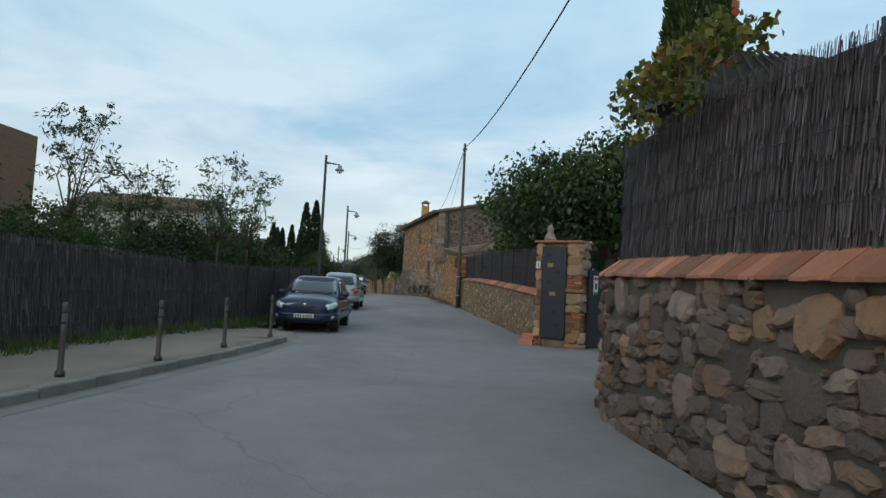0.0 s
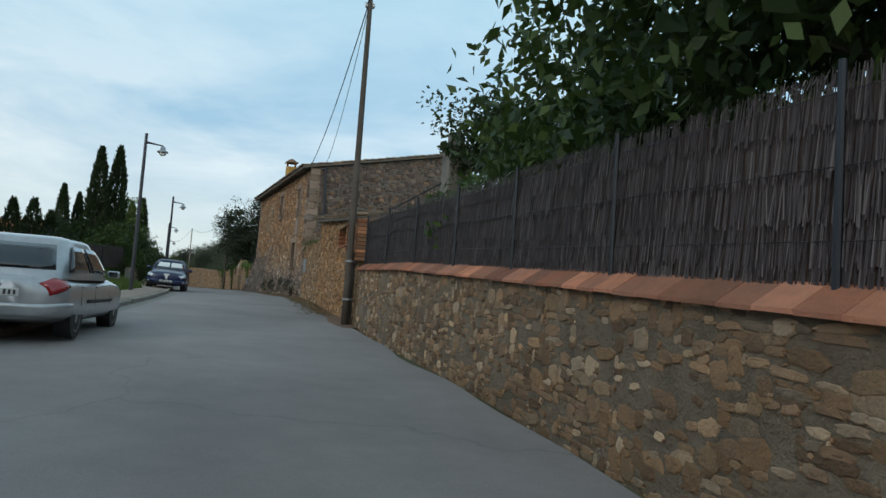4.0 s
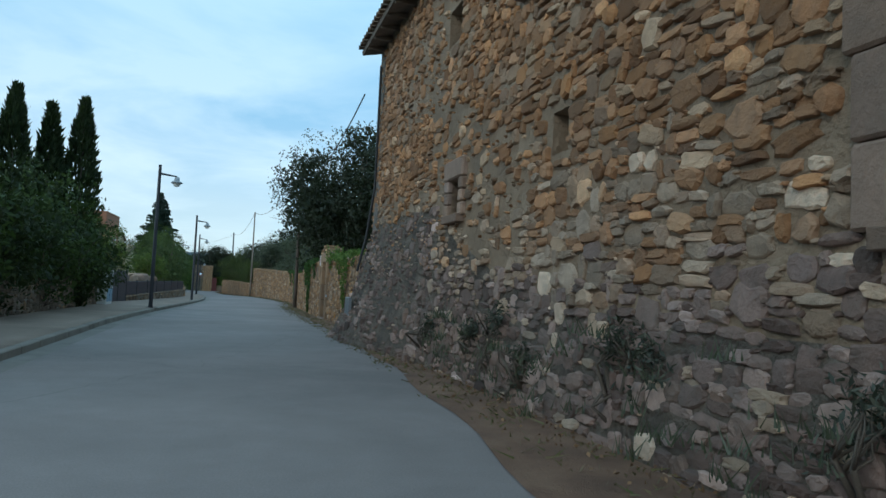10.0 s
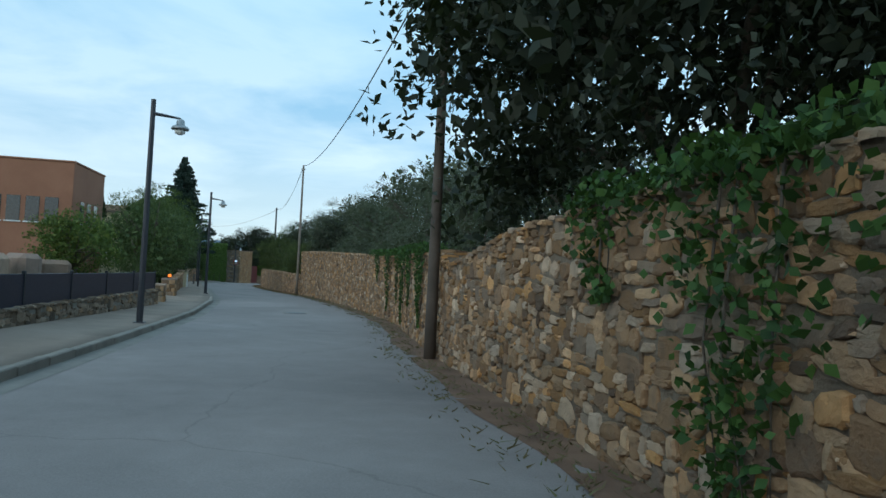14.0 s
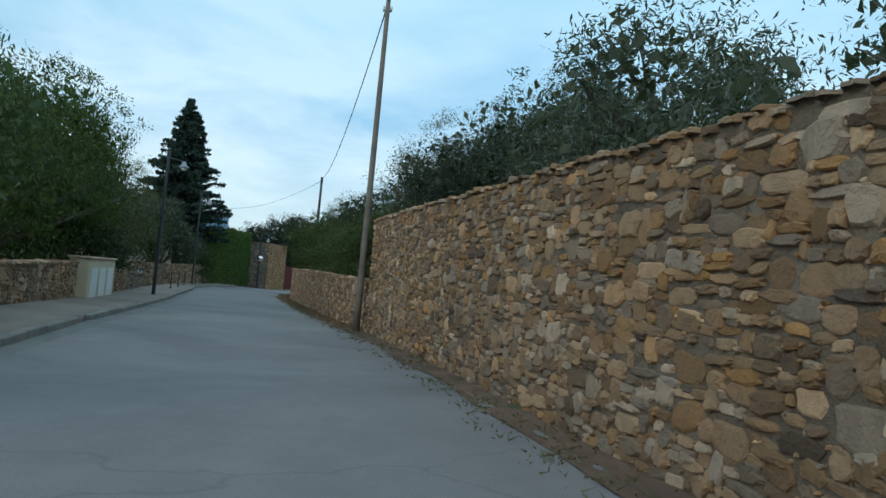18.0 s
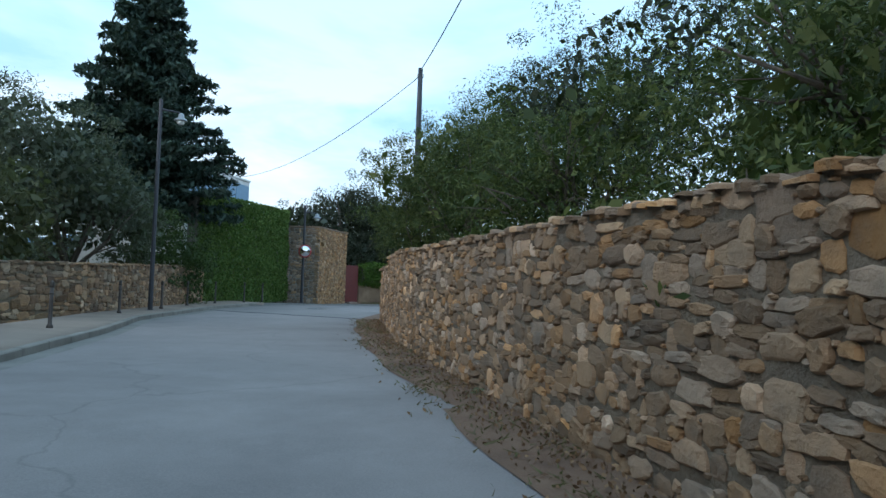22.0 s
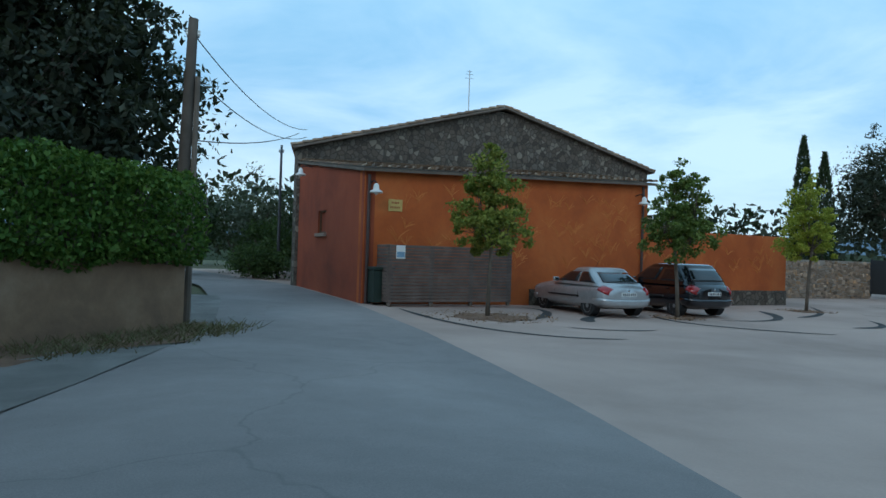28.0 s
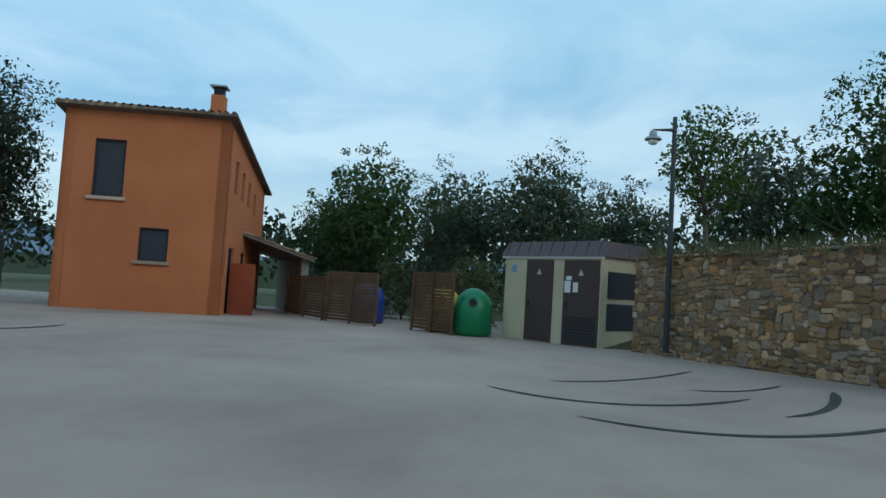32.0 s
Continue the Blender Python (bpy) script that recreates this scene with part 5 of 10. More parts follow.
pa = timber_pole(0.9, 36.95, 9.0, 0.10, "tall timber utility pole strapped to a stub beside the wall")
part("stub", Geo().tube([(0.08, 0.10, 0), (0.08, 0.10, 2.0)], [0.085, 0.08], 10), M["pole_wood"], pa)
for z in (0.75, 1.75):
    part("steel_band", Geo().lathe(0.02, 0.03, z, ((0.135, 0), (0.135, 0.05)), 14), M["steel"], pa)
timber_pole(-9.45, 95.0, 7.8, 0.11, "timber utility pole half hidden by a leafy tree")
timber_pole(-19.42, 131.0, 9.3, 0.10, "pale timber utility pole at the end of the tall wall", wood="pole_pale")
timber_pole(-29.98, 166.9, 9.7, 0.15, "grey steel pole at the bend", steel=True)
pd = timber_pole(-35.25, 192.1, 6.15, 0.15, "leaning grey timber pole with a stay, by the hedge", (0.18, 0.0))
part("stay_pole", Geo().tube([(0.25, -0.1, 0), (0.3, -0.02, 5.0)], [0.07, 0.05], 8), M["wood_old"], pd)
timber_pole(-33.1, 213.0, 6.8, 0.09, "slender grey pole behind the orange building", steel=True)


def cable(a, b, sag, r=0.014, label="black overhead cable sagging between poles"):
    pts = [Vector(a).lerp(Vector(b), k / 14) - Vector((0, 0, sag * 4 * (k / 14) * (1 - k / 14))) for k in range(15)]
    return solid("overhead_cable", Geo().tube(pts, r, 5), M["cable"], label, "cable", smooth=True, group="overhead cables")


cable((4.3, -6, 9.6), (0.83, 36.75, 9.3), 1.5, 0.022)
cable((0.83, 36.75, 9.2), (-0.75, 56.1, 8.0), 0.5, 0.016)
cable((0.83, 36.75, 9.0), (0.0, 55.5, 7.95), 0.7, 0.010)
cable((-4.8, 72.2, 6.9), (-9.45, 95.0, 8.4), 0.8, 0.018)
cable((-9.45, 95.0, 8.5), (-19.42, 131.0, 9.6), 1.0, 0.018)
cable((-19.42, 131.0, 9.55), (-29.98, 166.9, 9.6), 1.1, 0.018)
cable((-29.98, 166.9, 9.4), (-46.0, 186.0, 8.2), 0.9, 0.014)
cable((-35.05, 192.1, 5.4), (-32.2, 205.6, 6.0), 0.5, 0.012)
cable((-35.05, 192.1, 4.6), (-32.2, 205.6, 5.7), 0.5, 0.012)
cable((-35.05, 192.1, 3.3), (-32.5, 206.0, 5.9), 0.2, 0.014)


# ---------------------------------------------------------------- orange warehouse
OA, OB, OC = np.array([-30.8, 197.95]), np.array([-19.9, 200.5]), np.array([-12.2, 202.3])
OD = np.array([-32.4, 206.5])
OU = (OB - OA) / np.linalg.norm(OB - OA)
ON = np.array([OU[1], -OU[0]])          # towards the yard


def gable_line(s, L, z0, zr, z1, peak):
    return float(np.interp(s, [0, peak, L], [z0, zr, z1]))


def warehouse():
    ob = thing("warehouse", "orange plastered warehouse with a grey gable and tiled lean-to", "building")
    low = lambda x, y: gz(x, y) - 0.25
    f = Line([tuple(OA), tuple(OB)])
    part("front_wall", wall_body(f, lambda s: 3.62 + 0.035 * s, low, 0.4, -1, (), 0.0, 2.0), M["orange"], ob, "mottled orange plaster wall")
    w = Line([tuple(OA + np.array([-0.01, 0.0])), tuple(OD)])
    wh = (4.25, 5.35, 1.80, 2.62)
    # the side face is darker and redder than the orange front
    part("side_wall", wall_body(w, lambda s: 3.58 + 0.13 * s, low, 0.35, 1, [wh], 0.0, 2.0), M["orange_dark"], ob, "plaster side wall, darker and redder than the front")
    wn_ = np.array([-(OD - OA)[1], (OD - OA)[0]]); wn_ = wn_ / np.linalg.norm(wn_)
    window_unit(ob, w, *wh, wn_, 0.10, "wood_brown", 0, None, True, glass="orange_dark", name="blind_window")
    # gable behind
    ga, gb = np.array([-32.5, 206.4]), np.array([-14.0, 210.6])
    gl = Line([tuple(ga), tuple(gb)])
    part("gable_wall", wall_body(gl, lambda s: gable_line(s, gl.length, 5.45, 8.15, 6.0, 9.8), low, 0.5, -1, (), 0.0, 1.0), M["gable"], ob, "dark rough grey rubble gable")
    up = np.array([-(gb - ga)[1], (gb - ga)[0]]) / gl.length
    pk = ga + (gb - ga) * 9.8 / gl.length
    deep = np.array([1.0, 14.0])
    u = (gb - ga) / gl.length
    for (p, zp), (q, zq) in (((ga - u * 0.3, 5.42), (pk, 8.28)), ((gb + u * 0.3, 5.98), (pk, 8.28))):
        a, b = p - up * 0.3, q - up * 0.3
        tiled_roof(ob, (*a, zp), (*(a + deep), zp), (*(b + deep), zq), (*b, zq), 0.5, 0.16)
    # side walls of the tall part
    part("side_wall", wall_body(Line([tuple(ga), tuple(ga + deep)]), lambda s: 5.4, low, 0.4, 1, (), 0.0, 4.0), M["gable"], ob)
    part("side_wall", wall_body(Line([tuple(gb), tuple(gb + deep)]), lambda s: 5.95, low, 0.4, -1, (), 0.0, 4.0), M["gable"], ob)
    # lean-to roof
    e0, e1 = OA + ON * 0.28 - OU * 0.15, OB + ON * 0.28 + OU * 0.2
    tiled_roof(ob, (*e0, 3.68), (*e1, 4.08), (*(gb - u * 5.2), 5.4), (*ga, 4.85), 0.26, 0.10)
    # yard wall going on
    f2 = Line([tuple(OB + OU * 0.01), tuple(OC)])
    part("yard_wall", wall_body(f2, lambda s: 2.36, low, 0.3, -1, (), 0.0, 2.0), M["orange"], ob)
    # the return of the yard wall, darker than its front
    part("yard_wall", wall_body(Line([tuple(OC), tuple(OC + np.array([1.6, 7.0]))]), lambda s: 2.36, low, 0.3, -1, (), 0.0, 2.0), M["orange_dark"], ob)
    part("plinth", wall_body(Line([tuple(OA + OU * 6), tuple(OC)]), lambda s: 0.10 if s < 20 else 0.2, low, 0.05, -1, (), -0.05, 2.0), M["gable"], ob, "low stone plinth")
    bk = Line([tuple(OB - ON * 5.5 + OU * 1.2), tuple(OC - ON * 6.0)])
    part("rear_shed_wall", wall_body(bk, lambda s: 3.1, low, 0.3, -1, (), 0.0, 2.0), M["render_grey"], ob)
    p, q = bk.p
    tiled_roof(ob, (*(p + ON * 0.4), 3.1), (*(q + ON * 0.4), 2.75), (*(q - ON * 4), 3.9), (*(p - ON * 4), 4.3), 0.26, 0.10)
    # fans of pale brush strokes in the plaster
    rnd = random.Random(31)
    g = Geo()
    for k in range(120):
        s, z = rnd.uniform(0.5, 18.4), rnd.uniform(0.7, 3.2)
        if s > f.length - 0.6 and z > 1.8:
            continue
        lean, spread, size = rnd.uniform(-0.5, 0.5), rnd.uniform(0.5, 1.0), rnd.uniform(0.28, 0.55)
        m = rnd.randint(3, 6)
        for j in range(m):
            a0 = lean + spread * (j / (m - 1) - 0.5) + rnd.uniform(-0.06, 0.06)
            curl = rnd.uniform(0.2, 0.9) * (1 if a0 > lean else -1)
            pts = []
            for i in range(6):
                t = i / 5
                u, w = size * t * math.sin(a0 + curl * t), size * t * math.cos(a0 + curl * t * 0.6)
                q = OA + OU * (s + u) + ON * 0.001
                pts.append((float(q[0]), float(q[1]), z + w))
            g.tube(pts, [0.003, 0.008, 0.010, 0.010, 0.008, 0.003], 5)
    part("plaster_relief", g, M["orange_light"], ob, "pale curved brush strokes in the plaster", kind="stuff")
    # downpipes and antenna
    for s, z in ((0.12, 3.5), (10.9, 3.9)):
        p = OA + OU * s + ON * 0.08
        part("downpipe", Geo().tube([(*p, gz(*p)), (*p, z)], 0.05, 8), M["brown_metal"], ob, "brown downpipe")
    p = pk + up * 3 + u * -1
    an = part("antenna", Geo().tube([(*p, 7.9), (*p, 10.6)], 0.025, 6), M["steel"], ob, "television aerial")
    for k, z in enumerate((10.2, 10.4, 10.55)):
        part("aerial_rod", Geo().tube([(p[0] - 0.25 + 0.05 * k, p[1], z), (p[0] + 0.25 - 0.05 * k, p[1], z)], 0.01, 4), M["steel"], an)
    return ob


m, nt, b = begin("dark rubble gable", 0.95, 0.0, 0.2)
pos, _ = coords(nt)
cell = nt.nodes.new("ShaderNodeTexVoronoi"); cell.inputs["Scale"].default_value = 4.2
edge = nt.nodes.new("ShaderNodeTexVoronoi"); edge.feature = "DISTANCE_TO_EDGE"; edge.inputs["Scale"].default_value = 4.2
nt.links.new(pos, cell.inputs["Vector"]); nt.links.new(pos, edge.inputs["Vector"])
c = ramp_node(nt, cell.outputs["Color"], ((0.15, (0.075, 0.06, 0.05)), (0.4, (0.135, 0.108, 0.085)), (0.62, (0.105, 0.09, 0.076)), (0.85, (0.23, 0.195, 0.155))))
joint = ramp_node(nt, edge.outputs["Distance"], ((0.02, (1, 1, 1)), (0.12, (0, 0, 0))))
c = mixc(nt, maths(nt, "MULTIPLY", joint, 0.8), c, (0.05, 0.042, 0.036))
fine = noise_node(nt, pos, 22, 6, 0.7)
c = mixc(nt, 0.6, c, ramp_node(nt, fine, ((0.25, (0.35,) * 3), (0.75, (0.68,) * 3))), "OVERLAY")
nt.links.new(c, b.inputs["Base Color"])
bump(nt, b, mixc(nt, 0.4, edge.outputs["Distance"], fine), 0.9, 0.06)
M["gable"] = m
M["orange_light"] = stained("lighter orange plaster", (0.52, 0.175, 0.045), (0.44, 0.125, 0.03), (0.58, 0.22, 0.07), 0.9, 2, 14, 0.3, 0.01)
warehouse()


def wall_lamp(p, n, z):
    """A lamp on a short arm with a bell shade."""
    ob = thing("wall_lamp", "white bell-shaped wall lamp on a dark arm", "lamp", p[0], p[1], z, math.degrees(math.atan2(n[1], n[0])), "wall lamps")
    part("arm", Geo().tube([(0, 0, 0.25), (0.25, 0, 0.3), (0.45, 0, 0.22)], 0.02, 6), M["cable"], ob)
    part("shade", Geo().lathe(0.45, 0, -0.08, ((0.20, 0), (0.18, 0.05), (0.09, 0.10), (0.08, 0.22), (0.03, 0.28)), 14), M["white"], ob, "", True)
    part("bulb", Geo().lathe(0.45, 0, -0.14, ((0.02, 0), (0.06, 0.03), (0.06, 0.08)), 10), M["lamp_glass"], ob, "", True)


wall_lamp(OA + OU * 0.2, ON, 3.0)
wall_lamp(OA + OU * 10.6, ON, 3.3)
wall_lamp(OA + (OD - OA) * 0.75, np.array([-0.98, -0.18]), 4.1)


# ---------------------------------------------------------------- orange house in the yard
def yard_house():
    ob = thing("yard_house", "narrow two-storey salmon house with a tiled roof", "house")
    a, b = np.array([0.6, 203.9]), np.array([1.55, 198.4])
    d = (b - a) / np.linalg.norm(b - a)
    n = np.array([d[1], -d[0]])
    n = n if n[0] < 0 else -n
    L = Line([tuple(a), tuple(b)])
    holes = [(1.05, 2.1, 3.34, 5.33), (2.75, 3.75, 1.22, 2.36)]
    low = lambda x, y: gz(x, y) - 0.3
    part("front_wall", wall_body(L, lambda s: 6.35, low, 0.35, -1, holes, 0.0, 3.0), M["salmon"], ob, "salmon plaster wall")
    for h in holes:
        window_unit(ob, L, *h, n, 0.12, "dark_metal", 0, None, True, glass="shutter")
    D = 7.5
    deep = -n * D
    slope = lambda s: 6.35 - 1.5 * s / D
    sh = [(1.2, 1.7, 3.9, 5.1), (2.5, 3.0, 3.8, 4.9), (3.7, 4.2, 3.7, 4.7), (5.0, 5.5, 3.5, 4.4), (1.0, 1.9, -1, 1.9), (3.2, 4.1, 0.5, 1.8), (0.3, 0.55, 0.9, 1.6)]
    L2 = Line([tuple(b), tuple(b + deep)])
    n2 = d
    part("side_wall", wall_body(L2, slope, low, 0.35, -1, sh, 0.0, 3.0), M["salmon"], ob)
    for h in sh[:6]:
        window_unit(ob, L2, h[0], h[1], max(h[2], gz(*b)), h[3], n2, 0.12, "dark_metal", 0, None, False, glass="shutter")
    L3 = Line([tuple(a + deep), tuple(a)])
    part("side_wall", wall_body(L3, lambda s: slope(D - s), low, 0.35, -1, (), 0.0, 3.0), M["salmon"], ob)
    L4 = Line([tuple(b + deep), tuple(a + deep)])
    part("back_wall", wall_body(L4, lambda s: 4.85, low, 0.35, -1, (), 0.0, 3.0), M["salmon"], ob)
    p, q = a - d * 0.25, b + d * 0.25
    tiled_roof(ob, (*(q + deep - n * 0.4), 4.82), (*(p + deep - n * 0.4), 4.82), (*(p + n * 0.35), 6.50), (*(q + n * 0.35), 6.50), 0.26, 0.10)
    # tile ends under the front edge
    for k in range(22):
        c = p + (q - p) * (k + 0.5) / 22
        part("eave_tile", Geo().tube([(*(c + n * 0.40), 6.44), (*(c + n * 0.05), 6.52)], 0.075, 8), M["roof_tile"], ob)
    c = b - d * 1.0 - n * 2.0
    ch = part("chimney", Geo().box(c[0], c[1], 6.9, 0.5, 0.5, 1.5, 10, 0.02), M["salmon"], ob, "salmon chimney")
    part("cowl", Geo().box(c[0], c[1], 7.8, 0.36, 0.36, 0.3, 10), M["black"], ch)
    part("cowl_slab", Geo().box(c[0], c[1], 7.98, 0.62, 0.62, 0.07, 10), M["steel"], ch)
    lean = Line([tuple(b + deep * 0.18 + d * 0.02), tuple(b + deep * 0.18 + d * 0.9)])
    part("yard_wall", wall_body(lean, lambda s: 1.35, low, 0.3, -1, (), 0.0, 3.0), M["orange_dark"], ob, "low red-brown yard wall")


M["shutter"] = paint("dark slate shutter", (0.035, 0.035, 0.045), 0.6)
yard_house()


# ---------------------------------------------------------------- plants
def fast_mesh(name, verts, n_per, mat, smooth=False):
    """A mesh of equal polygons from an array of corners."""
    me = bpy.data.meshes.new(name)
    n = len(verts)
    k = n // n_per
    me.vertices.add(n); me.loops.add(n); me.polygons.add(k)
    me.vertices.foreach_set("co", np.asarray(verts, np.float32).ravel())
    me.loops.foreach_set("vertex_index", np.arange(n, dtype=np.int32))
    me.polygons.foreach_set("loop_start", np.arange(0, n, n_per, dtype=np.int32))
    me.polygons.foreach_set("loop_total", np.full(k, n_per, np.int32))
    me.materials.append(mat)
    me.update(calc_edges=True)
    return me


def unit(a):
    return a / (np.linalg.norm(a, axis=-1, keepdims=True) + 1e-9)


def leaf_verts(c, size, aspect, rg, droop=0.2, out=None, spread=0.35):
    """Folded diamond leaves at the given places."""
    n = len(c)
    ax = rg.normal(size=(n, 3)) + np.array([0, 0, -droop * 2])
    if out is not None:
        ax = ax * 0.8 + out * 0.6
    ax = unit(ax)
    sd = unit(np.cross(ax, rg.normal(size=(n, 3))))
    up = np.cross(ax, sd)
    L = size * rg.uniform(1 - spread, 1 + spread, (n, 1))
    w = L / aspect
    base, tip = c - ax * L * 0.5, c + ax * L * 0.5
    mid = c - ax * L * 0.08 + up * w * 0.18
    return np.stack([base, mid + sd * w * 0.5, tip, mid - sd * w * 0.5], 1).reshape(-1, 3)


def clumps(blobs, n, rg, inner=0.45):
    """Clump centres in a crown of ellipsoids (x, y, z, rx, ry, rz)."""
    vol = np.array([b[3] * b[4] * b[5] for b in blobs])
    pick = rg.choice(len(blobs), n, p=vol / vol.sum())
    d = unit(rg.normal(size=(n, 3)))
    r = rg.uniform(inner ** 2, 1, (n, 1)) ** 0.5 * rg.uniform(0.86, 1.12, (n, 1))
    b = np.array(blobs)[pick]
    return b[:, :3] + d * r * b[:, 3:], d


def tree(name, label, x, y, blobs, leaf, n_clumps, per, size, trunk_r=0.14, aspect=2.2, spread=0.42, seed=0, z0=None, droop=0.2, limbs=9, bark="bark", trunk_top=None, inner=0.4, category="tree", group="", flat=0.7, core=6.0):
    """A tapered trunk with limbs and a crown of many leaves; blobs are relative to the foot."""
    rg = np.random.default_rng(seed + 100)
    per, size = int(per * (0.62 if category == "bush" else 0.92)), size * (0.94 if category == "bush" else 0.86)
    zb = gz(x, y) - 0.12 if z0 is None else z0
    ob = thing(name, label, category, x, y, zb, 0, group)
    cc, out = clumps(blobs, n_clumps, rg, inner)
    low = min(b[2] - b[5] for b in blobs)
    tt = trunk_top or max(0.3, low + 0.25)
    mz = max(b[2] + b[5] * 0.5 for b in blobs)
    g = Geo()
    lean = rg.normal(size=2) * 0.08
    mid = (float(lean[0]), float(lean[1]), tt)
    g.tube([(0, 0, -0.1), (lean[0] * 0.3, lean[1] * 0.3, tt * 0.45), mid], [trunk_r * 1.25, trunk_r, trunk_r * 0.82], 9)
    for k in rg.choice(n_clumps, min(limbs, n_clumps), replace=False):
        e = cc[k]
        m1 = np.array(mid) + (e - mid) * 0.45 + rg.normal(size=3) * 0.15 + np.array([0, 0, 0.1])
        g.tube([mid, tuple(m1), tuple(e)], [trunk_r * 0.55, trunk_r * 0.32, trunk_r * 0.08], 6)
        for j in np.argsort(((cc - e) ** 2).sum(1))[1:4]:
            g.tube([tuple(m1), tuple((m1 + cc[j]) / 2 + rg.normal(size=3) * 0.08), tuple(cc[j])], [trunk_r * 0.22, trunk_r * 0.12, trunk_r * 0.04], 5)
    part("trunk", g, M[bark], ob, "", True, fix=False)
    k = np.repeat(np.arange(n_clumps), per)
    ball = unit(rg.normal(size=(len(k), 3))) * rg.uniform(0, 1, (len(k), 1)) ** 0.45
    c = cc[k] + ball * np.array([spread, spread, spread * flat]) * 1.55 * rg.uniform(0.45, 1.25, (n_clumps, 1))[k]
    v = leaf_verts(c, size, aspect, rg, droop, out[k] * 0.6)
    ci = [(np.array(b[:3]), np.array(b[3:]), int(core * 6.0 * b[3] * b[4] * b[5])) for b in blobs if min(b[3:]) > 0.75]
    if core and ci:
        ci = np.concatenate([p + unit(rg.normal(size=(m, 3))) * rg.uniform(0.0, 0.72, (m, 1)) ** 0.5 * 0.92 * r for p, r, m in ci])
        v = np.concatenate([v, leaf_verts(ci, max(0.27, size * 1.9), 1.7, rg, 0.3)])
    me = fast_mesh("crown", v, 4, M[leaf])
    part("crown", me, None, ob, "", False, "stuff")
    return ob


def bush(label, x, y, blobs, leaf, n_clumps, per, size, seed=0, aspect=2.2, spread=0.28, name="bush", z0=None, group="", droop=0.1):
    return tree(name, label, x, y, blobs, leaf, n_clumps, per, size, 0.05, aspect, spread, seed, z0, droop, 7, trunk_top=0.25, inner=0.3, category="bush", group=group)


def cypress(x, y, h, r, seed=0, n=4200, z0=None, leaf="leaf_dark", label="slender dark green cypress", leaf_len=None):
    rg = np.random.default_rng(seed)
    zb = gz(x, y) - 0.1 if z0 is None else z0
    ob = thing("cypress", label, "tree", x, y, zb, 0, "cypresses")
    part("trunk", Geo().tube([(0, 0, 0), (0, 0, h * 0.5), (0, 0, h * 0.96)], [r * 0.2, r * 0.12, 0.01], 7), M["bark"], ob, "", True)
    t = rg.uniform(0.0, 1, n) ** 0.85
    prof = np.interp(t, [0, 0.08, 0.3, 0.6, 0.85, 1], [0.55, 0.85, 1.0, 0.85, 0.45, 0.03]) * r
    a = rg.uniform(0, 2 * math.pi, n)
    lob = 1 + 0.16 * np.sin(a * 5 + t * 9) + 0.1 * np.sin(a * 9 - t * 23)
    rr = prof * lob * rg.uniform(0.55, 1.06, n) ** 0.5
    c = np.stack([rr * np.cos(a), rr * np.sin(a), 0.12 + t * h], 1)
    ax = unit(np.stack([np.cos(a) * 0.35, np.sin(a) * 0.35, np.full(n, 1.0)], 1) + rg.normal(size=(n, 3)) * 0.22)
    sd = unit(np.cross(ax, rg.normal(size=(n, 3))))
    L = (leaf_len or 0.16 + 0.12 * r) * rg.uniform(0.7, 1.5, (n, 1))
    w = L * 0.30
    v = np.stack([c, c + ax * L * 0.5 + sd * w * 0.5, c + ax * L, c + ax * L * 0.5 - sd * w * 0.5], 1).reshape(-1, 3)
    part("crown", fast_mesh("crown", v, 4, M[leaf]), None, ob, "", False, "stuff")
    return ob


def hedge_row(name, label, pts, width, z_low, z_top, leaf, n, size, seed=0, bulge=0.25, core=True):
    """A clipped hedge along a line: twig core with a coat of leaves."""
    rg = np.random.default_rng(seed)
    line = Line(pts)
    ob = thing(name, label, "hedge", 0, 0, 0)
    if core:
        g = Geo()
        for a in np.arange(0, line.length, 0.35):
            p, d = line.at(min(a + 0.17, line.length - 0.01))
            for k in range(3):
                q = p + rg.normal(size=2) * width * 0.18
                zl = z_low if not callable(z_low) else z_low(*p)
                g.tube([(*q, zl), (*(q + rg.normal(size=2) * 0.12), (zl + z_top) / 2), (*(q + rg.normal(size=2) * 0.2), z_top - 0.15)], [0.03, 0.02, 0.008], 5)
        part("stem_frame", g, M["bark"], ob, "", True, fix=False)
    s = rg.uniform(0, line.length, n)
    ps = np.array([line.at(v)[0] for v in s]); ds = np.array([line.at(v)[1] for v in s])
    nn = np.stack([-ds[:, 1], ds[:, 0]], 1)
    zl = np.array([z_low(*p) for p in ps]) if callable(z_low) else np.full(n, z_low)
    a = rg.uniform(0, 2 * math.pi, n)
    e = 3.0
    ca, sa = np.cos(a), np.sin(a)
    rr = (np.abs(ca) ** e + np.abs(sa) ** e) ** (-1 / e) * rg.uniform(0.72, 1.05, n)
    wob = 1 + bulge * np.array([noise.noise((v * 0.9, w * 0.8, seed)) for v, w in zip(s, a)])
    off, hz = ca * rr * width / 2 * wob, (sa * rr * wob + 1) / 2
    c = np.stack([ps[:, 0] + nn[:, 0] * off, ps[:, 1] + nn[:, 1] * off, zl + hz * (z_top - zl)], 1)
    part("foliage", fast_mesh("foliage", leaf_verts(c, size, 1.7, rg, 0.1), 4, M[leaf]), None, ob, "", False, "stuff")
    return ob


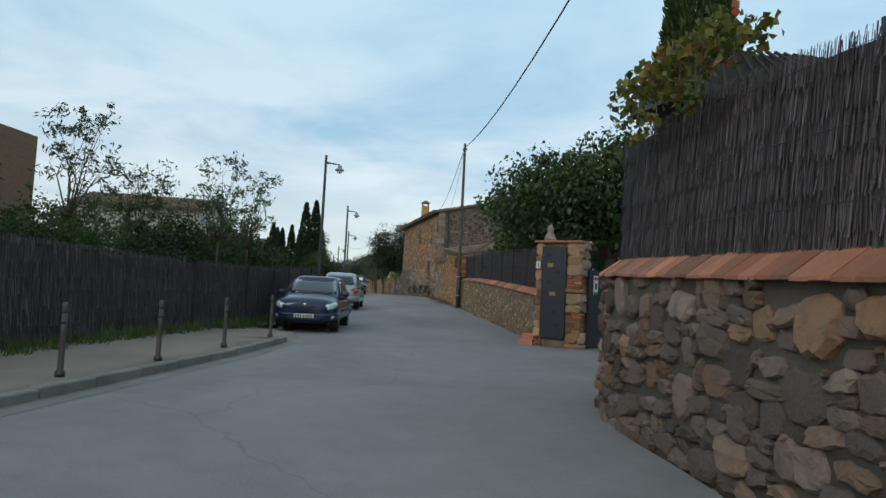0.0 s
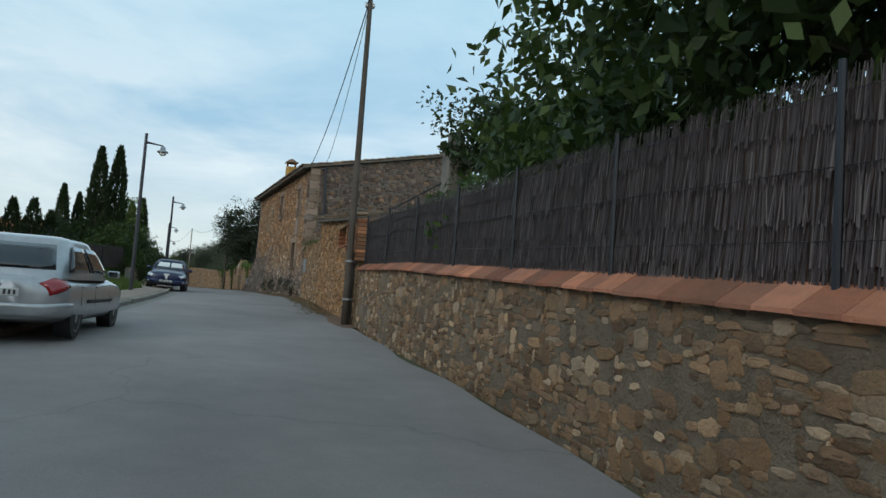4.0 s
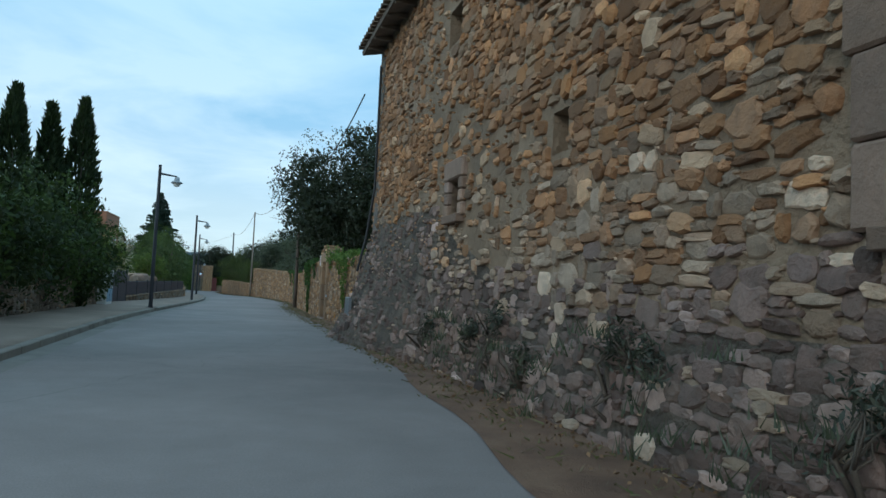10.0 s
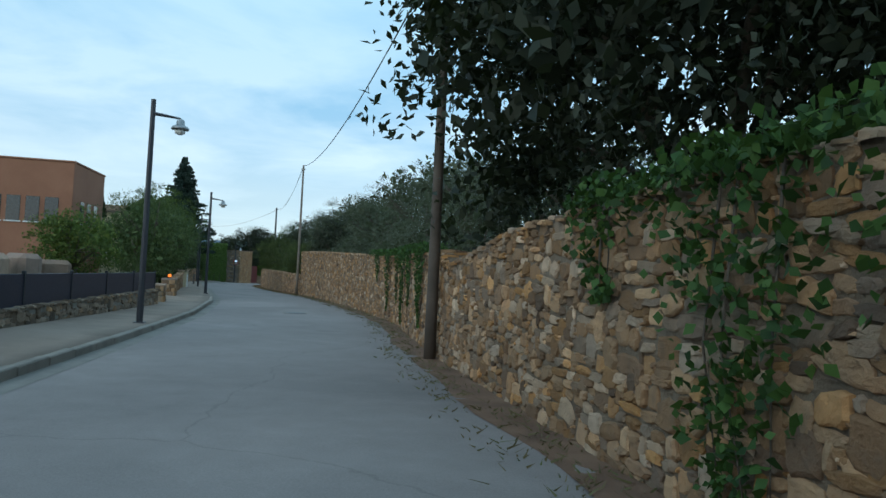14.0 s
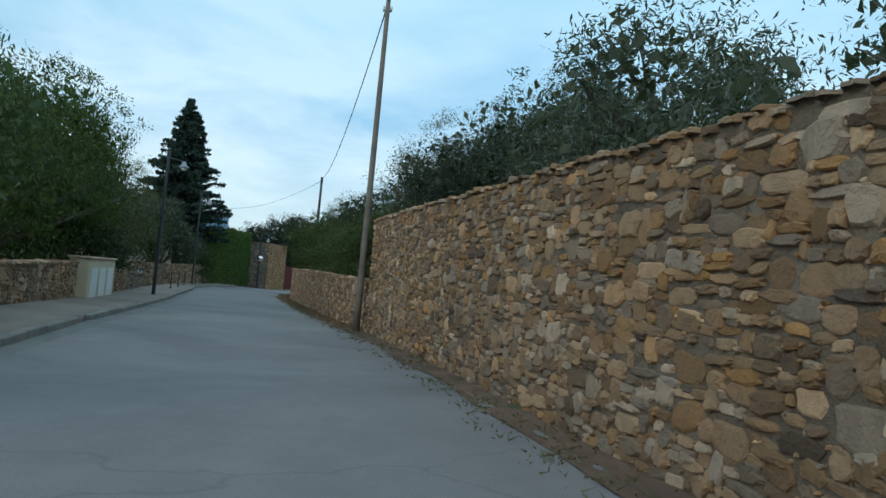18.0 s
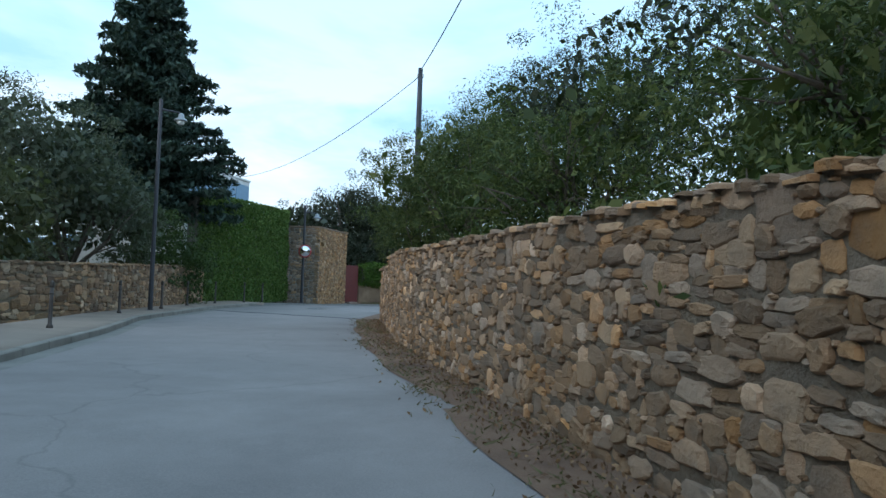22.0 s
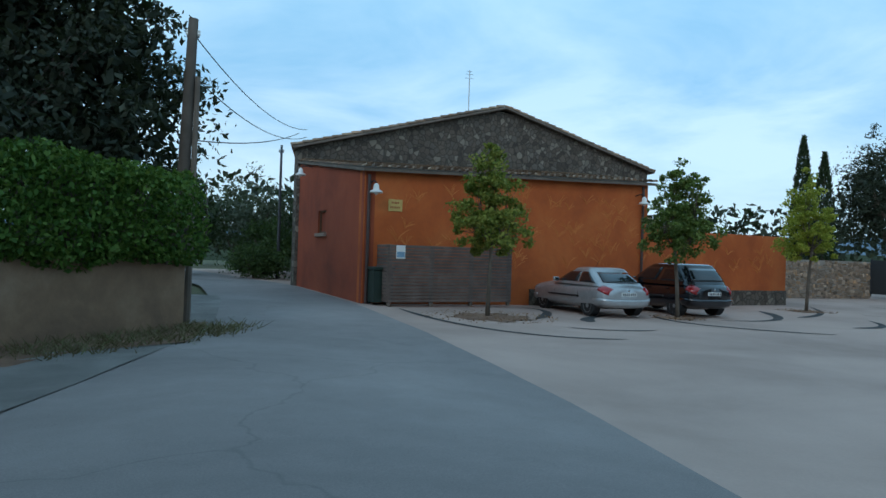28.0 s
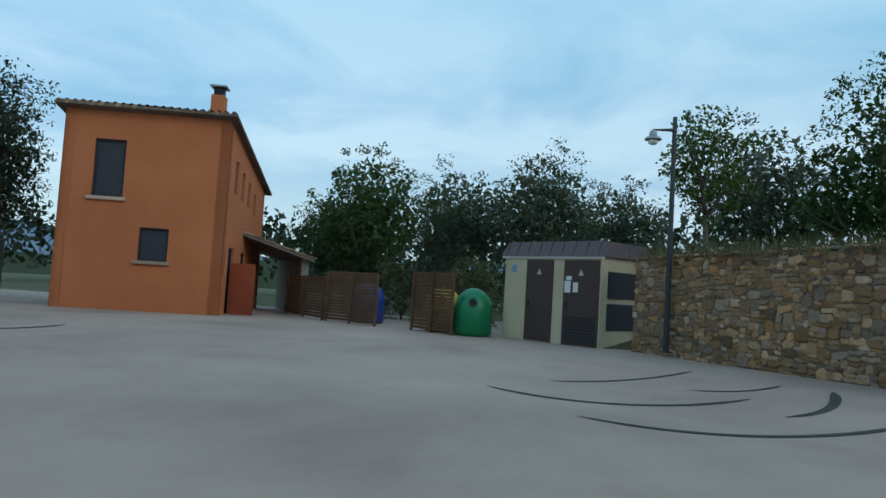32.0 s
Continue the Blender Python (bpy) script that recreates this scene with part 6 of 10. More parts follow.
def ivy_on(name, label, line, s0, s1, ztop, drops, n, side, leaf="leaf_ivy", size=0.10, out=0.10, seed=0, crown=0.35):
    """Creeper lying over a wall's crown and hanging down its face; drops: (s, half width, length)."""
    rg = np.random.default_rng(seed)
    ob = thing(name, label, "climbing plant", 0, 0, 0)
    pts = []
    stems = Geo()
    for s, hw, ln in drops:
        m = int(n * hw * ln * 1.1)
        u, v = np.clip(rg.normal(size=m) * 0.6, -1.3, 1.3), rg.uniform(0, 1, m) ** 1.7
        ss = np.clip(s + u * hw * (1.7 - 1.45 * v) + 0.08 * np.sin(v * 9 + s), 0.01, line.length - 0.01)
        for a, b in zip(ss, v):
            p, d = line.at(a)
            nn = np.array([-d[1], d[0]]) * side
            q = p + nn * (0.05 + rg.uniform(0.0, out) * (1.3 - b))
            pts.append((q[0], q[1], ztop(a) + 0.06 - b * ln))
        for k in range(3):
            a = min(max(s + rg.normal() * hw * 0.25, 0.02), line.length - 0.02)
            p, d = line.at(a)
            nn = np.array([-d[1], d[0]]) * side
            q = p + nn * 0.05
            stems.tube([(*q, ztop(a)), (q[0] + rg.normal() * 0.05, q[1] + rg.normal() * 0.08, ztop(a) - ln * 0.5), (q[0], q[1] + rg.normal() * 0.1, ztop(a) - ln * 0.9)], [0.012, 0.008, 0.004], 4)
    m = int((s1 - s0) * n * crown)
    for a in rg.uniform(s0, s1, m):
        if noise.noise((a * 0.8, seed, 0)) < -0.25:
            continue
        p, d = line.at(min(max(a, 0.01), line.length - 0.01))
        nn = np.array([-d[1], d[0]]) * side
        q = p + nn * rg.uniform(-0.5, 0.14)
        pts.append((q[0], q[1], ztop(a) + rg.uniform(0.0, 0.22)))
    part("stem_frame", stems, M["bark"], ob, "", True, fix=False)
    part("foliage", fast_mesh("foliage", leaf_verts(np.array(pts), size, 1.35, rg, 0.3), 4, M[leaf]), None, ob, "", False, "stuff")
    return ob


def tufts(name, label, spots, mat, blade=0.22, n=14, width=0.012, seed=0, spread=0.12, lean=0.35):
    """Grass or dry weeds: many blades, one object of stuff."""
    rg = np.random.default_rng(seed)
    sp = np.repeat(np.array(spots, float), n, 0)
    k = len(sp)
    sp[:, :2] += rg.normal(size=(k, 2)) * spread
    d = np.concatenate([rg.normal(size=(k, 2)) * lean, np.ones((k, 1))], 1)
    L = blade * rg.uniform(0.45, 1.25, (k, 1))
    side = unit(np.cross(d, rg.normal(size=(k, 3)))) * width
    tip = sp + d * L
    v = np.stack([sp - side, sp + side, tip], 1).reshape(-1, 3)
    return tagged(new(name, fast_mesh(name, v, 3, M[mat])), label, "grass", "", "stuff")


def conifer(x, y, h, r, seed=0, label="tall dark conifer with drooping tiered branches"):
    rg = np.random.default_rng(seed)
    ob = thing("conifer", label, "tree", x, y, gz(x, y), 0)
    g = Geo().tube([(0, 0, 0), (0, 0, h * 0.5), (0.05, 0, h)], [0.24, 0.14, 0.015], 9)
    leaves = []
    z = 3.4
    while z < h - 0.15:
        f = 1 - (z / h)
        m = int(6 + 7 * f)
        for k in range(m):
            a = rg.uniform(0, 2 * math.pi)
            L = r * (f ** 0.85) * rg.uniform(0.7, 1.12) + 0.12
            rise = rg.uniform(0.05, 0.32) * L
            e = np.array([math.cos(a) * L, math.sin(a) * L, z + rise])
            g.tube([(0, 0, z), (e[0] * 0.55, e[1] * 0.55, z + rise * 0.75), tuple(e)], [0.035 * f + 0.012, 0.02 * f + 0.008, 0.004], 4)
            q = int(30 + 75 * L)
            t = rg.uniform(0.12, 1.03, q)
            c = np.stack([e[0] * t, e[1] * t, z + rise * np.minimum(1, t * 1.3)], 1)
            wdt = 0.20 * L * (1.15 - t) + 0.07
            sd = np.array([-math.sin(a), math.cos(a), 0])
            c += sd * (rg.normal(size=(q, 1)) * wdt[:, None] * 0.7)
            c[:, 2] -= np.abs(rg.normal(size=q)) * 0.13
            leaves.append(c)
        z += rg.uniform(0.22, 0.40)
    c = np.concatenate(leaves)
    part("trunk", g, M["bark"], ob, "", True, fix=False)
    part("crown", fast_mesh("crown", leaf_verts(c, 0.34, 3.2, rg, 0.25), 4, M["leaf_conifer"]), None, ob, "", False, "stuff")
    return ob


M["leaf_conifer"] = leaf_mat("conifer foliage", ((0.0, (0.014, 0.028, 0.022)), (0.6, (0.034, 0.060, 0.046)), (1.0, (0.065, 0.10, 0.075))), 0.1)
M["leaf_hedge"] = leaf_mat("bright hedge foliage", ((0.0, (0.035, 0.085, 0.012)), (0.6, (0.085, 0.165, 0.024)), (1.0, (0.16, 0.24, 0.045))), 0.3)
M["leaf_ivy_wall"] = leaf_mat("fresh creeper foliage", ((0.0, (0.05, 0.105, 0.022)), (0.55, (0.11, 0.19, 0.042)), (1.0, (0.20, 0.27, 0.075))), 0.35)
M["leaf_mulberry"] = leaf_mat("mulberry foliage", ((0.0, (0.018, 0.036, 0.014)), (0.6, (0.045, 0.078, 0.028)), (1.0, (0.12, 0.17, 0.055))), 0.25, 0.45)
M["leaf_feather"] = leaf_mat("feathery foliage", ((0.0, (0.055, 0.062, 0.030)), (0.6, (0.10, 0.105, 0.052)), (1.0, (0.18, 0.165, 0.085))), 0.3)
M["leaf_weed"] = leaf_mat("grey weed foliage", ((0.0, (0.03, 0.036, 0.028)), (0.6, (0.06, 0.068, 0.052)), (1.0, (0.12, 0.125, 0.095))), 0.15)
M["leaf_oak"] = leaf_mat("evergreen oak foliage", ((0.0, (0.012, 0.018, 0.010)), (0.6, (0.030, 0.038, 0.022)), (1.0, (0.060, 0.068, 0.045))), 0.12)
M["leaf_acacia"] = leaf_mat("acacia foliage", ((0.0, (0.026, 0.044, 0.014)), (0.6, (0.068, 0.094, 0.029)), (1.0, (0.15, 0.165, 0.052))), 0.25)

M["leaf_mid2"] = leaf_mat("weeping foliage", ((0.0, (0.030, 0.055, 0.018)), (0.55, (0.065, 0.10, 0.032)), (1.0, (0.12, 0.155, 0.06))), 0.25)
# right of the lane, at the entrance
M["leaf_cyp_near"] = leaf_mat("yellow-green cypress foliage", ((0.0, (0.014, 0.030, 0.008)), (0.6, (0.036, 0.062, 0.014)), (1.0, (0.085, 0.12, 0.03))), 0.15)
cypress(5.1, 13.8, 10.5, 0.78, 1, 34000, leaf_len=0.15, leaf="leaf_cyp_near", label="thick yellow-green cypress at the corner of the drive")
tree("mulberry_tree", "broad dark mulberry with large leaves behind the gate", 5.5, 22.6, [(0, 0, 4.5, 2.9, 2.9, 1.7), (-2.0, 0.8, 4.4, 2.0, 2.2, 1.5), (2.1, -0.3, 4.3, 1.8, 1.8, 1.5), (0.0, -0.6, 5.7, 1.5, 1.4, 1.1), (-1.7, 0.4, 5.5, 1.0, 1.0, 0.9), (-1.6, 4.4, 3.8, 2.0, 2.4, 1.4), (1.6, 0.4, 5.0, 0.8, 0.9, 0.8)], "leaf_mulberry", 440, 62, 0.21, 0.2, 1.9, 0.5, 2, droop=0.5)
tree("garden_tree", "dark leafy garden tree beyond the lawn", 15, 34, [(0, 0, 4.0, 3.4, 3, 2.6), (4, 1, 3.4, 3, 3, 2.4), (-5, 3, 3.5, 3, 3, 2.5)], "leaf_dark", 180, 45, 0.3, 0.2, seed=3)
tree("olive_tree", "grey-green olive tree in the garden", 13.5, 25.5, [(0, 0, 2.9, 2.2, 2, 1.5), (1.8, 0.4, 2.6, 1.6, 1.6, 1.2)], "leaf_olive", 110, 45, 0.2, 0.14, 3.6, seed=4)
hedge_row("garden_hedge", "dark trimmed garden hedge", [(7, 40), (26, 36)], 1.2, 0.4, 2.6, "leaf_dark", 6000, 0.2, 5)
tree("garden_tree", "dark leafy tree above the brushwood screen", 6.4, 37.2, [(0, 0, 5.2, 2.7, 2.6, 1.7), (-2.0, 0.6, 5.6, 1.5, 1.5, 1.3), (1.5, 0, 6.2, 1.8, 1.8, 1.3)], "leaf_dark", 240, 55, 0.2, 0.18, 1.8, 0.42, 11, z0=0.7)
# brambles behind the low wall
bush("dark shrub behind the brushwood screen", 3.8, 30, [(0, 0, 2.6, 1.5, 3.0, 1.6), (-0.6, 3.6, 2.7, 1.4, 1.8, 1.3)], "leaf_mid", 120, 50, 0.2, 6)
# added dark backdrop: shrubs stand in for the dark portico below the mulberry
for k, (x, y) in enumerate(((9.4, 29.6), (12.4, 30.6))):
    bush("dense dark filler shrub added at the back of the lawn", x, y, [(0, 0, 1.5, 1.9, 1.6, 1.5), (0.8, 0.4, 2.6, 1.3, 1.2, 1.1)], "leaf_dark", 150, 60, 0.16, 12 + k, group="shrubs round the lawn")
# behind the farmhouse
tree("broadleaf_tree", "big dark tree overhanging the garden wall", -5.6, 92.0, [(0, 0, 5.4, 3.0, 3.2, 3.0), (-1.9, 2.6, 4.6, 2.2, 2.2, 2.4), (1.5, -3.4, 5.2, 3.0, 3.2, 3.0), (2.6, 1.5, 6.0, 2.8, 2.8, 2.8), (-2.9, 3.4, 2.9, 1.5, 1.5, 1.4), (-3.0, 0.4, 5.2, 1.7, 2.2, 2.9), (-3.2, 2.0, 7.0, 1.8, 2.0, 2.2), (-2.2, -2.2, 4.2, 1.6, 1.6, 1.8), (0.2, -0.6, 8.0, 2.2, 2.4, 1.8)], "leaf_oak", 700, 60, 0.19, 0.24, 2.0, 0.5, 7, z0=1.1)
tree("broadleaf_tree", "dark evergreen tree behind the garden wall", -1.6, 85.0, [(0, 0, 5.0, 2.4, 2.4, 3.0), (1.0, -2.4, 4.8, 2.0, 2.0, 2.6), (-0.8, 1.6, 6.6, 1.8, 1.8, 1.8)], "leaf_oak", 300, 55, 0.19, 0.2, 2.0, 0.45, 8, z0=1.4)
tree("broadleaf_tree", "dark broadleaf tree behind the garden wall", 1.2, 79.2, [(0, 0, 4.6, 1.7, 1.7, 2.1)], "leaf_oak", 170, 55, 0.19, 0.18, 2.0, 0.45, 9, z0=1.2)
for k, (x, y, h, r) in enumerate(((-5.2, 102.5, 5.2, 2.6), (-7.4, 108.5, 5.0, 2.4), (-8.4, 112.8, 6.1, 2.6), (-10.2, 117.0, 6.0, 2.6), (-9.0, 122.5, 6.4, 2.7), (-13.2, 124.0, 4.8, 2.2), (-13.8, 129.4, 5.4, 2.3), (-4.0, 114, 6.2, 2.9))):
    tree("olive_tree", "silvery olive tree behind the long wall", x, y, [(0, 0, h * 0.72, r, r, r * 0.66), (r * 0.5, r * 0.4, h * 0.9, r * 0.6, r * 0.6, r * 0.45), (-r * 0.5, -r * 0.3, h * 0.82, r * 0.6, r * 0.6, r * 0.45)], "leaf_olive", 130, 55, 0.15, 0.16, 4.0, 0.36, 20 + k, z0=1.75, group="olive trees behind the long wall")
for k in range(17):
    y = 100.5 + 1.75 * k
    h = 2.3 + 0.5 * math.sin(k * 1.9) + 0.9 * max(0.0, (116 - y) / 14)
    bush("grey-green olive shoots massed behind the long wall", wall_x(y) + 2.0 + 0.5 * math.sin(k * 2.7), y, [(0, 0, h * 0.55, 1.1, 1.5, h * 0.5), (0.6, 0.5, h * 0.85, 0.8, 1.0, h * 0.35)], "leaf_olive", 95, 70, 0.12, 660 + k, 3.6, 0.30, z0=1.75, group="olive shoots behind the long wall")
# over the lower wall
for k, (x, y, h, r, leaf) in enumerate(((-16.6, 132.2, 5.4, 2.3, "leaf_oak"), (-17.4, 136.4, 6.8, 2.7, "leaf_olive"), (-19.9, 140.5, 3.6, 2.0, "leaf_acacia"), (-17.2, 143.0, 7.6, 3.0, "leaf_oak"), (-22.4, 146.6, 3.4, 1.9, "leaf_acacia"), (-20.4, 149.5, 6.2, 2.6, "leaf_olive"), (-24.8, 152.3, 3.8, 2.0, "leaf_acacia"), (-23.2, 156.0, 6.8, 2.8, "leaf_oak"), (-27.0, 158.4, 4.6, 1.9, "leaf_acacia"), (-25.6, 160.9, 6.8, 2.5, "leaf_oak"), (-27.2, 161.4, 6.0, 1.7, "leaf_mid"), (-17.5, 155, 8.6, 3.4, "leaf_oak"), (-14.0, 137.5, 8.6, 3.2, "leaf_oak"), (-20.6, 137.6, 3.0, 1.4, "leaf_acacia"), (-13.5, 132.0, 6.5, 2.5, "leaf_olive"))):
    tree("thicket_tree", "feathery green thicket tree leaning over the wall", x, y, [(0, 0, h * 0.6, r, r, h * 0.42), (-r * 0.45, r * 0.4, h * 0.55, r * 0.7, r * 0.7, h * 0.33), (r * 0.4, -r * 0.3, h * 0.85, r * 0.6, r * 0.6, h * 0.25)], leaf, int(75 + 9 * h * r), 150, 0.090, 0.1, 3.2, 0.36, 40 + k, z0=1.15, inner=0.25, group="thicket behind the bend wall")
bush("dark overhanging shrub on the wall end", -28.6, 160.4, [(0.5, 0.6, 4.0, 1.5, 1.5, 1.2), (0, 0, 1.6, 1.2, 1.5, 1.2), (-0.7, 0.8, 2.1, 1.1, 1.1, 0.8), (-1.1, 1.0, 1.1, 0.7, 0.8, 0.6), (-1.8, 1.0, 2.3, 0.7, 0.7, 0.35), (-0.3, -1.0, 3.1, 1.4, 1.6, 1.0), (-1.0, 0.9, 3.4, 0.8, 0.9, 0.5)], "leaf_acacia", 280, 150, 0.085, 60, 3.2, 0.25, z0=1.2)

bush("dark shrub hanging over the rounded wall end", -28.9, 162.5, [(0, 0, 1.5, 1.2, 0.9, 0.9), (-0.7, 0.2, 2.5, 1.1, 0.9, 0.8), (0.6, 0.0, 3.1, 1.4, 1.1, 1.3), (-1.2, 0.3, 1.9, 0.7, 0.6, 0.45), (1.3, -0.2, 1.6, 0.9, 0.8, 0.9)], "leaf_acacia", 260, 160, 0.085, 61, 3.2, 0.24, z0=1.05)

for k in range(15):
    y = 131.8 + 2.05 * k
    bush("low dark undergrowth behind the wall", wall_x(y) + 1.5 + 0.4 * math.sin(k * 2.3), y, [(0, 0, 0.7, 0.9, 1.3, 0.8), (0.5, 0.5, 1.0, 0.7, 0.9, 0.7)], "leaf_acacia", 60, 70, 0.10, 620 + k, 2.6, 0.26, z0=1.05, group="undergrowth behind the wall")
for k, (x, y) in enumerate(((-16.9, 131.6), (-17.9, 133.9), (-18.6, 136.3), (-19.6, 138.6))):
    bush("dense dark evergreen shrub behind the wall", x, y, [(0, 0, 1.5, 1.3, 1.4, 1.5), (0.4, 0.5, 2.7, 1.1, 1.2, 1.2)], "leaf_oak", 130, 80, 0.11, 680 + k, 2.6, 0.28, z0=1.05, group="undergrowth behind the wall")
for k, (x, y) in enumerate(((5.2, 189.4), (6.7, 191.1), (8.3, 192.9), (9.9, 194.8))):
    bush("brownish thicket behind the bin screens", x, y, [(0, 0, 1.2, 1.3, 1.3, 1.2), (0.3, 0.4, 2.2, 1.0, 1.1, 0.9)], "leaf_oak" if k % 2 else "leaf_feather", 120, 70, 0.12, 690 + k, 2.8, 0.28, group="thicket behind the bins")
# dark weeds rooted in the foot of the farmhouse
for k in range(9):
    q_, d_ = LHOUSE.at(1.6 + 1.15 * k + 0.4 * math.sin(k * 2.6))
    z_ = 0.55 + 0.45 * abs(math.sin(k * 1.9))
    q_ = q_ + HN * (farm_batter(1.6 + 1.15 * k, gz(*q_) + z_) + 0.03)
    bush("dark grey weeds rooted in the house foot", float(q_[0]), float(q_[1]), [(0, 0, z_, 0.16, 0.34, 0.22), (0, 0.2, z_ - 0.2, 0.12, 0.25, 0.18)], "leaf_weed", 26, 40, 0.075, 720 + k, 3.4, 0.10, name="weeds", group="weeds at the house foot")

# left of the lane
for k, (x, y, h, r, leaf) in enumerate(((-6.8, 12.0, 2.9, 1.4, "leaf_mid"), (-6.3, 15.5, 2.5, 1.3, "leaf_olive"), (-5.9, 19.0, 3.2, 1.5, "leaf_mid"), (-6.6, 22.8, 3.2, 1.5, "leaf_dark"), (-7.6, 8.0, 2.6, 1.5, "leaf_dark"), (-6.9, 26.5, 2.8, 1.5, "leaf_mid"), (-9.5, 14, 3.6, 2.0, "leaf_dark"), (-9.6, 21, 3.8, 2.2, "leaf_olive"), (-8.6, 17.5, 3.4, 1.8, "leaf_mid"), (-9.0, 9.5, 3.0, 1.8, "leaf_olive"), (-8.4, 28.0, 3.6, 1.8, "leaf_dark"))):
    x -= 1.5 if y < 24 else 0.4
    bush("dense garden shrub behind the brushwood fence", x, y, [(0, 0, h * 0.5, r, r, h * 0.5), (r * 0.4, -r * 0.5, h * 0.62, r * 0.6, r * 0.6, h * 0.36)], leaf, 110, 60, 0.12, 70 + k, 2.4, 0.3, group="shrubs behind the fence")
for k in range(9):
    y = 6.5 + 1.9 * k
    bush("dark dense shrub crowding over the brushwood fence", float(np.interp(y, [4, 11, 14, 17.3, 19.5, 31], [-6.75, -6.5, -6.2, -5.5, -5.0, -5.5])) - 1.25 - 0.3 * math.sin(k * 2.2), y, [(0, 0, 1.5, 0.95, 1.2, 1.35 + 0.25 * math.sin(k * 1.3)), (0.1, 0.6, 2.2, 0.6, 0.7, 0.6)], ("leaf_dark", "leaf_mid", "leaf_oak")[k % 3], 110, 70, 0.10, 700 + k, 2.4, 0.26, group="shrubs behind the fence")
for k, (x, y, h, w) in enumerate(((-7.9, 15.0, 5.3, 1.0), (-7.2, 16.6, 4.2, 0.8), (-5.9, 18.4, 4.9, 0.8), (-5.75, 20.4, 4.7, 0.75), (-8.6, 12.2, 4.0, 0.8), (-9.9, 31.5, 4.4, 0.8))):
    tree("sapling", "thin open sapling with sparse leaves", x, y, [(0, 0, h * 0.7, w, w, h * 0.26), (0.3, 0.3, h * 0.9, w * 0.6, w * 0.6, h * 0.14)], "leaf_mid2" if k % 2 else "leaf_olive", 60, 26, 0.15, 0.04, 3.4, 0.16, 90 + k, limbs=14, inner=0.1, core=0)
for k, (x, y, h, r) in enumerate(((-11.9, 62.0, 8.0, 0.62), (-12.5, 60.6, 7.6, 0.6), (-14.45, 79.1, 6.9, 0.55), (-15.1, 78.3, 6.5, 0.5), (-15.7, 77.3, 6.8, 0.55), (-16.4, 76.3, 6.3, 0.5), (-17.1, 75.4, 6.9, 0.55), (-17.9, 74.4, 6.4, 0.5), (-18.6, 73.2, 6.8, 0.55))):
    cypress(x, y, h, r, 100 + k, 5200)
for k in range(13):
    cypress(-14.6 - 0.55 * k + random.uniform(-0.2, 0.2), 63.5 - 1.5 * k, random.uniform(3.3, 4.5), 0.55, 120 + k, 1900, label="small dark cypress in a screening row")
for k, (x, y, h, r, leaf) in enumerate(((-11.0, 58.8, 3.4, 1.6, "leaf_mid"), (-12.0, 64.5, 3.8, 1.8, "leaf_dark"), (-12.5, 68.0, 3.9, 1.7, "leaf_mid"), (-13.2, 71.6, 4.0, 1.7, "leaf_dark"), (-13.7, 75.0, 4.1, 1.7, "leaf_mid"), (-14.6, 78.2, 4.0, 1.6, "leaf_dark"), (-15.4, 81.0, 3.2, 1.3, "leaf_mid"), (-15.0, 61.5, 3.6, 2.0, "leaf_dark"), (-17.5, 68.0, 4.6, 2.4, "leaf_dark"), (-12.6, 61.8, 3.4, 1.6, "leaf_mid"))):
    bush("dense dark garden shrub over the low wall", x, y, [(0, 0, h * 0.55, r, r, h * 0.5), (r * 0.5, 0.3, h * 0.5, r * 0.7, r * 0.7, h * 0.36)], leaf, 150, 60, 0.15, 140 + k, 2.2, 0.32, group="garden shrubs over the wall")
tree("locust_tree", "light green locust tree above the garden wall", -12.4, 66.2, [(0, 0, 4.2, 1.3, 1.3, 1.5), (0.4, -0.4, 5.0, 0.8, 0.8, 0.8)], "leaf_light", 70, 45, 0.16, 0.09, 2.6, 0.3, 150)
for k, (x, y, h, r, leaf) in enumerate(((-19.3, 92.6, 3.6, 1.8, "leaf_light"), (-20.8, 104.2, 2.6, 1.3, "leaf_light"), (-24.5, 98, 2.6, 2.0, "leaf_mid"))):
    tree("garden_tree", "round light green garden tree on the terrace", x, y, [(0, 0, h * 0.62, r, r, h * 0.4)], leaf, 130, 60, 0.13, 0.1, 2.4, 0.28, 160 + k, z0=1.2)
tree("pepper_tree", "round weeping green tree by the gate pier", -23.5, 115.2, [(0, 0, 2.9, 2.3, 2.3, 2.1), (-1.5, 1.2, 2.6, 1.8, 1.8, 1.7), (0.9, -0.9, 2.2, 1.4, 1.4, 1.4)], "leaf_mid2", 260, 75, 0.15, 0.18, 4.0, 0.34, 170, droop=0.9)
tree("pepper_tree", "weeping green tree over the pavement", -25.6, 121.4, [(0, 0, 3.0, 2.2, 2.4, 2.0), (0.6, 1.8, 3.3, 1.8, 1.8, 1.8)], "leaf_mid2", 220, 70, 0.15, 0.18, 4.0, 0.34, 171, droop=0.9)
M["leaf_light2"] = leaf_mat("fresh light foliage", ((0.0, (0.035, 0.06, 0.015)), (0.6, (0.075, 0.115, 0.03)), (1.0, (0.14, 0.18, 0.05))), 0.3)
tree("pepper_tree", "tall light green tree over the low wall", -28.8, 128.4, [(0, 0, 3.8, 1.9, 2.2, 3.0), (0.6, 2.0, 3.0, 1.5, 1.6, 2.2), (-0.5, 4.6, 4.6, 1.7, 1.9, 3.0), (-1.6, 7.4, 4.0, 1.5, 1.8, 2.6)], "leaf_light2", 460, 70, 0.16, 0.16, 3.6, 0.34, 172, droop=0.7)
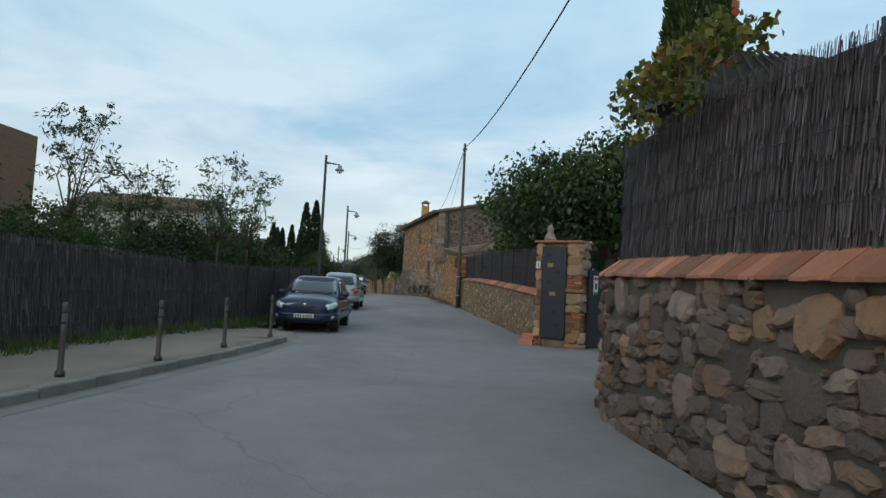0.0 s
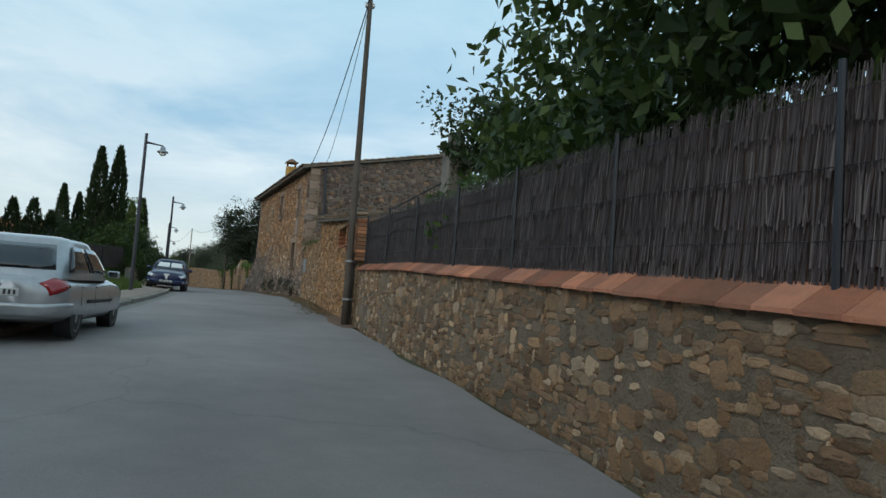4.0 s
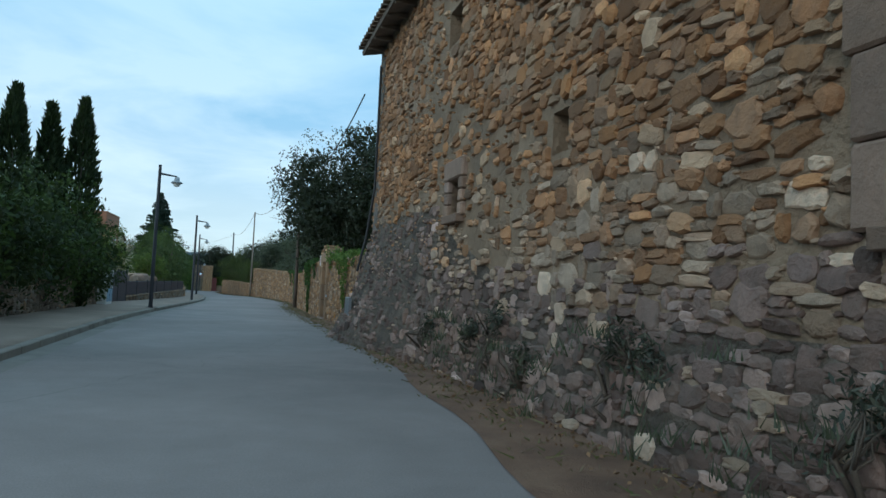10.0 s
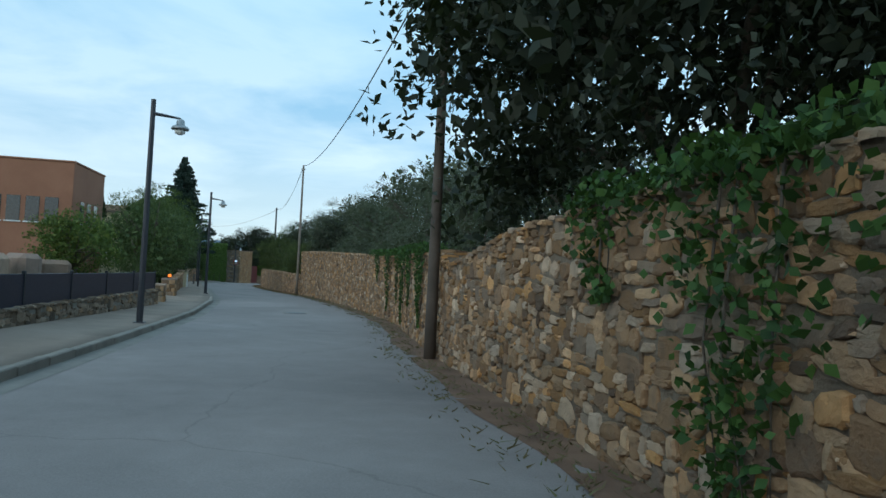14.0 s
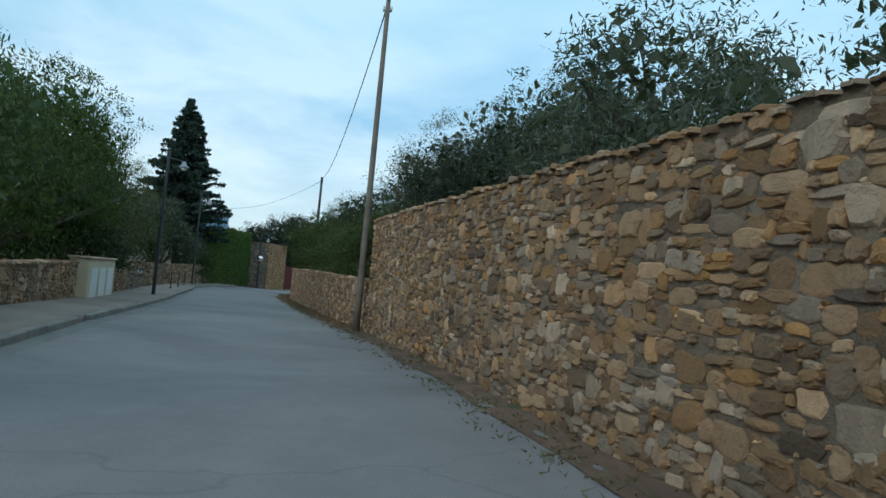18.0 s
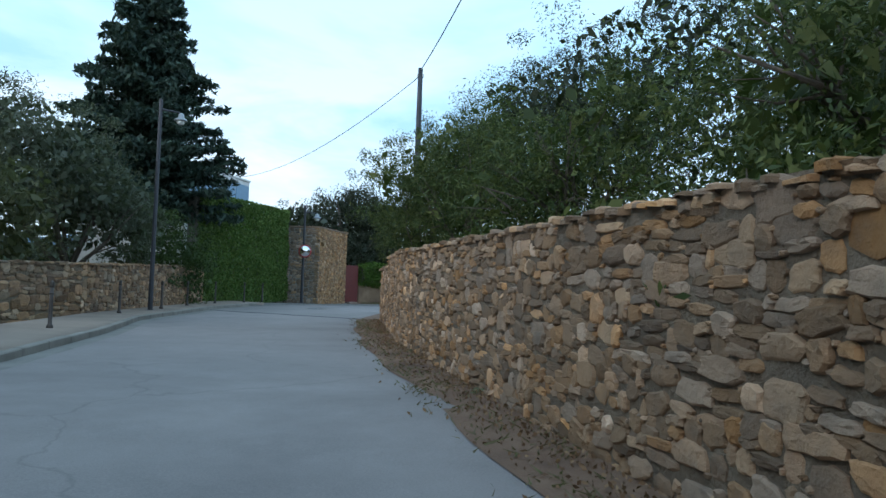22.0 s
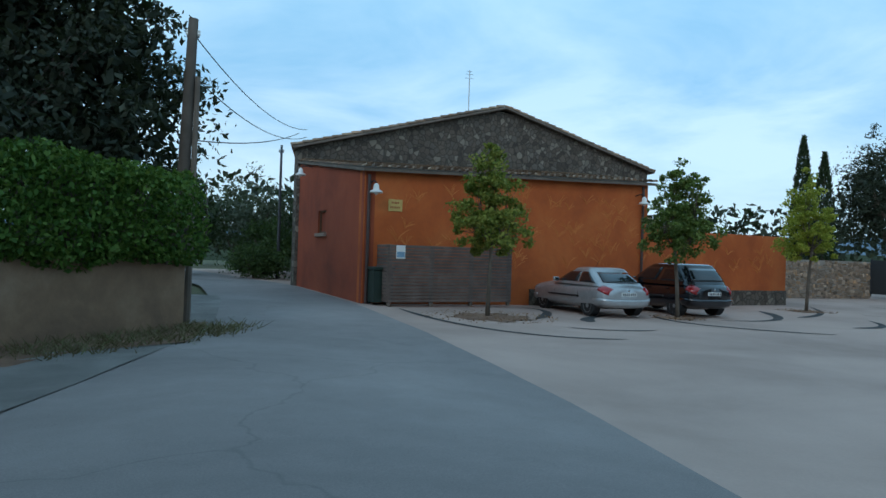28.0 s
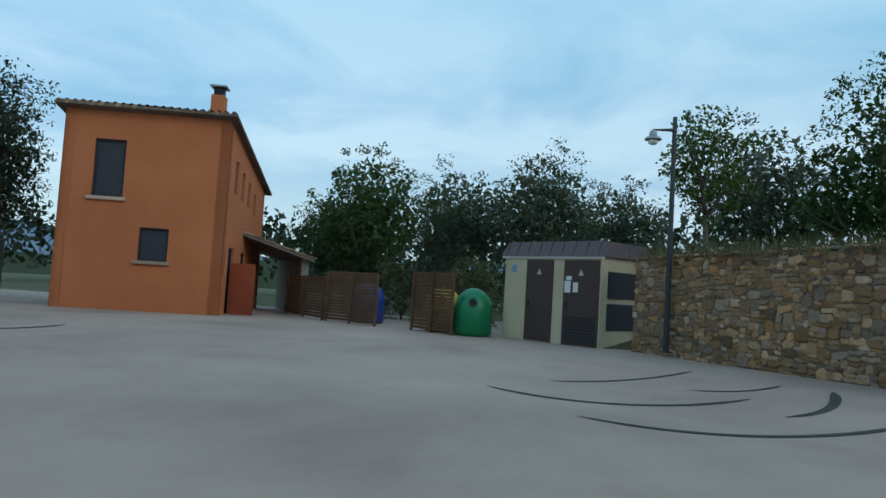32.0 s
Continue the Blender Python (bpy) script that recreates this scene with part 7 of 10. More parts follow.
bush("dark shrub over the low wall", -31.0, 134.5, [(0, 0, 1.8, 1.2, 2.2, 1.5), (0.3, 3.0, 1.6, 1.0, 1.6, 1.2)], "leaf_dark", 130, 55, 0.14, 180)
tree("broadleaf_tree", "tall dark tree behind the low wall", -31.3, 135.2, [(0, 0, 4.6, 1.7, 2.2, 3.4), (-1.0, 2.6, 4.0, 1.6, 1.8, 2.8), (0.4, -2.4, 4.4, 1.6, 2.0, 3.2)], "leaf_mid", 340, 55, 0.18, 0.16, 2.6, 0.4, 186)
tree("tamarisk", "feathery tamarisk shrub with pale tips", -32.4, 140.6, [(0, 0, 4.0, 2.0, 2.4, 2.6), (-1.0, 3.4, 3.8, 1.9, 2.2, 2.4), (0.9, -2.8, 3.1, 1.5, 1.8, 1.9)], "leaf_feather", 300, 120, 0.14, 0.1, 7.0, 0.34, 181, droop=-0.3, trunk_top=0.5)
bush("dark undergrowth below the tamarisk", -33.4, 142.0, [(0, 0, 0.9, 0.9, 3.4, 0.8)], "leaf_dark", 70, 60, 0.14, 182)
tree("tamarisk", "feathery brown-green tamarisk by the drive", -39.4, 154.5, [(0, 0, 3.4, 2.0, 2.2, 2.2), (0.9, 1.8, 2.8, 1.6, 1.6, 1.8), (-1.2, -2.0, 4.8, 2.2, 2.2, 3.0), (0.9, -1.6, 3.2, 1.6, 1.7, 2.2)], "leaf_feather", 330, 80, 0.14, 0.15, 6.0, 0.34, 183, core=18.0)
tree("olive_tree", "grey-green olive above the corner wall", -39.6, 160.2, [(0, 0, 4.0, 2.2, 2.6, 2.6), (0.8, 2.0, 3.0, 1.4, 1.6, 2.0), (-0.8, -1.4, 5.0, 1.8, 1.9, 2.0)], "leaf_olive", 290, 60, 0.15, 0.15, 3.8, 0.34, 184, core=18.0)
bush("dense dark shrub hanging over the corner wall", -39.4, 165.4, [(0, 0, 2.2, 1.3, 2.3, 2.0), (0.5, 1.6, 1.6, 1.0, 1.3, 1.5)], "leaf_mid", 200, 70, 0.13, 185)
conifer(-42.1, 168.2, 15.6, 5.2, 190)
cypress(-44.5, 152.5, 9.0, 0.8, 191, 4200, label="dark columnar tree behind the roofs")
# beyond the bend
tree("evergreen_oak", "huge dark evergreen oak behind the tower", -40.3, 192.9, [(0, 0, 5.6, 3.4, 3.6, 3.4), (2.2, 1.8, 5.0, 2.4, 2.4, 3.0), (-2.5, -2.0, 5.4, 2.6, 2.6, 2.8), (1.4, 0.2, 7.6, 2.0, 2.0, 1.6), (3.6, 0.6, 4.4, 2.0, 2.2, 2.6), (0.5, -2.6, 3.6, 3.0, 1.6, 1.8), (-3.0, -1.0, 3.4, 2.4, 2.0, 2.0), (3.3, 0.8, 6.3, 1.7, 2.0, 2.4)], "leaf_oak", 760, 62, 0.20, 0.3, 2.2, 0.5, 200, core=8.0)
tree("olive_tree", "grey-green tree behind the tower roof", -44.5, 185.0, [(0, 0, 5.0, 2.6, 2.8, 1.6)], "leaf_olive", 120, 50, 0.18, 0.2, 3.4, 0.4, 201)
hedge_row("clipped_hedge", "bright green clipped hedge on a low wall", [(-37.55, 188.15), (-34.95, 191.3)], 1.15, 0.85, 2.5, "leaf_hedge", 16000, 0.10, 202, 0.34)
for k, (x, y, h, r, leaf) in enumerate(((-38.5, 216, 6.4, 2.8, "leaf_dark"), (-35.2, 221, 6.2, 2.8, "leaf_olive"), (-41.5, 209, 6.4, 2.6, "leaf_dark"), (-34.2, 212.5, 1.8, 1.4, "leaf_mid"), (-39.5, 203, 4.6, 2.2, "leaf_dark"), (-31.5, 224, 6.0, 2.8, "leaf_dark"), (-33.6, 217.5, 3.4, 1.8, "leaf_mid"))):
    tree("thicket_tree", "dark thicket closing the far end of the lane", x, y, [(0, 0, h * 0.55, r, r, h * 0.46), (r * 0.5, -r * 0.3, h * 0.45, r * 0.7, r * 0.7, h * 0.34)], leaf, 110, 50, 0.2, 0.12, 2.4, 0.4, 210 + k, group="thicket at the end of the lane")
for x, y, h, leaf, k, lab in ((-27.9, 194.7, 4.75, "leaf_lime2", 0, "young yellow-green plane tree in the paved yard"), (-21.6, 195.75, 5.2, "leaf_plane", 1, "young green plane tree between parked cars"), (-14.1, 199.0, 5.6, "leaf_yellow", 2, "young lime-yellow plane tree in the yard")):
    M["leaf_lime2"] = M.get("leaf_lime2") or leaf_mat("yellow-green foliage", ((0.0, (0.09, 0.13, 0.02)), (0.6, (0.21, 0.24, 0.04)), (1.0, (0.36, 0.34, 0.07))), 0.4)
    M["leaf_yellow"] = M.get("leaf_yellow") or leaf_mat("lime-yellow foliage", ((0.0, (0.20, 0.25, 0.03)), (0.6, (0.38, 0.42, 0.05)), (1.0, (0.52, 0.50, 0.09))), 0.5)
    M["leaf_plane"] = M.get("leaf_plane") or leaf_mat("plane tree foliage", ((0.0, (0.05, 0.085, 0.018)), (0.6, (0.11, 0.16, 0.035)), (1.0, (0.20, 0.25, 0.06))), 0.35)
    tree("young_tree", lab, x, y, [(0, 0, h * 0.52, 1.12, 1.12, h * 0.18), (0, 0, h * 0.70, 0.85, 0.85, h * 0.2), (0.02, 0, h * 0.9, 0.36, 0.36, h * 0.12)], leaf, 150, 66, 0.12, 0.055, 1.6, 0.16, 220 + k, limbs=16, inner=0.2, core=0, trunk_top=h * 0.42, group="young trees in the yard")
tree("evergreen_oak", "dark evergreen oak between the yard buildings", 2.0, 209.6, [(0, 0, 6.4, 3.4, 3.4, 3.8), (2.0, -0.5, 5.4, 2.2, 2.2, 3.0), (-2.4, 0.5, 5.4, 2.2, 2.2, 2.8)], "leaf_oak", 420, 60, 0.19, 0.3, 2.2, 0.5, 230, core=8.0)
cypress(4.6, 220.3, 11.1, 0.72, 231, 5200)
cypress(5.0, 218.7, 9.7, 0.66, 232, 4800)
for k, (x, y, h, r, leaf) in enumerate(((11.0, 195.2, 8.7, 3.1, "leaf_mid"), (15.5, 191.0, 9.0, 3.2, "leaf_olive"), (10.8, 187.0, 9.2, 2.8, "leaf_olive"), (20, 199, 7.0, 3.0, "leaf_dark"), (14, 183, 8.0, 2.8, "leaf_olive"), (7.5, 178.0, 9.8, 2.8, "leaf_olive"), (1.6, 176.2, 10.2, 2.5, "leaf_mid"), (5.0, 172.5, 9.0, 2.8, "leaf_mid"))):
    tree("broadleaf_tree", "rounded dark tree behind the yard", x, y, [(0, 0, h * 0.6, r, r, h * 0.36), (r * 0.5, r * 0.4, h * 0.5, r * 0.7, r * 0.7, h * 0.3), (-r * 0.5, -r * 0.3, h * 0.5, r * 0.7, r * 0.7, h * 0.3)], leaf, 170, 50, 0.2, 0.2, 2.4, 0.42, 240 + k, group="trees behind the yard")
tree("garden_tree", "open light green tree above the yard wall", -2.2, 183.2, [(0, 0, 3.0, 1.2, 1.2, 1.5), (-0.4, 0.3, 4.2, 0.7, 0.7, 0.7)], "leaf_light2", 80, 45, 0.15, 0.08, 2.0, 0.28, 250, z0=1.6)
tree("garden_tree", "leafy green tree above the yard wall", -8.2, 177.6, [(0, 0, 3.2, 2.0, 2.0, 1.7), (1.5, 0.5, 3.0, 1.5, 1.5, 1.3)], "leaf_mid", 150, 55, 0.16, 0.13, 2.0, 0.36, 251, z0=1.6)
tree("olive_tree", "dusky olive above the yard wall", -5.2, 178.2, [(0, 0, 2.6, 1.5, 1.5, 1.6)], "leaf_olive", 90, 55, 0.15, 0.12, 3.8, 0.34, 252, z0=1.7)
tufts("dry_grass", "dry grass along the crown of the yard wall", [(-2.8 - 0.12 * k * 0.9, 184.6 - 0.12 * k * 0.49 + 0.1, 2.0) for k in range(62)], "leaf_dry", 0.45, 26, 0.012, 253, 0.3)

# creepers
ivy_on("ivy", "green creeper hanging over the garden wall", LD, 0.3, 6.5, topD, [(0.8, 0.2, 0.35), (2.25, 0.42, 1.5), (3.4, 0.35, 0.5), (5.4, 0.3, 0.4)], 640, 1, "leaf_ivy_wall", size=0.075, seed=1)
ivy_on("ivy", "dark green ivy falling down the garden wall", LD, LD.s_of_y(83.5), LD.s_of_y(89), topD, [(LD.s_of_y(86.6), 0.6, 2.1), (LD.s_of_y(84.0), 0.25, 0.7), (LD.s_of_y(88.4), 0.4, 0.9)], 620, 1, size=0.085, seed=2, crown=0.5)
ivy_on("ivy", "green creeper trailing in strands down the tall wall", LE, LE.s_of_y(96.5), LE.s_of_y(108.8), topE, [(LE.s_of_y(107.2), 0.22, 1.0), (LE.s_of_y(105.4), 0.25, 1.9), (LE.s_of_y(103.4), 0.22, 1.5), (LE.s_of_y(101.8), 0.3, 2.0), (LE.s_of_y(100.0), 0.3, 1.4), (LE.s_of_y(97.8), 0.4, 1.7)], 900, 1, size=0.065, seed=3, crown=0.5)
ivy_on("ivy", "yellowing vine over the corner wall and screen", LINE0, LINE0.s_of_y(5.9), LINE0.s_of_y(8.2), lambda s: 3.78, [(LINE0.s_of_y(6.5), 0.6, 0.6), (LINE0.s_of_y(7.5), 0.55, 0.65)], 420, 1, "leaf_autumn", 0.10, 0.16, 4, 0.7)
ivy_on("weeds", "grey dry weeds on the crown of the linking wall", Line(PC), 1.5, 8.0, topC, [(6.8, 0.3, 0.3)], 130, 1, "leaf_dry", 0.10, 0.1, 5, 0.8)
# weeds at wall feet and on the bank
rw = random.Random(77)
tufts("grass_bank", "tall green grass on the bank beside the pavement", [(x, y, gz(x, y) - 0.10 + 1.25 * min(1, max(0, (kerb_x(y) - x - 1.6) / 4.0)) * min(1, max(0, (y - 30) / 3)) * min(1, (56 - y) / 2)) for x, y in ((kerb_x(y) - 1.5 - rw.random() ** 1.4 * 8, y) for y in (rw.uniform(30.5, 55) for _ in range(3600)))], "leaf_grass", 0.42, 12, 0.011, 300, 0.16)
tufts("verge_grass", "grass and weeds at the foot of the brushwood fence", [(float(np.interp(y, [3, 11, 14, 17.3, 19.5, 30], [-6.75, -6.45, -6.15, -5.45, -4.95, -5.4])) + rw.uniform(0.0, 0.45), y, gz(-5, y) + 0.09) for y in (rw.uniform(3, 30) for _ in range(420))], "leaf_grass", 0.3, 14, 0.010, 301, 0.1)
tufts("wall_weeds", "dusty weeds growing at the foot of the farmhouse", [(LHOUSE.at(s)[0][0] + HN[0] * rw.uniform(0.15, 0.45), LHOUSE.at(s)[0][1] + HN[1] * rw.uniform(0.15, 0.45), gz(*LHOUSE.at(s)[0]) + rw.uniform(0.0, 0.9)) for s in (rw.uniform(0.5, 11) for _ in range(70))], "leaf_olive", 0.14, 14, 0.008, 302, 0.08)
tufts("leaf_litter", "dry leaves and stalks along the wall foot", [(wall_x(y) - rw.uniform(0.05, 0.9), y, gz(wall_x(y), y) + 0.02) for y in (rw.uniform(40, 163) for _ in range(1500))], "leaf_dry", 0.045, 5, 0.010, 303, 0.12, 1.6)
tufts("yard_weeds", "dry grass and litter at the foot of the hedge wall", [(-37.3 + 0.62 * (y - 188) + rw.uniform(0.2, 1.5), y + rw.uniform(-0.8, 0.4), gz(-35, y)) for y in (rw.uniform(187.5, 191.4) for _ in range(170))], "leaf_dry", 0.16, 9, 0.012, 305, 0.14, 0.8)
tufts("lawn", "short green lawn beyond the gravel", [(x, y, gz(x, y) + 0.03) for x, y in ((rw.uniform(8, 28), rw.uniform(26.5, 37)) for _ in range(3000))], "leaf_grass", 0.12, 12, 0.012, 304, 0.22)


# ---------------------------------------------------------------- cars
M["car_navy"] = paint("dark blue car paint", (0.007, 0.018, 0.062), 0.30, 0.0, 0.3)
M["car_blue"] = paint("deep blue car paint", (0.005, 0.013, 0.062), 0.30, 0.0, 0.3)
M["car_silver"] = paint("silver car paint", (0.42, 0.43, 0.44), 0.32, 0.5, 0.8)
M["car_black"] = paint("black car paint", (0.008, 0.008, 0.012), 0.2, 0.2, 0.9)
M["car_glass"] = paint("tinted car glass", (0.012, 0.015, 0.018), 0.05, 0.0, 0.3, 0.7)
M["trim"] = paint("dark plastic trim", (0.02, 0.02, 0.022), 0.6)
M["headlamp"] = paint("clear headlamp", (0.55, 0.58, 0.60), 0.12, 0.3, 0.6)
M["tail"] = paint("red tail lamp", (0.30, 0.008, 0.010), 0.15, 0.0, 0.6)
M["bars"] = paint("dark print", (0.03, 0.03, 0.035), 0.6)


def car(label, x, y, rz, mat, L=4.2, W=1.72, H=1.45, hood=0.95, belt=0.92, bonnet=1.05, screen=1.75, roof=(2.25, 3.55), tail=4.05, deck=None, doors=2, tilt=0.0, papers=False, grille="wide", group="parked cars"):
    """A car whose nose points along +y of its own frame, centred on its plan; lengths are from the nose."""
    ob = thing("car", label, "car", x, y, gz(x, y), rz, group)
    ob.matrix_world = pose(x, y, gz(x, y) + (0.01 if tilt == 0 else 0.05), 0, tilt, rz)
    Y = lambda d: L / 2 - d
    hw = W / 2
    deck = deck or belt + 0.02
    NS = 3.9
    dd = np.linspace(-0.4, L + 0.4, 240)
    kern = np.ones(9) / 9

    def soft_line(xs, zs):
        zz = np.convolve(np.pad(np.interp(dd, xs, zs), 4, mode="edge"), kern, "valid")
        return lambda d: float(np.interp(d, dd, zz))

    top = soft_line([0, 0.05, 0.22, 0.6, bonnet, screen, L - 0.7, L - 0.22, L - 0.05, L], [hood - 0.24, hood - 0.15, hood - 0.085, hood - 0.03, hood + 0.015, belt, deck, deck - 0.02, deck - 0.10, deck - 0.20])
    bot = soft_line([0, 0.4, 1.0, L - 1.0, L - 0.35, L], [0.25, 0.20, 0.17, 0.18, 0.22, 0.29])

    def half(d):
        w = hw
        for e, reach in ((d, 0.62), (L - d, 0.45)):
            if e < reach:
                w *= (1 - (1 - max(e, 0) / reach) ** 3.6) ** (1 / 3.6)
        return w

    def surf(d, u, s, out=0.0):
        """A point of the body's skin: d from the nose, u from sill (-1) to shoulder (1), s the side."""
        xf = max(0.0, 1 - abs(u) ** NS) ** (1 / NS)
        b, t = bot(d), top(d)
        z = (b + t) / 2 + (t - b) / 2 * u + 0.03 * max(0, u) ** 8 * (1 - xf * xf)
        p = Vector((s * half(d) * xf * (1 - 0.06 * max(0, u) ** 2), Y(d), z))
        if out:
            e = 0.01
            q = surf(d + e, u, s) - surf(d - e, u, s)
            r = surf(d, min(u + 0.02, 0.99), s) - surf(d, u - 0.02, s)
            n = q.cross(r)
            n = n.normalized() if n.length > 1e-9 else Vector((s, 0, 0))
            if n.x * s < 0:
                n = -n
            p = p + n * out
        return p

    def sheet(rows, thick=0.012):
        """A closed plate from a grid of points and the same grid set in."""
        m, k = len(rows), len(rows[0])
        v = [tuple(p) for r in rows for p in r]
        inner = [tuple(p + (Vector((0, p.y * 0.6, 0.6)) - p).normalized() * thick) for r in rows for p in r]
        o = m * k
        f = []
        for i in range(m - 1):
            for j in range(k - 1):
                a = i * k + j
                f += [(a, a + 1, a + k + 1, a + k), (o + a, o + a + k, o + a + k + 1, o + a + 1)]
        rim = [i * k for i in range(m)] + [(m - 1) * k + j for j in range(1, k)] + [i * k + k - 1 for i in range(m - 2, -1, -1)] + [j for j in range(k - 2, 0, -1)]
        f += [(rim[i], rim[(i + 1) % len(rim)], o + rim[(i + 1) % len(rim)], o + rim[i]) for i in range(len(rim))]
        return Geo().add(v + inner, f)

    def on_body(name, s, d0, d1, lo, hi, material, label="", out=0.006, n=7, parent=None):
        rows = []
        for i in range(n):
            t = i / (n - 1)
            d = d0 + (d1 - d0) * t
            a, b = lo(t), hi(t)
            rows.append([surf(d, a + (b - a) * j / 3, s, out) for j in range(4)])
        return part(name, sheet(rows), M[material], parent or ob, label, True)

    # body shell: rings from nose to tail
    ds = [0.75 * (1 - math.cos(math.pi / 2 * k / 9)) for k in range(1, 10)]
    ds = [0.002] + ds + [0.75 + (L - 1.30) * k / 14 for k in range(1, 14)] + [L - 0.55 * (1 - math.cos(math.pi / 2 * k / 8)) for k in range(8, 0, -1)] + [L - 0.002]
    g, n = Geo(), 28
    for d in ds:
        for k in range(n):
            a = math.pi * 2 * (k + 0.5) / n
            u = math.copysign(abs(math.sin(a)) ** (2 / NS), math.sin(a))
            g.v.append(tuple(surf(d, u, 1 if math.cos(a) > 0 else -1)))
    for i in range(len(ds) - 1):
        g.f += [(i * n + k, i * n + (k + 1) % n, (i + 1) * n + (k + 1) % n, (i + 1) * n + k) for k in range(n)]
    g.f += [tuple(range(n)), tuple(range((len(ds) - 1) * n, len(ds) * n))[::-1]]
    part("body", g, M[mat], ob, "", True)

    # cabin: rounded plan, leaning in towards the roof
    NC = 5.0
    ya, yb, yc, yd = Y(bonnet + 0.02), Y(tail), Y(roof[0]), Y(roof[1])
    z0, z1 = belt - 0.06, H - 0.085

    def ring(v):
        bend = 0.05 * math.sin(math.pi * v)
        f, r = ya + (yc - ya) * v + bend, yb + (yd - yb) * v - bend * 1.2
        return f, r, hw * (0.935 - 0.20 * v ** 1.35), z0 + (z1 - z0) * v

    def shell(v, tx, ty, out=0.0):
        """tx or ty in -1..1 is the place across or along; the other is the side taken."""
        f, r, w, z = ring(v)
        m, h = (f + r) / 2, (f - r) / 2
        if abs(ty) == 1:
            p = Vector((w * tx, m + ty * h * (1 - abs(tx) ** NC) ** (1 / NC), z))
            o = Vector((0.3 * tx, 0.75 * ty, 0.6))
        else:
            p = Vector((w * tx * (1 - abs(ty) ** (NC + 3)) ** (1 / (NC + 3)), m + ty * h, z))
            o = Vector((tx, 0, 0.25))
        return p + o * out

    c, n = Geo(), 40
    levels = [(v, 1.0) for v in (0, 0.2, 0.4, 0.6, 0.8, 1.0)] + [(1.0, s) for s in (0.985, 0.95, 0.88, 0.74, 0.5, 0.2)]
    for v, sc in levels:
        f, r, w, z = ring(v)
        m, h = (f + r) / 2, (f - r) / 2
        if sc < 1:
            z += 0.085 * (1 - sc ** 5) ** 0.6 if sc > 0.6 else 0.085 * (1 - 0.22 * sc * sc * sc)
            z = min(z, H)
        for k in range(n):
            a = 2 * math.pi * (k + 0.5) / n
            c.v.append((w * sc * math.copysign(abs(math.cos(a)) ** (2 / NC), math.cos(a)), m + h * sc * math.copysign(abs(math.sin(a)) ** (2 / NC), math.sin(a)), z))
    for i in range(len(levels) - 1):
        c.f += [(i * n + k, i * n + (k + 1) % n, (i + 1) * n + (k + 1) % n, (i + 1) * n + k) for k in range(n)]
    c.f.append(tuple(range((len(levels) - 1) * n, len(levels) * n)))
    part("cabin", c, M[mat], ob, "", True)

    def glazing(name, rows):
        return part(name, sheet(rows, 0.03), M["car_glass"], ob, "dark glass", True)

    vs = [0.20 + 0.74 * k / 5 for k in range(6)]
    ws = glazing("windscreen", [[shell(v, -0.87 + 1.74 * k / 10, 1, 0.008) for k in range(11)] for v in vs])
    glazing("rear_window", [[shell(v, -0.80 + 1.60 * k / 10, -1, 0.008) for k in range(11)] for v in [0.22 + 0.66 * k / 5 for k in range(6)]])
    for s in (-1, 1):
        mid = 0.02 if doors == 2 else -0.12
        for lo0, lo1, hi0, hi1 in ((0.76, mid + 0.02, 0.80, mid + 0.02), (mid - 0.04, -0.80, mid - 0.04, -0.66)):
            rows = []
            for k in range(6):
                v = 0.20 + 0.68 * k / 5
                a, b = lo0 + (hi0 - lo0) * k / 5, lo1 + (hi1 - lo1) * k / 5
                rows.append([shell(v, s, a + (b - a) * j / 6, 0.008) for j in range(7)])
            glazing("side_window", rows)
        part("wing_mirror", Geo().box(s * (hw + 0.06), Y(bonnet + 0.62), belt + 0.06, 0.20, 0.11, 0.13, 0, 0.045), M[mat], ob, "", True)
        part("mirror_glass", Geo().box(s * (hw + 0.065), Y(bonnet + 0.62) - 0.056, belt + 0.06, 0.14, 0.006, 0.09, 0, 0.002), M["car_glass"], ob)
        seams = [bonnet + 0.42, bonnet + 1.48, bonnet + 2.35] if doors == 2 else [bonnet + 0.42, bonnet + 1.75]
        for d in seams:
            on_body("door_seam", s, d, d + 0.009, lambda t: -0.72, lambda t: 0.88, "trim", "", 0.002, 2)
        for d in seams[1:]:
            part("door_handle", Geo().box(s * hw * 0.965, Y(d - 0.14), belt - 0.17, 0.05, 0.17, 0.028, 0, 0.012), M[mat], ob)
        on_body("side_strip", s, 1.22, L - 1.22, lambda t: -0.12, lambda t: 0.02, "trim", "dark rubbing strip", 0.010, 9)
        lamp = on_body("headlight", s, 0.055, 0.52, lambda t: 0.22 + 0.45 * t ** 1.5, lambda t: 0.74 - 0.04 * t, "headlamp", "clear almond headlamp", 0.006)
        part("lamp_bowl", Geo().lathe(s * hw * 0.66, surf(0.09, 0.45, s).y - 0.02, surf(0.09, 0.45, s).z, ((0.055, 0), (0.055, 0.035), (0.03, 0.045)), 12, "y"), M["chrome"], lamp, "bright reflector")
        on_body("fog_lamp", s, 0.10, 0.17, lambda t: -0.58, lambda t: -0.36, "headlamp", "clear fog lamp", 0.032, 4)
        on_body("tail_light", s, L - 0.05, L - 0.34, lambda t: 0.30 + 0.22 * t, lambda t: 0.88, "tail", "red tail lamp", 0.008)
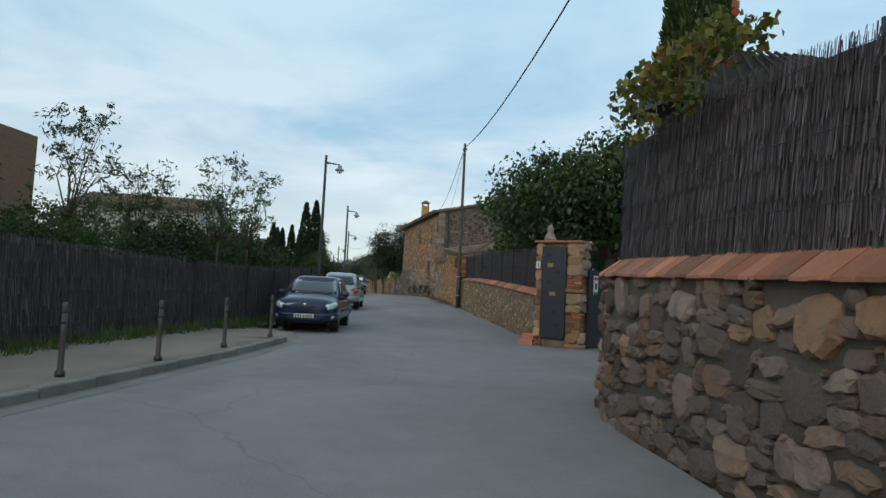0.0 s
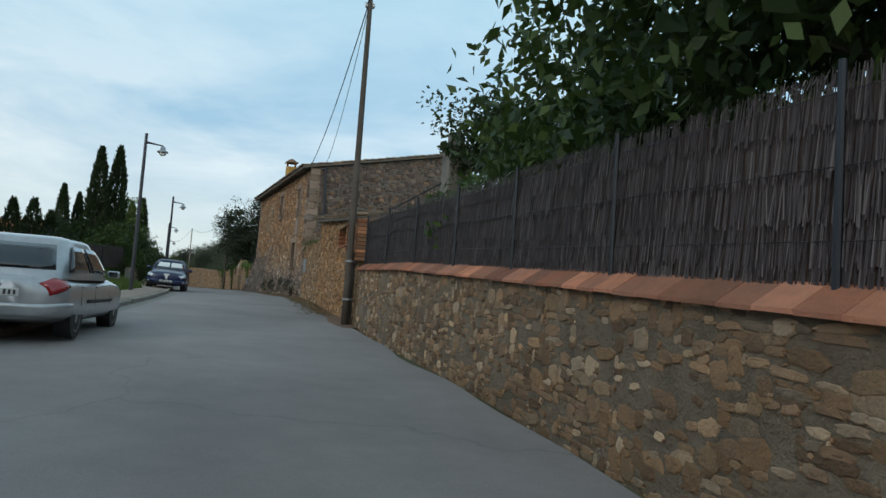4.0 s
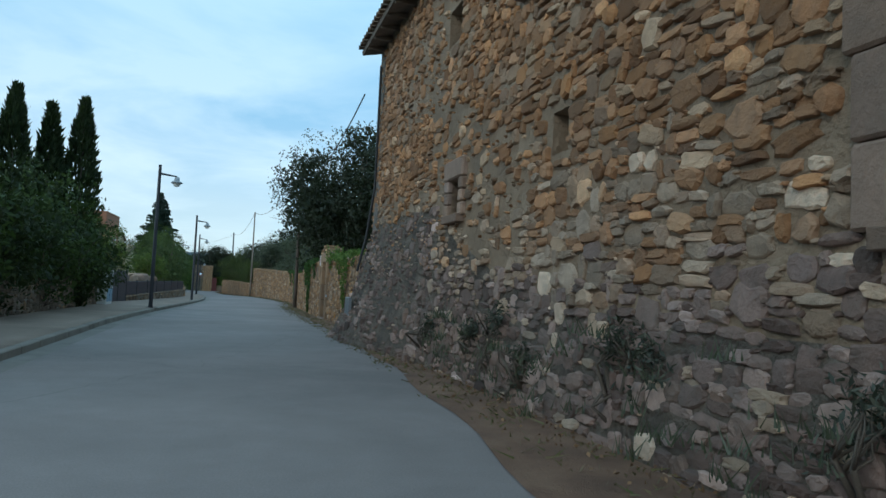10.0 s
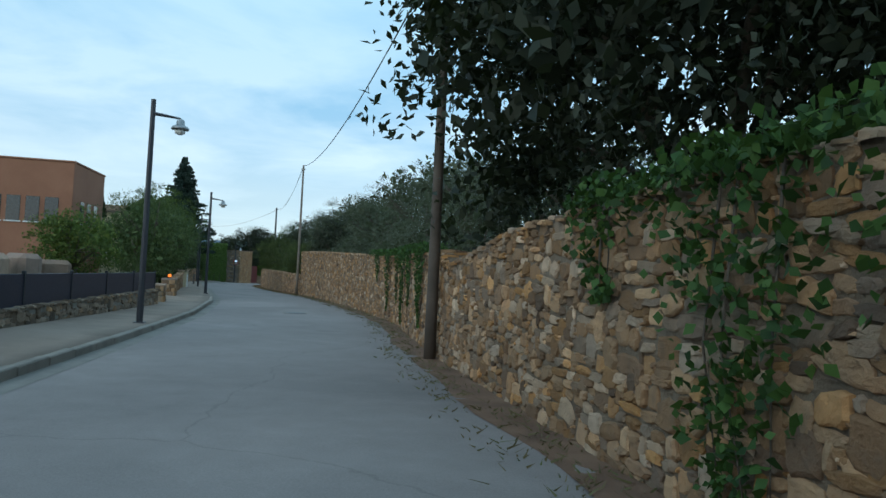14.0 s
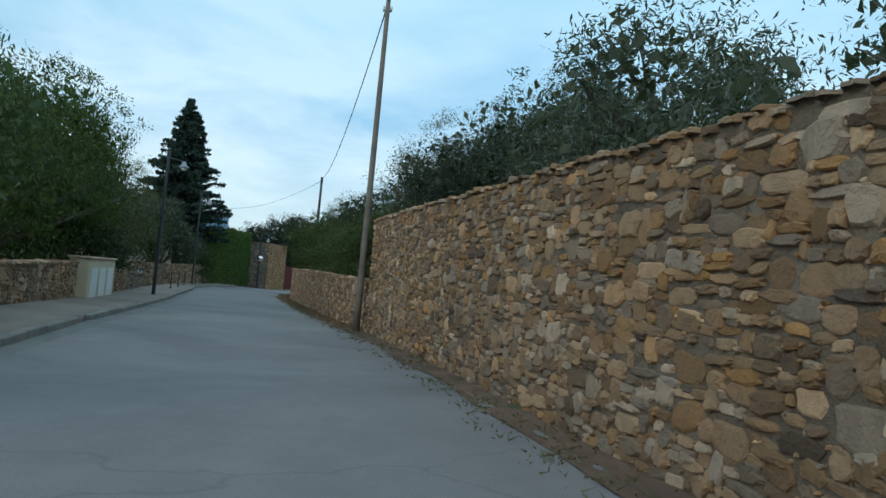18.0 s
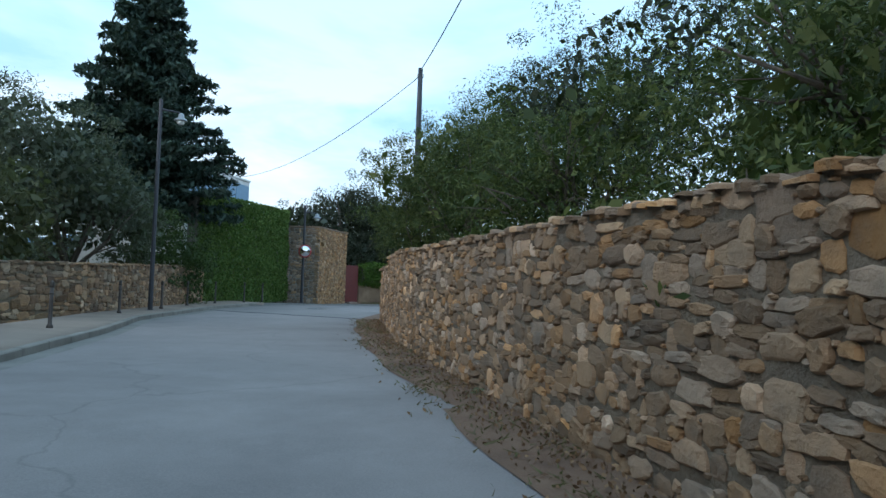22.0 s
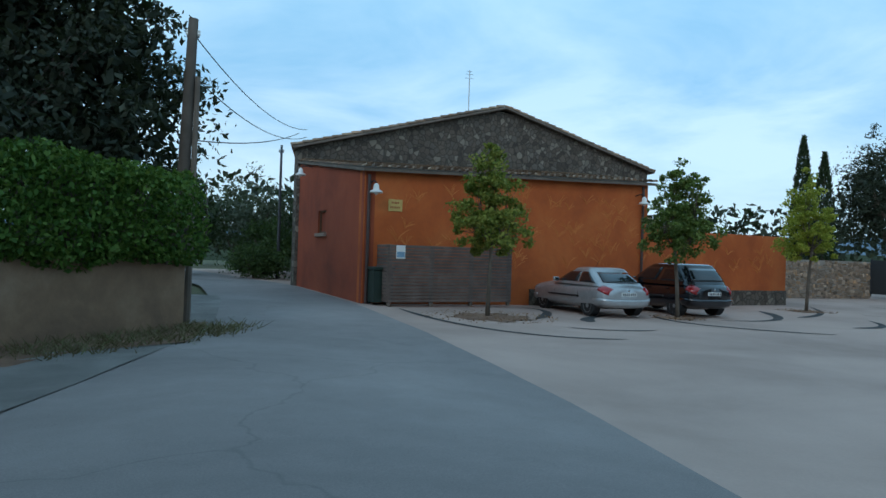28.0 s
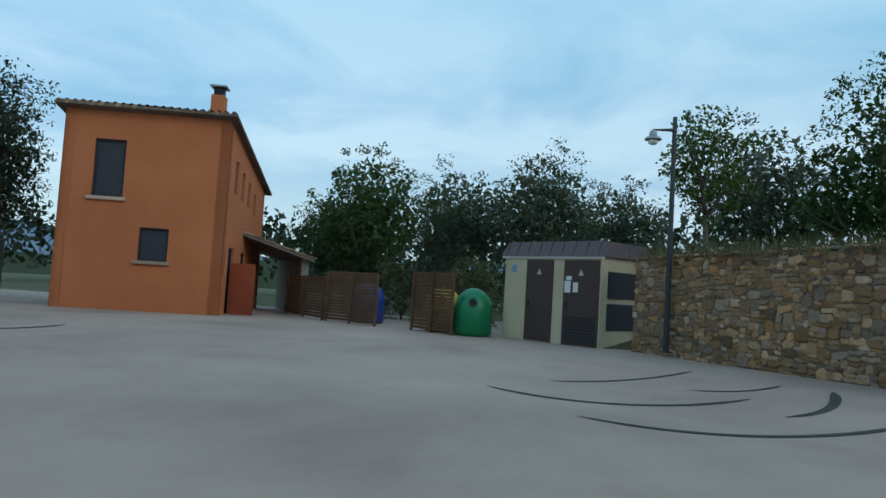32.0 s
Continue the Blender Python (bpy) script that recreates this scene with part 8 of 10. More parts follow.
    # bumpers wrap nose and tail
    for name, far in (("front_bumper", 0), ("rear_bumper", 1)):
        rows = []
        for k in range(17):
            a = -1 + 2 * k / 16
            e = 0.004 + 0.50 * abs(a) ** 2.2
            s = 1 if a >= 0 else -1
            d = L - e if far else e
            rows.append([surf(d, -0.86 + 0.72 * j / 4, s) + Vector((s * 0.018 * min(1, abs(a) * 3), (-0.035 if far else 0.035) * (1 - a * a), 0)) for j in range(5)])
        part(name, sheet(rows, 0.05), M[mat], ob, "", True)
    if grille == "wide":
        part("grille", Geo().box(0, Y(0.035), surf(0.03, 0.50, 1).z, 0.56, 0.07, 0.085, 0, 0.03), M["trim"], ob, "dark grille")
    else:
        part("grille", Geo().add([(-0.13, Y(-0.02), hood - 0.16), (0.13, Y(-0.02), hood - 0.16), (0, Y(-0.03), 0.42), (-0.13, Y(0.1), hood - 0.16), (0.13, Y(0.1), hood - 0.16), (0, Y(0.1), 0.42)], [(0, 2, 1), (3, 4, 5), (0, 1, 4, 3), (1, 2, 5, 4), (2, 0, 3, 5)]), M["chrome"], ob, "narrow pointed chrome grille")
    part("air_intake", Geo().box(0, Y(-0.01), surf(0.01, -0.68, 1).z, 0.8, 0.09, 0.075, 0, 0.03), M["trim"], ob)
    part("badge", Geo().lathe(0, Y(0.03), surf(0.03, 0.76, 1).z, ((0.045, 0), (0.045, 0.03), (0.02, 0.035)), 12, "y"), M["chrome"], ob)
    part("badge", Geo().lathe(0, Y(L - 0.03), surf(L - 0.03, 0.82, 1).z, ((0.04, 0), (0.04, -0.03), (0.02, -0.035)), 12, "y"), M["chrome"], ob)
    for d, sgn, zz in ((-0.052, 1, surf(0.01, -0.40, 1).z), (L + 0.004, -1, surf(L - 0.01, 0.45, 1).z)):
        pl = part("number_plate", Geo().box(0, Y(d) - sgn * 0.025, zz, 0.52, 0.05, 0.11, 0, 0.004), M["plate"], ob, "white plate with dark bars")
        for k in range(7):
            part("plate_bar", Geo().box(-0.19 + k * 0.063 + (0.02 if k > 3 else 0), Y(d) + sgn * 0.002, zz, 0.034, 0.005, 0.07, 0, 0.001), M["bars"], pl)
    # wheels before black discs that paint the shade of the arch hollows
    for d in (0.80, L - 0.80):
        for s in (-1, 1):
            part("arch_shade_disc", Geo().lathe(s * hw * 0.70, Y(d), 0.335, ((0.02, s * hw * 0.262), (0.345, s * hw * 0.268), (0.345, 0.0)), 28, "x"), M["black"], ob)
            wh = part("wheel", Geo().lathe(s * hw * 0.745, Y(d), 0.30, ((0.16, 0), (0.29, 0.0), (0.302, s * 0.03), (0.302, s * 0.16), (0.28, s * 0.192), (0.20, s * 0.195)), 28, "x"), M["black"], ob, "black tyre", True)
            part("rim", Geo().lathe(s * (hw * 0.745), Y(d), 0.30, ((0.208, s * 0.15), (0.205, s * 0.2), (0.17, s * 0.186), (0.05, s * 0.197), (0.01, s * 0.2)), 24, "x"), M["steel"], wh, "grey alloy rim")
            for k in range(6):
                a = k * 2 * math.pi / 6
                part("rim_slot", Geo().box(s * (hw * 0.745 + 0.191), Y(d) + 0.125 * math.cos(a), 0.30 + 0.125 * math.sin(a), 0.012, 0.05, 0.09, 0, 0.004, (math.degrees(a) + 90, 0)), M["trim"], wh)
    for x0 in (-0.52, 0.05):
        part("wiper", Geo().tube([tuple(shell(0.20, x0 / hw, 1, 0.02)), tuple(shell(0.27, (x0 + 0.5) / hw, 1, 0.024))], 0.009, 5), M["trim"], ob)
    part("aerial", Geo().tube([(0, yc - 0.25, H - 0.01), (0, yc - 0.45, H + 0.2)], 0.006, 4), M["trim"], ob)
    if papers:
        for a, b in ((-0.74, -0.08), (0.04, 0.70)):
            part("sun_shade", sheet([[shell(v, a + (b - a) * k / 5, 1, 0.010 + 0.003) for k in range(6)] for v in (0.42, 0.56, 0.70, 0.84)], 0.02), M["white"], ws, "white sheet at the windscreen")
    return ob


car("dark blue five-door hatchback parked half on the pavement", -3.55, 20.5, 182.5, "car_navy", 4.15, 1.72, 1.50, 0.94, 0.94, 0.82, 1.6, (1.85, 3.5), 4.04)
car("silver five-door hatchback parked at the kerb", -4.45, 31.6, 3.5, "car_silver", 4.2, 1.75, 1.55, 0.95, 0.95, 0.95, 1.7, (1.9, 3.65), 4.10)
car("blue saloon with white sheets behind its windscreen", -6.85, 53.6, 188, "car_blue", 4.2, 1.72, 1.42, 0.88, 0.90, 1.1, 1.8, (2.2, 3.4), 3.95, papers=True, tilt=-2, grille="pointed")
h_ = math.degrees(math.atan2(ON[0], -ON[1]))
car("silver three-door compact parked before the orange wall", -23.85, 197.2, h_ - 6, "car_silver", 4.2, 1.75, 1.40, 0.90, 0.93, 1.15, 1.9, (2.25, 3.3), 4.05, doors=1)
car("black crossover parked before the orange wall", -20.5, 198.1, h_ - 5, "car_black", 4.3, 1.80, 1.64, 1.05, 1.02, 0.95, 1.75, (1.95, 3.7), 4.18)


# ---------------------------------------------------------------- brushwood screens and fences
def brush_screen(label, pts, z0, z1, posts, n, seed=0, side=1, name="brushwood_screen", wires=3, mat="heather", back=False):
    """A screen of upright heather twigs wired to posts."""
    rg = np.random.default_rng(seed)
    line = Line(pts)
    ob = thing(name, label, "fence", 0, 0, 0)
    f0 = z0 if callable(z0) else (lambda s: z0)
    f1 = z1 if callable(z1) else (lambda s: z1)
    g = Geo()
    step = 1.0
    m = max(1, int(line.length / step))
    for k in range(m):
        a, b = line.length * k / m, line.length * (k + 1) / m
        (p, d), (q, _) = line.at(a + 1e-4), line.at(b - 1e-4)
        nn = np.array([-d[1], d[0]]) * 0.012
        part("mat_panel", Geo().add([tuple(map(float, v)) for v in ((*(p + nn), f0(a)), (*(q + nn), f0(b)), (*(q - nn), f0(b)), (*(p - nn), f0(a)), (*(p + nn), f1(a) - 0.1), (*(q + nn), f1(b) - 0.1), (*(q - nn), f1(b) - 0.1), (*(p - nn), f1(a) - 0.1))], [(0, 1, 5, 4), (2, 3, 7, 6), (4, 5, 6, 7), (0, 3, 2, 1)]), M[mat], ob, "" if k else "dense brown twig mat", fix=False)
    v = []
    tier = 0.27
    for a0 in np.arange(0.0, line.length, 0.25):
        p, d = line.at(min(a0 + 0.12, line.length - 0.001))
        nn = np.array([-d[1], d[0]]) * side
        za, zb = f0(a0), f1(a0)
        lift = 0.05 * noise.noise((a0 * 0.7, seed * 3.1, 0.5))
        z = za - 0.12 + lift
        while z < zb - 0.02:
            m_ = int(rg.integers(26, 34))
            a = a0 + rg.uniform(-0.01, 0.27, m_)
            q = p + d * (a - a0 - 0.12)[:, None]
            lo = np.maximum(z + rg.normal(size=m_) * 0.025, za)
            hi = np.minimum(lo + tier * rg.uniform(1.0, 1.5, m_), zb + rg.uniform(-0.03, 0.05, m_))
            fl = nn * (0.030 + rg.uniform(0, 0.020, (m_, 1)))
            fh = nn * (0.014 + rg.uniform(0, 0.006, (m_, 1))) + d * (rg.normal(size=(m_, 1)) * 0.022)
            w = d * rg.uniform(0.0035, 0.0075, (m_, 1))
            b0, b1, t1, t0 = q + fl - w, q + fl + w, q + fh + w * 0.6, q + fh - w * 0.6
            ok = hi > lo + 0.03
            v.append(np.stack([np.c_[b0, lo], np.c_[b1, lo], np.c_[t1, hi], np.c_[t0, hi]], 1)[ok].reshape(-1, 3))
            z += tier
    v = np.concatenate(v)
    part("twig_coat", fast_mesh("twig_coat", v, 4, M["twig"]), None, ob, "", False, "stuff")
    for k in range(posts + 1):
        a = min(max(line.length * k / posts, 0.02), line.length - 0.02)
        p, d = line.at(a)
        nn = np.array([-d[1], d[0]]) * side
        q = p + nn * (-0.05 if back else 0.045)
        part("fence_post", Geo().tube([(*q, f0(a) - 0.1), (*q, f1(a) + 0.06)], 0.024, 8), M["dark_metal"], ob)
    for k in range(wires):
        pts3 = []
        for a in np.linspace(0.01, line.length - 0.01, max(6, int(line.length / 2))):
            p, d = line.at(a)
            nn = np.array([-d[1], d[0]]) * side
            pts3.append((*(p + nn * 0.047), f0(a) + (f1(a) - f0(a)) * (k + 0.7) / wires))
        part("tie_wire", Geo().tube(pts3, 0.0025, 4), M["dark_metal"], ob)
    return ob


M["twig"] = leaf_mat("heather twigs", ((0.0, (0.040, 0.032, 0.033)), (0.5, (0.086, 0.069, 0.070)), (0.85, (0.132, 0.108, 0.107)), (1.0, (0.21, 0.175, 0.168))), 0.05, 0.9)
FENCE_L = [(-5.5, 31.0), (-5.0, 19.5), (-5.5, 17.3), (-6.2, 14.0), (-6.5, 11.0), (-6.75, 4), (-7.3, -8)]
LFL = Line(FENCE_L)
brush_screen("tall dark brushwood fence along the pavement", FENCE_L, lambda s: gz(*LFL.at(min(s, LFL.length))[0]) + 0.06, lambda s: gz(*LFL.at(min(s, LFL.length))[0]) + float(np.interp(LFL.at(min(s, LFL.length))[0][1], [4, 11, 20], [1.95, 1.92, 1.66])), 16, 9000, 1, 1, "brushwood_fence")
PA_IN = [(3.05, 19.7), (2.3, 28.5), (1.32, 36.55)]
LPA = Line(PA_IN)
brush_screen("dark brushwood screen above the low wall", PA_IN, lambda s: topA(s) + 0.10, lambda s: topA(s) + 1.34, 7, 9000, 2, 1)
P0_IN = [(3.35, -6), (2.97, 3.8), (2.72, 6.0), (2.49, 7.7), (2.45, 8.5), (2.55, 9.25), (2.75, 9.85), (3.0, 10.22), (3.5, 10.5), (7.5, 11.45)]
LP0 = Line(P0_IN)
brush_screen("high brushwood screen on the corner wall", P0_IN, lambda s: Y0(LP0.at(min(s, LP0.length))[0][1]) + 0.14, lambda s: 3.3 + 0.05 * (LP0.at(min(s, LP0.length))[0][1] - 4) + 0.04 * math.sin(s * 1.7), 8, 16000, 3, 1, back=True)
# dark slatted screen on the terrace wall
TS = [(-19.05, 106.1), (-17.55, 96), (-16.65, 89.2)]


def sheet_fence(name, label, pts, z0, z1, posts, mat, side=1, group=""):
    line = Line(pts)
    ob = thing(name, label, "fence", 0, 0, 0, group=group)
    for k in range(posts):
        a, b = line.length * k / posts, line.length * (k + 1) / posts
        (p, d), (q, _) = line.at(a + 0.03), line.at(b - 0.03)
        nn = np.array([-d[1], d[0]])
        part("panel", slab(Geo(), p, q, z0(a) if callable(z0) else z0, z1(a) if callable(z1) else z1, -0.015, 0.015, nn), M[mat], ob)
    for k in range(posts + 1):
        p, d = line.at(min(max(line.length * k / posts, 0.01), line.length - 0.01))
        a = line.length * k / posts
        part("fence_post", Geo().box(p[0], p[1], ((z0(a) if callable(z0) else z0) + (z1(a) if callable(z1) else z1)) / 2 - 0.04, 0.07, 0.07, (z1(a) if callable(z1) else z1) - (z0(a) if callable(z0) else z0) + 0.2, math.degrees(math.atan2(d[1], d[0]))), M["dark_metal"], ob)
    return ob


sheet_fence("terrace_screen", "dark blue-black screen fence on the field stone wall", TS, 1.28, 1.95, 7, "navy")
sheet_fence("terrace_gate", "dark blue-black sliding gate between wall and cabinet", [(-16.45, 88.9), (-15.55, 83.7)], 1.02, 2.42, 3, "navy")
BR = [(-10.2, 58.2), (-11.6, 48), (-13.5, 38)]
brush_screen("brown reed screen above the grass bank", BR, lambda s: 2.0 - 0.01 * s, lambda s: 3.1 - 0.03 * s, 8, 5000, 4, 1, "reed_screen", 2, "wood_brown")
# grey stone blocks on the terrace
for k in range(9):
    x, y = -19.4 - 0.16 * k - random.uniform(0, 0.4), 101 - 1.05 * k
    solid("field_stone", Geo().box(x, y, 2.0 + random.uniform(-0.08, 0.08), random.uniform(0.5, 0.9), random.uniform(0.8, 1.1), random.uniform(0.45, 0.7), random.uniform(0, 60), 0.14), M["stone_dressed"], "pale field stone set on the terrace edge", "stone", group="terrace stones")


# ---------------------------------------------------------------- gate pier, gate, mailbox
def gate_pier():
    a, b = np.array([2.62, 18.35]), np.array([3.68, 17.69])
    d = (b - a) / np.linalg.norm(b - a)
    n = np.array([d[1], -d[0]])
    n = n if n[0] < 0 else -n
    w = float(np.linalg.norm(b - a))
    z0 = gz(*a) - 0.1
    ob = thing("gate_pier", "square brick and stone gate pier with a dark metal panel", "pillar")
    part("core", slab(Geo(), a + d * 0.03, b - d * 0.03, z0, z0 + 2.80, -0.62, -0.03, n), M["mortar"], ob)
    rnd = random.Random(4)
    zax = np.array([0, 0, 1.0])
    H = 2.80

    def column(p, way, face, width, plan, key):
        """Stacked stones and brick courses; plan: (top, kind) from the foot up."""
        f3, w3 = np.array([*face, 0.0]), np.array([*way, 0.0])
        x3 = np.cross(f3, zax)
        z, places = 0.0, []
        for top, kind in plan:
            while z < top - 0.02:
                h = min(0.062 if kind == "brick" else rnd.uniform(0.17, 0.33), top - z)
                if top - z - h < 0.06:
                    h = top - z
                if kind == "brick":
                    e, q = rnd.uniform(-0.02, 0.02), rnd.uniform(0.35, 0.65)
                    part("brick", slab(Geo(), p - way * e, p + way * (width * q - 0.006), z0 + z + 0.006, z0 + z + h - 0.006, -0.08, rnd.uniform(0.0, 0.025), face), M["brick"], ob)
                    part("brick", slab(Geo(), p + way * (width * q + 0.006), p + way * (width + e), z0 + z + 0.006, z0 + z + h - 0.006, -0.08, rnd.uniform(0.0, 0.025), face), M["brick"], ob)
                else:
                    c = np.array([*(p + way * width / 2), z0 + z + h / 2]) - f3 * 0.03
                    places.append((np.stack([x3 * width * rnd.uniform(1.04, 1.16), f3 * rnd.uniform(0.06, 0.11), zax * h * 1.08], 1), c, rnd.randrange(len(POOL)), 0.0))
                z += h
        stones_into(ob, places, M[key], key, (-1, 1), 99)

    column(a, d, n, 0.20, [(0.35, "brick"), (1.15, "stone"), (1.55, "brick"), (H, "stone")], "stone_warm")
    column(b - d * 0.40, d, n, 0.40, [(0.5, "stone"), (1.0, "brick"), (1.62, "stone"), (1.95, "brick"), (H, "stone")], "stone_warm")
    column(b - n * 0.58, n, d, 0.56, [(0.5, "stone"), (1.0, "brick"), (1.62, "stone"), (1.95, "brick"), (H, "stone")], "stone_dressed")
    part("metal_panel", slab(Geo(), a + d * 0.18, a + d * 0.86, z0 + 0.32, z0 + 2.70, 0.0, 0.075, n), M["dark_metal"], ob, "dark steel panel with cut-outs")
    for z, s, w in ((0.62, 0.62, 0.10), (0.95, 0.5, 0.12), (1.42, 0.42, 0.17), (1.72, 0.34, 0.15), (2.0, 0.56, 0.16), (2.16, 0.34, 0.16), (2.42, 0.30, 0.18)):
        part("cut_out", slab(Geo(), a + d * s, a + d * (s + w), z0 + z, z0 + z + 0.10, 0.07, 0.079, n), M["ochre_render" if z in (1.42, 2.16) else "black"], ob)
    part("cap_slab", slab(Geo(), a - d * 0.05, b + d * 0.05, z0 + 2.80, z0 + 2.86, -0.70, 0.08, n), M["terracotta"], ob, "flat terracotta cap")
    pl = part("house_number", slab(Geo(), a + d * 0.03, a + d * 0.15, z0 + 2.12, z0 + 2.30, 0.02, 0.10, n), M["white"], ob, "small tile with a dark bar")
    part("number_bar", slab(Geo(), a + d * 0.075, a + d * 0.105, z0 + 2.16, z0 + 2.26, 0.10, 0.104, n), M["bars"], pl)
    for k, (o, h) in enumerate(((0.0, 0.13), (0.25, 0.27))):
        solid("step", slab(Geo(), a - d * 0.45 - n * (0.1 + o), a - d * 0.02 - n * (0.1 + o), gz(*a) - 0.1, gz(*a) + h, -0.35, 0.14, n), M["terracotta"], "terracotta entrance step beside the pier", "step", group="entrance steps")
    c = a + d * 0.25 - n * 0.25
    statue = Geo().lathe(c[0], c[1], z0 + 2.86, ((0.15, 0), (0.16, 0.06), (0.12, 0.16), (0.075, 0.24), (0.09, 0.30), (0.085, 0.36), (0.04, 0.42), (0.01, 0.44)), 12)
    statue.tube([(c[0], c[1] - 0.1, z0 + 2.92), (c[0] + 0.12, c[1] - 0.2, z0 + 2.89)], [0.07, 0.03], 8)
    solid("ornament", statue, M["clay"], "seated pinkish clay figure on the gate pier", "statue", smooth=True)
    # open gate leaf swung inwards
    g0, g1 = b + d * 0.08 - n * 0.35, b + d * 0.35 - n * 2.6
    gd = (g1 - g0) / np.linalg.norm(g1 - g0)
    gn = np.array([gd[1], -gd[0]])
    gn = gn if gn[1] < 0 else -gn
    gt = thing("metal_gate", "open anthracite sheet metal gate leaf with a small notice", "gate")
    zt = gz(*g0) + 0.05
    part("sheet", slab(Geo(), g0, g1, zt, zt + 1.95, -0.02, 0.02, gn), M["dark_metal"], gt)
    for s in (0.0, 0.5, 1.0):
        p = g0 + (g1 - g0) * s
        part("frame_bar", slab(Geo(), p - gd * 0.03, p + gd * 0.03, zt, zt + 1.98, -0.035, 0.035, gn), M["dark_metal"], gt)
    for z in (0.0, 1.94):
        part("frame_rail", slab(Geo(), g0, g1, zt + z, zt + z + 0.05, -0.03, 0.03, gn), M["dark_metal"], gt)
    p = g0 + gd * 0.22
    nt_ = part("notice", slab(Geo(), p, p + gd * 0.24, zt + 1.35, zt + 1.85, 0.02, 0.032, gn), M["white"], gt, "white notice with a green foot")
    part("notice_band", slab(Geo(), p, p + gd * 0.24, zt + 1.35, zt + 1.43, 0.032, 0.036, gn), M["green_bin"], nt_)
    part("notice_band", slab(Geo(), p + gd * 0.02, p + gd * 0.22, zt + 1.74, zt + 1.81, 0.032, 0.036, gn), M["red"], nt_)
    part("notice_mark", slab(Geo(), p + gd * 0.07, p + gd * 0.17, zt + 1.5, zt + 1.66, 0.032, 0.036, gn), M["bars"], nt_)
    # small gate between pier and wall
    m0, m1 = a - d * 0.02 - n * 0.5, np.array([3.08, 19.75]) - n * 0.1
    md = (m1 - m0) / np.linalg.norm(m1 - m0)
    sg = thing("side_gate", "narrow dark metal side gate", "gate")
    mn = np.array([md[1], -md[0]]); mn = mn if mn[0] < 0 else -mn
    part("sheet", slab(Geo(), m0, m1, gz(*m0) + 0.3, gz(*m0) + 2.25, -0.02, 0.02, mn), M["dark_metal"], sg)
    part("frame_rail", slab(Geo(), m0, m1, gz(*m0) + 2.25, gz(*m0) + 2.31, -0.035, 0.035, mn), M["dark_metal"], sg)


gate_pier()
e = np.array(PA[0])
ld = np.array([PA[1][0] - PA[0][0], PA[1][1] - PA[0][1]]); ld = ld / np.linalg.norm(ld)
mb = thing("letter_box", "dark letter slot set in red brick at the wall end", "letter box")
part("brick_surround", slab(Geo(), e + np.array([0.02, 0]), e + np.array([0.40, 0.05]), gz(*e) + 0.82, gz(*e) + 1.16, -0.02, 0.03, -ld), M["brick"], mb)
part("slot", slab(Geo(), e + np.array([0.06, 0]), e + np.array([0.34, 0.035]), gz(*e) + 0.92, gz(*e) + 1.08, 0.02, 0.045, -ld), M["dark_metal"], mb)


# ---------------------------------------------------------------- bollards
def bollard(x, y, h=0.92):
    ob = thing("bollard", "slim dark metal bollard with a ringed top", "bollard", x, y, gz(x, y) + 0.12, 0, "bollards along the kerb")
    part("shaft", Geo().lathe(0, 0, 0, ((0.06, 0), (0.06, 0.06), (0.038, 0.09), (0.036, h * 0.55), (0.032, h - 0.12)), 12), M["bollard"], ob, "", True)
    part("ring", Geo().lathe(0, 0, h * 0.72, ((0.032, 0), (0.045, 0.012), (0.045, 0.03), (0.032, 0.042)), 12), M["bollard"], ob, "", True)
    part("head", Geo().lathe(0, 0, h - 0.12, ((0.034, 0), (0.048, 0.015), (0.036, 0.05), (0.042, 0.09), (0.03, 0.12), (0.008, 0.135)), 12), M["bollard"], ob, "", True)


M["bollard"] = paint("brown-grey bollard paint", (0.085, 0.068, 0.06), 0.55, 0.3)
for x, y in ((-5.0, 5.6), (-4.5, 8.9), (-4.12, 10.9), (-3.85, 13.2), (-3.6, 15.6), (-33.6, 150.0), (-34.7, 153.3), (-36.8, 158.8), (-37.5, 162.2), (-38.2, 165.2), (-38.55, 168.2), (-38.6, 171.2), (-38.7, 173.6)):
    bollard(x, y)


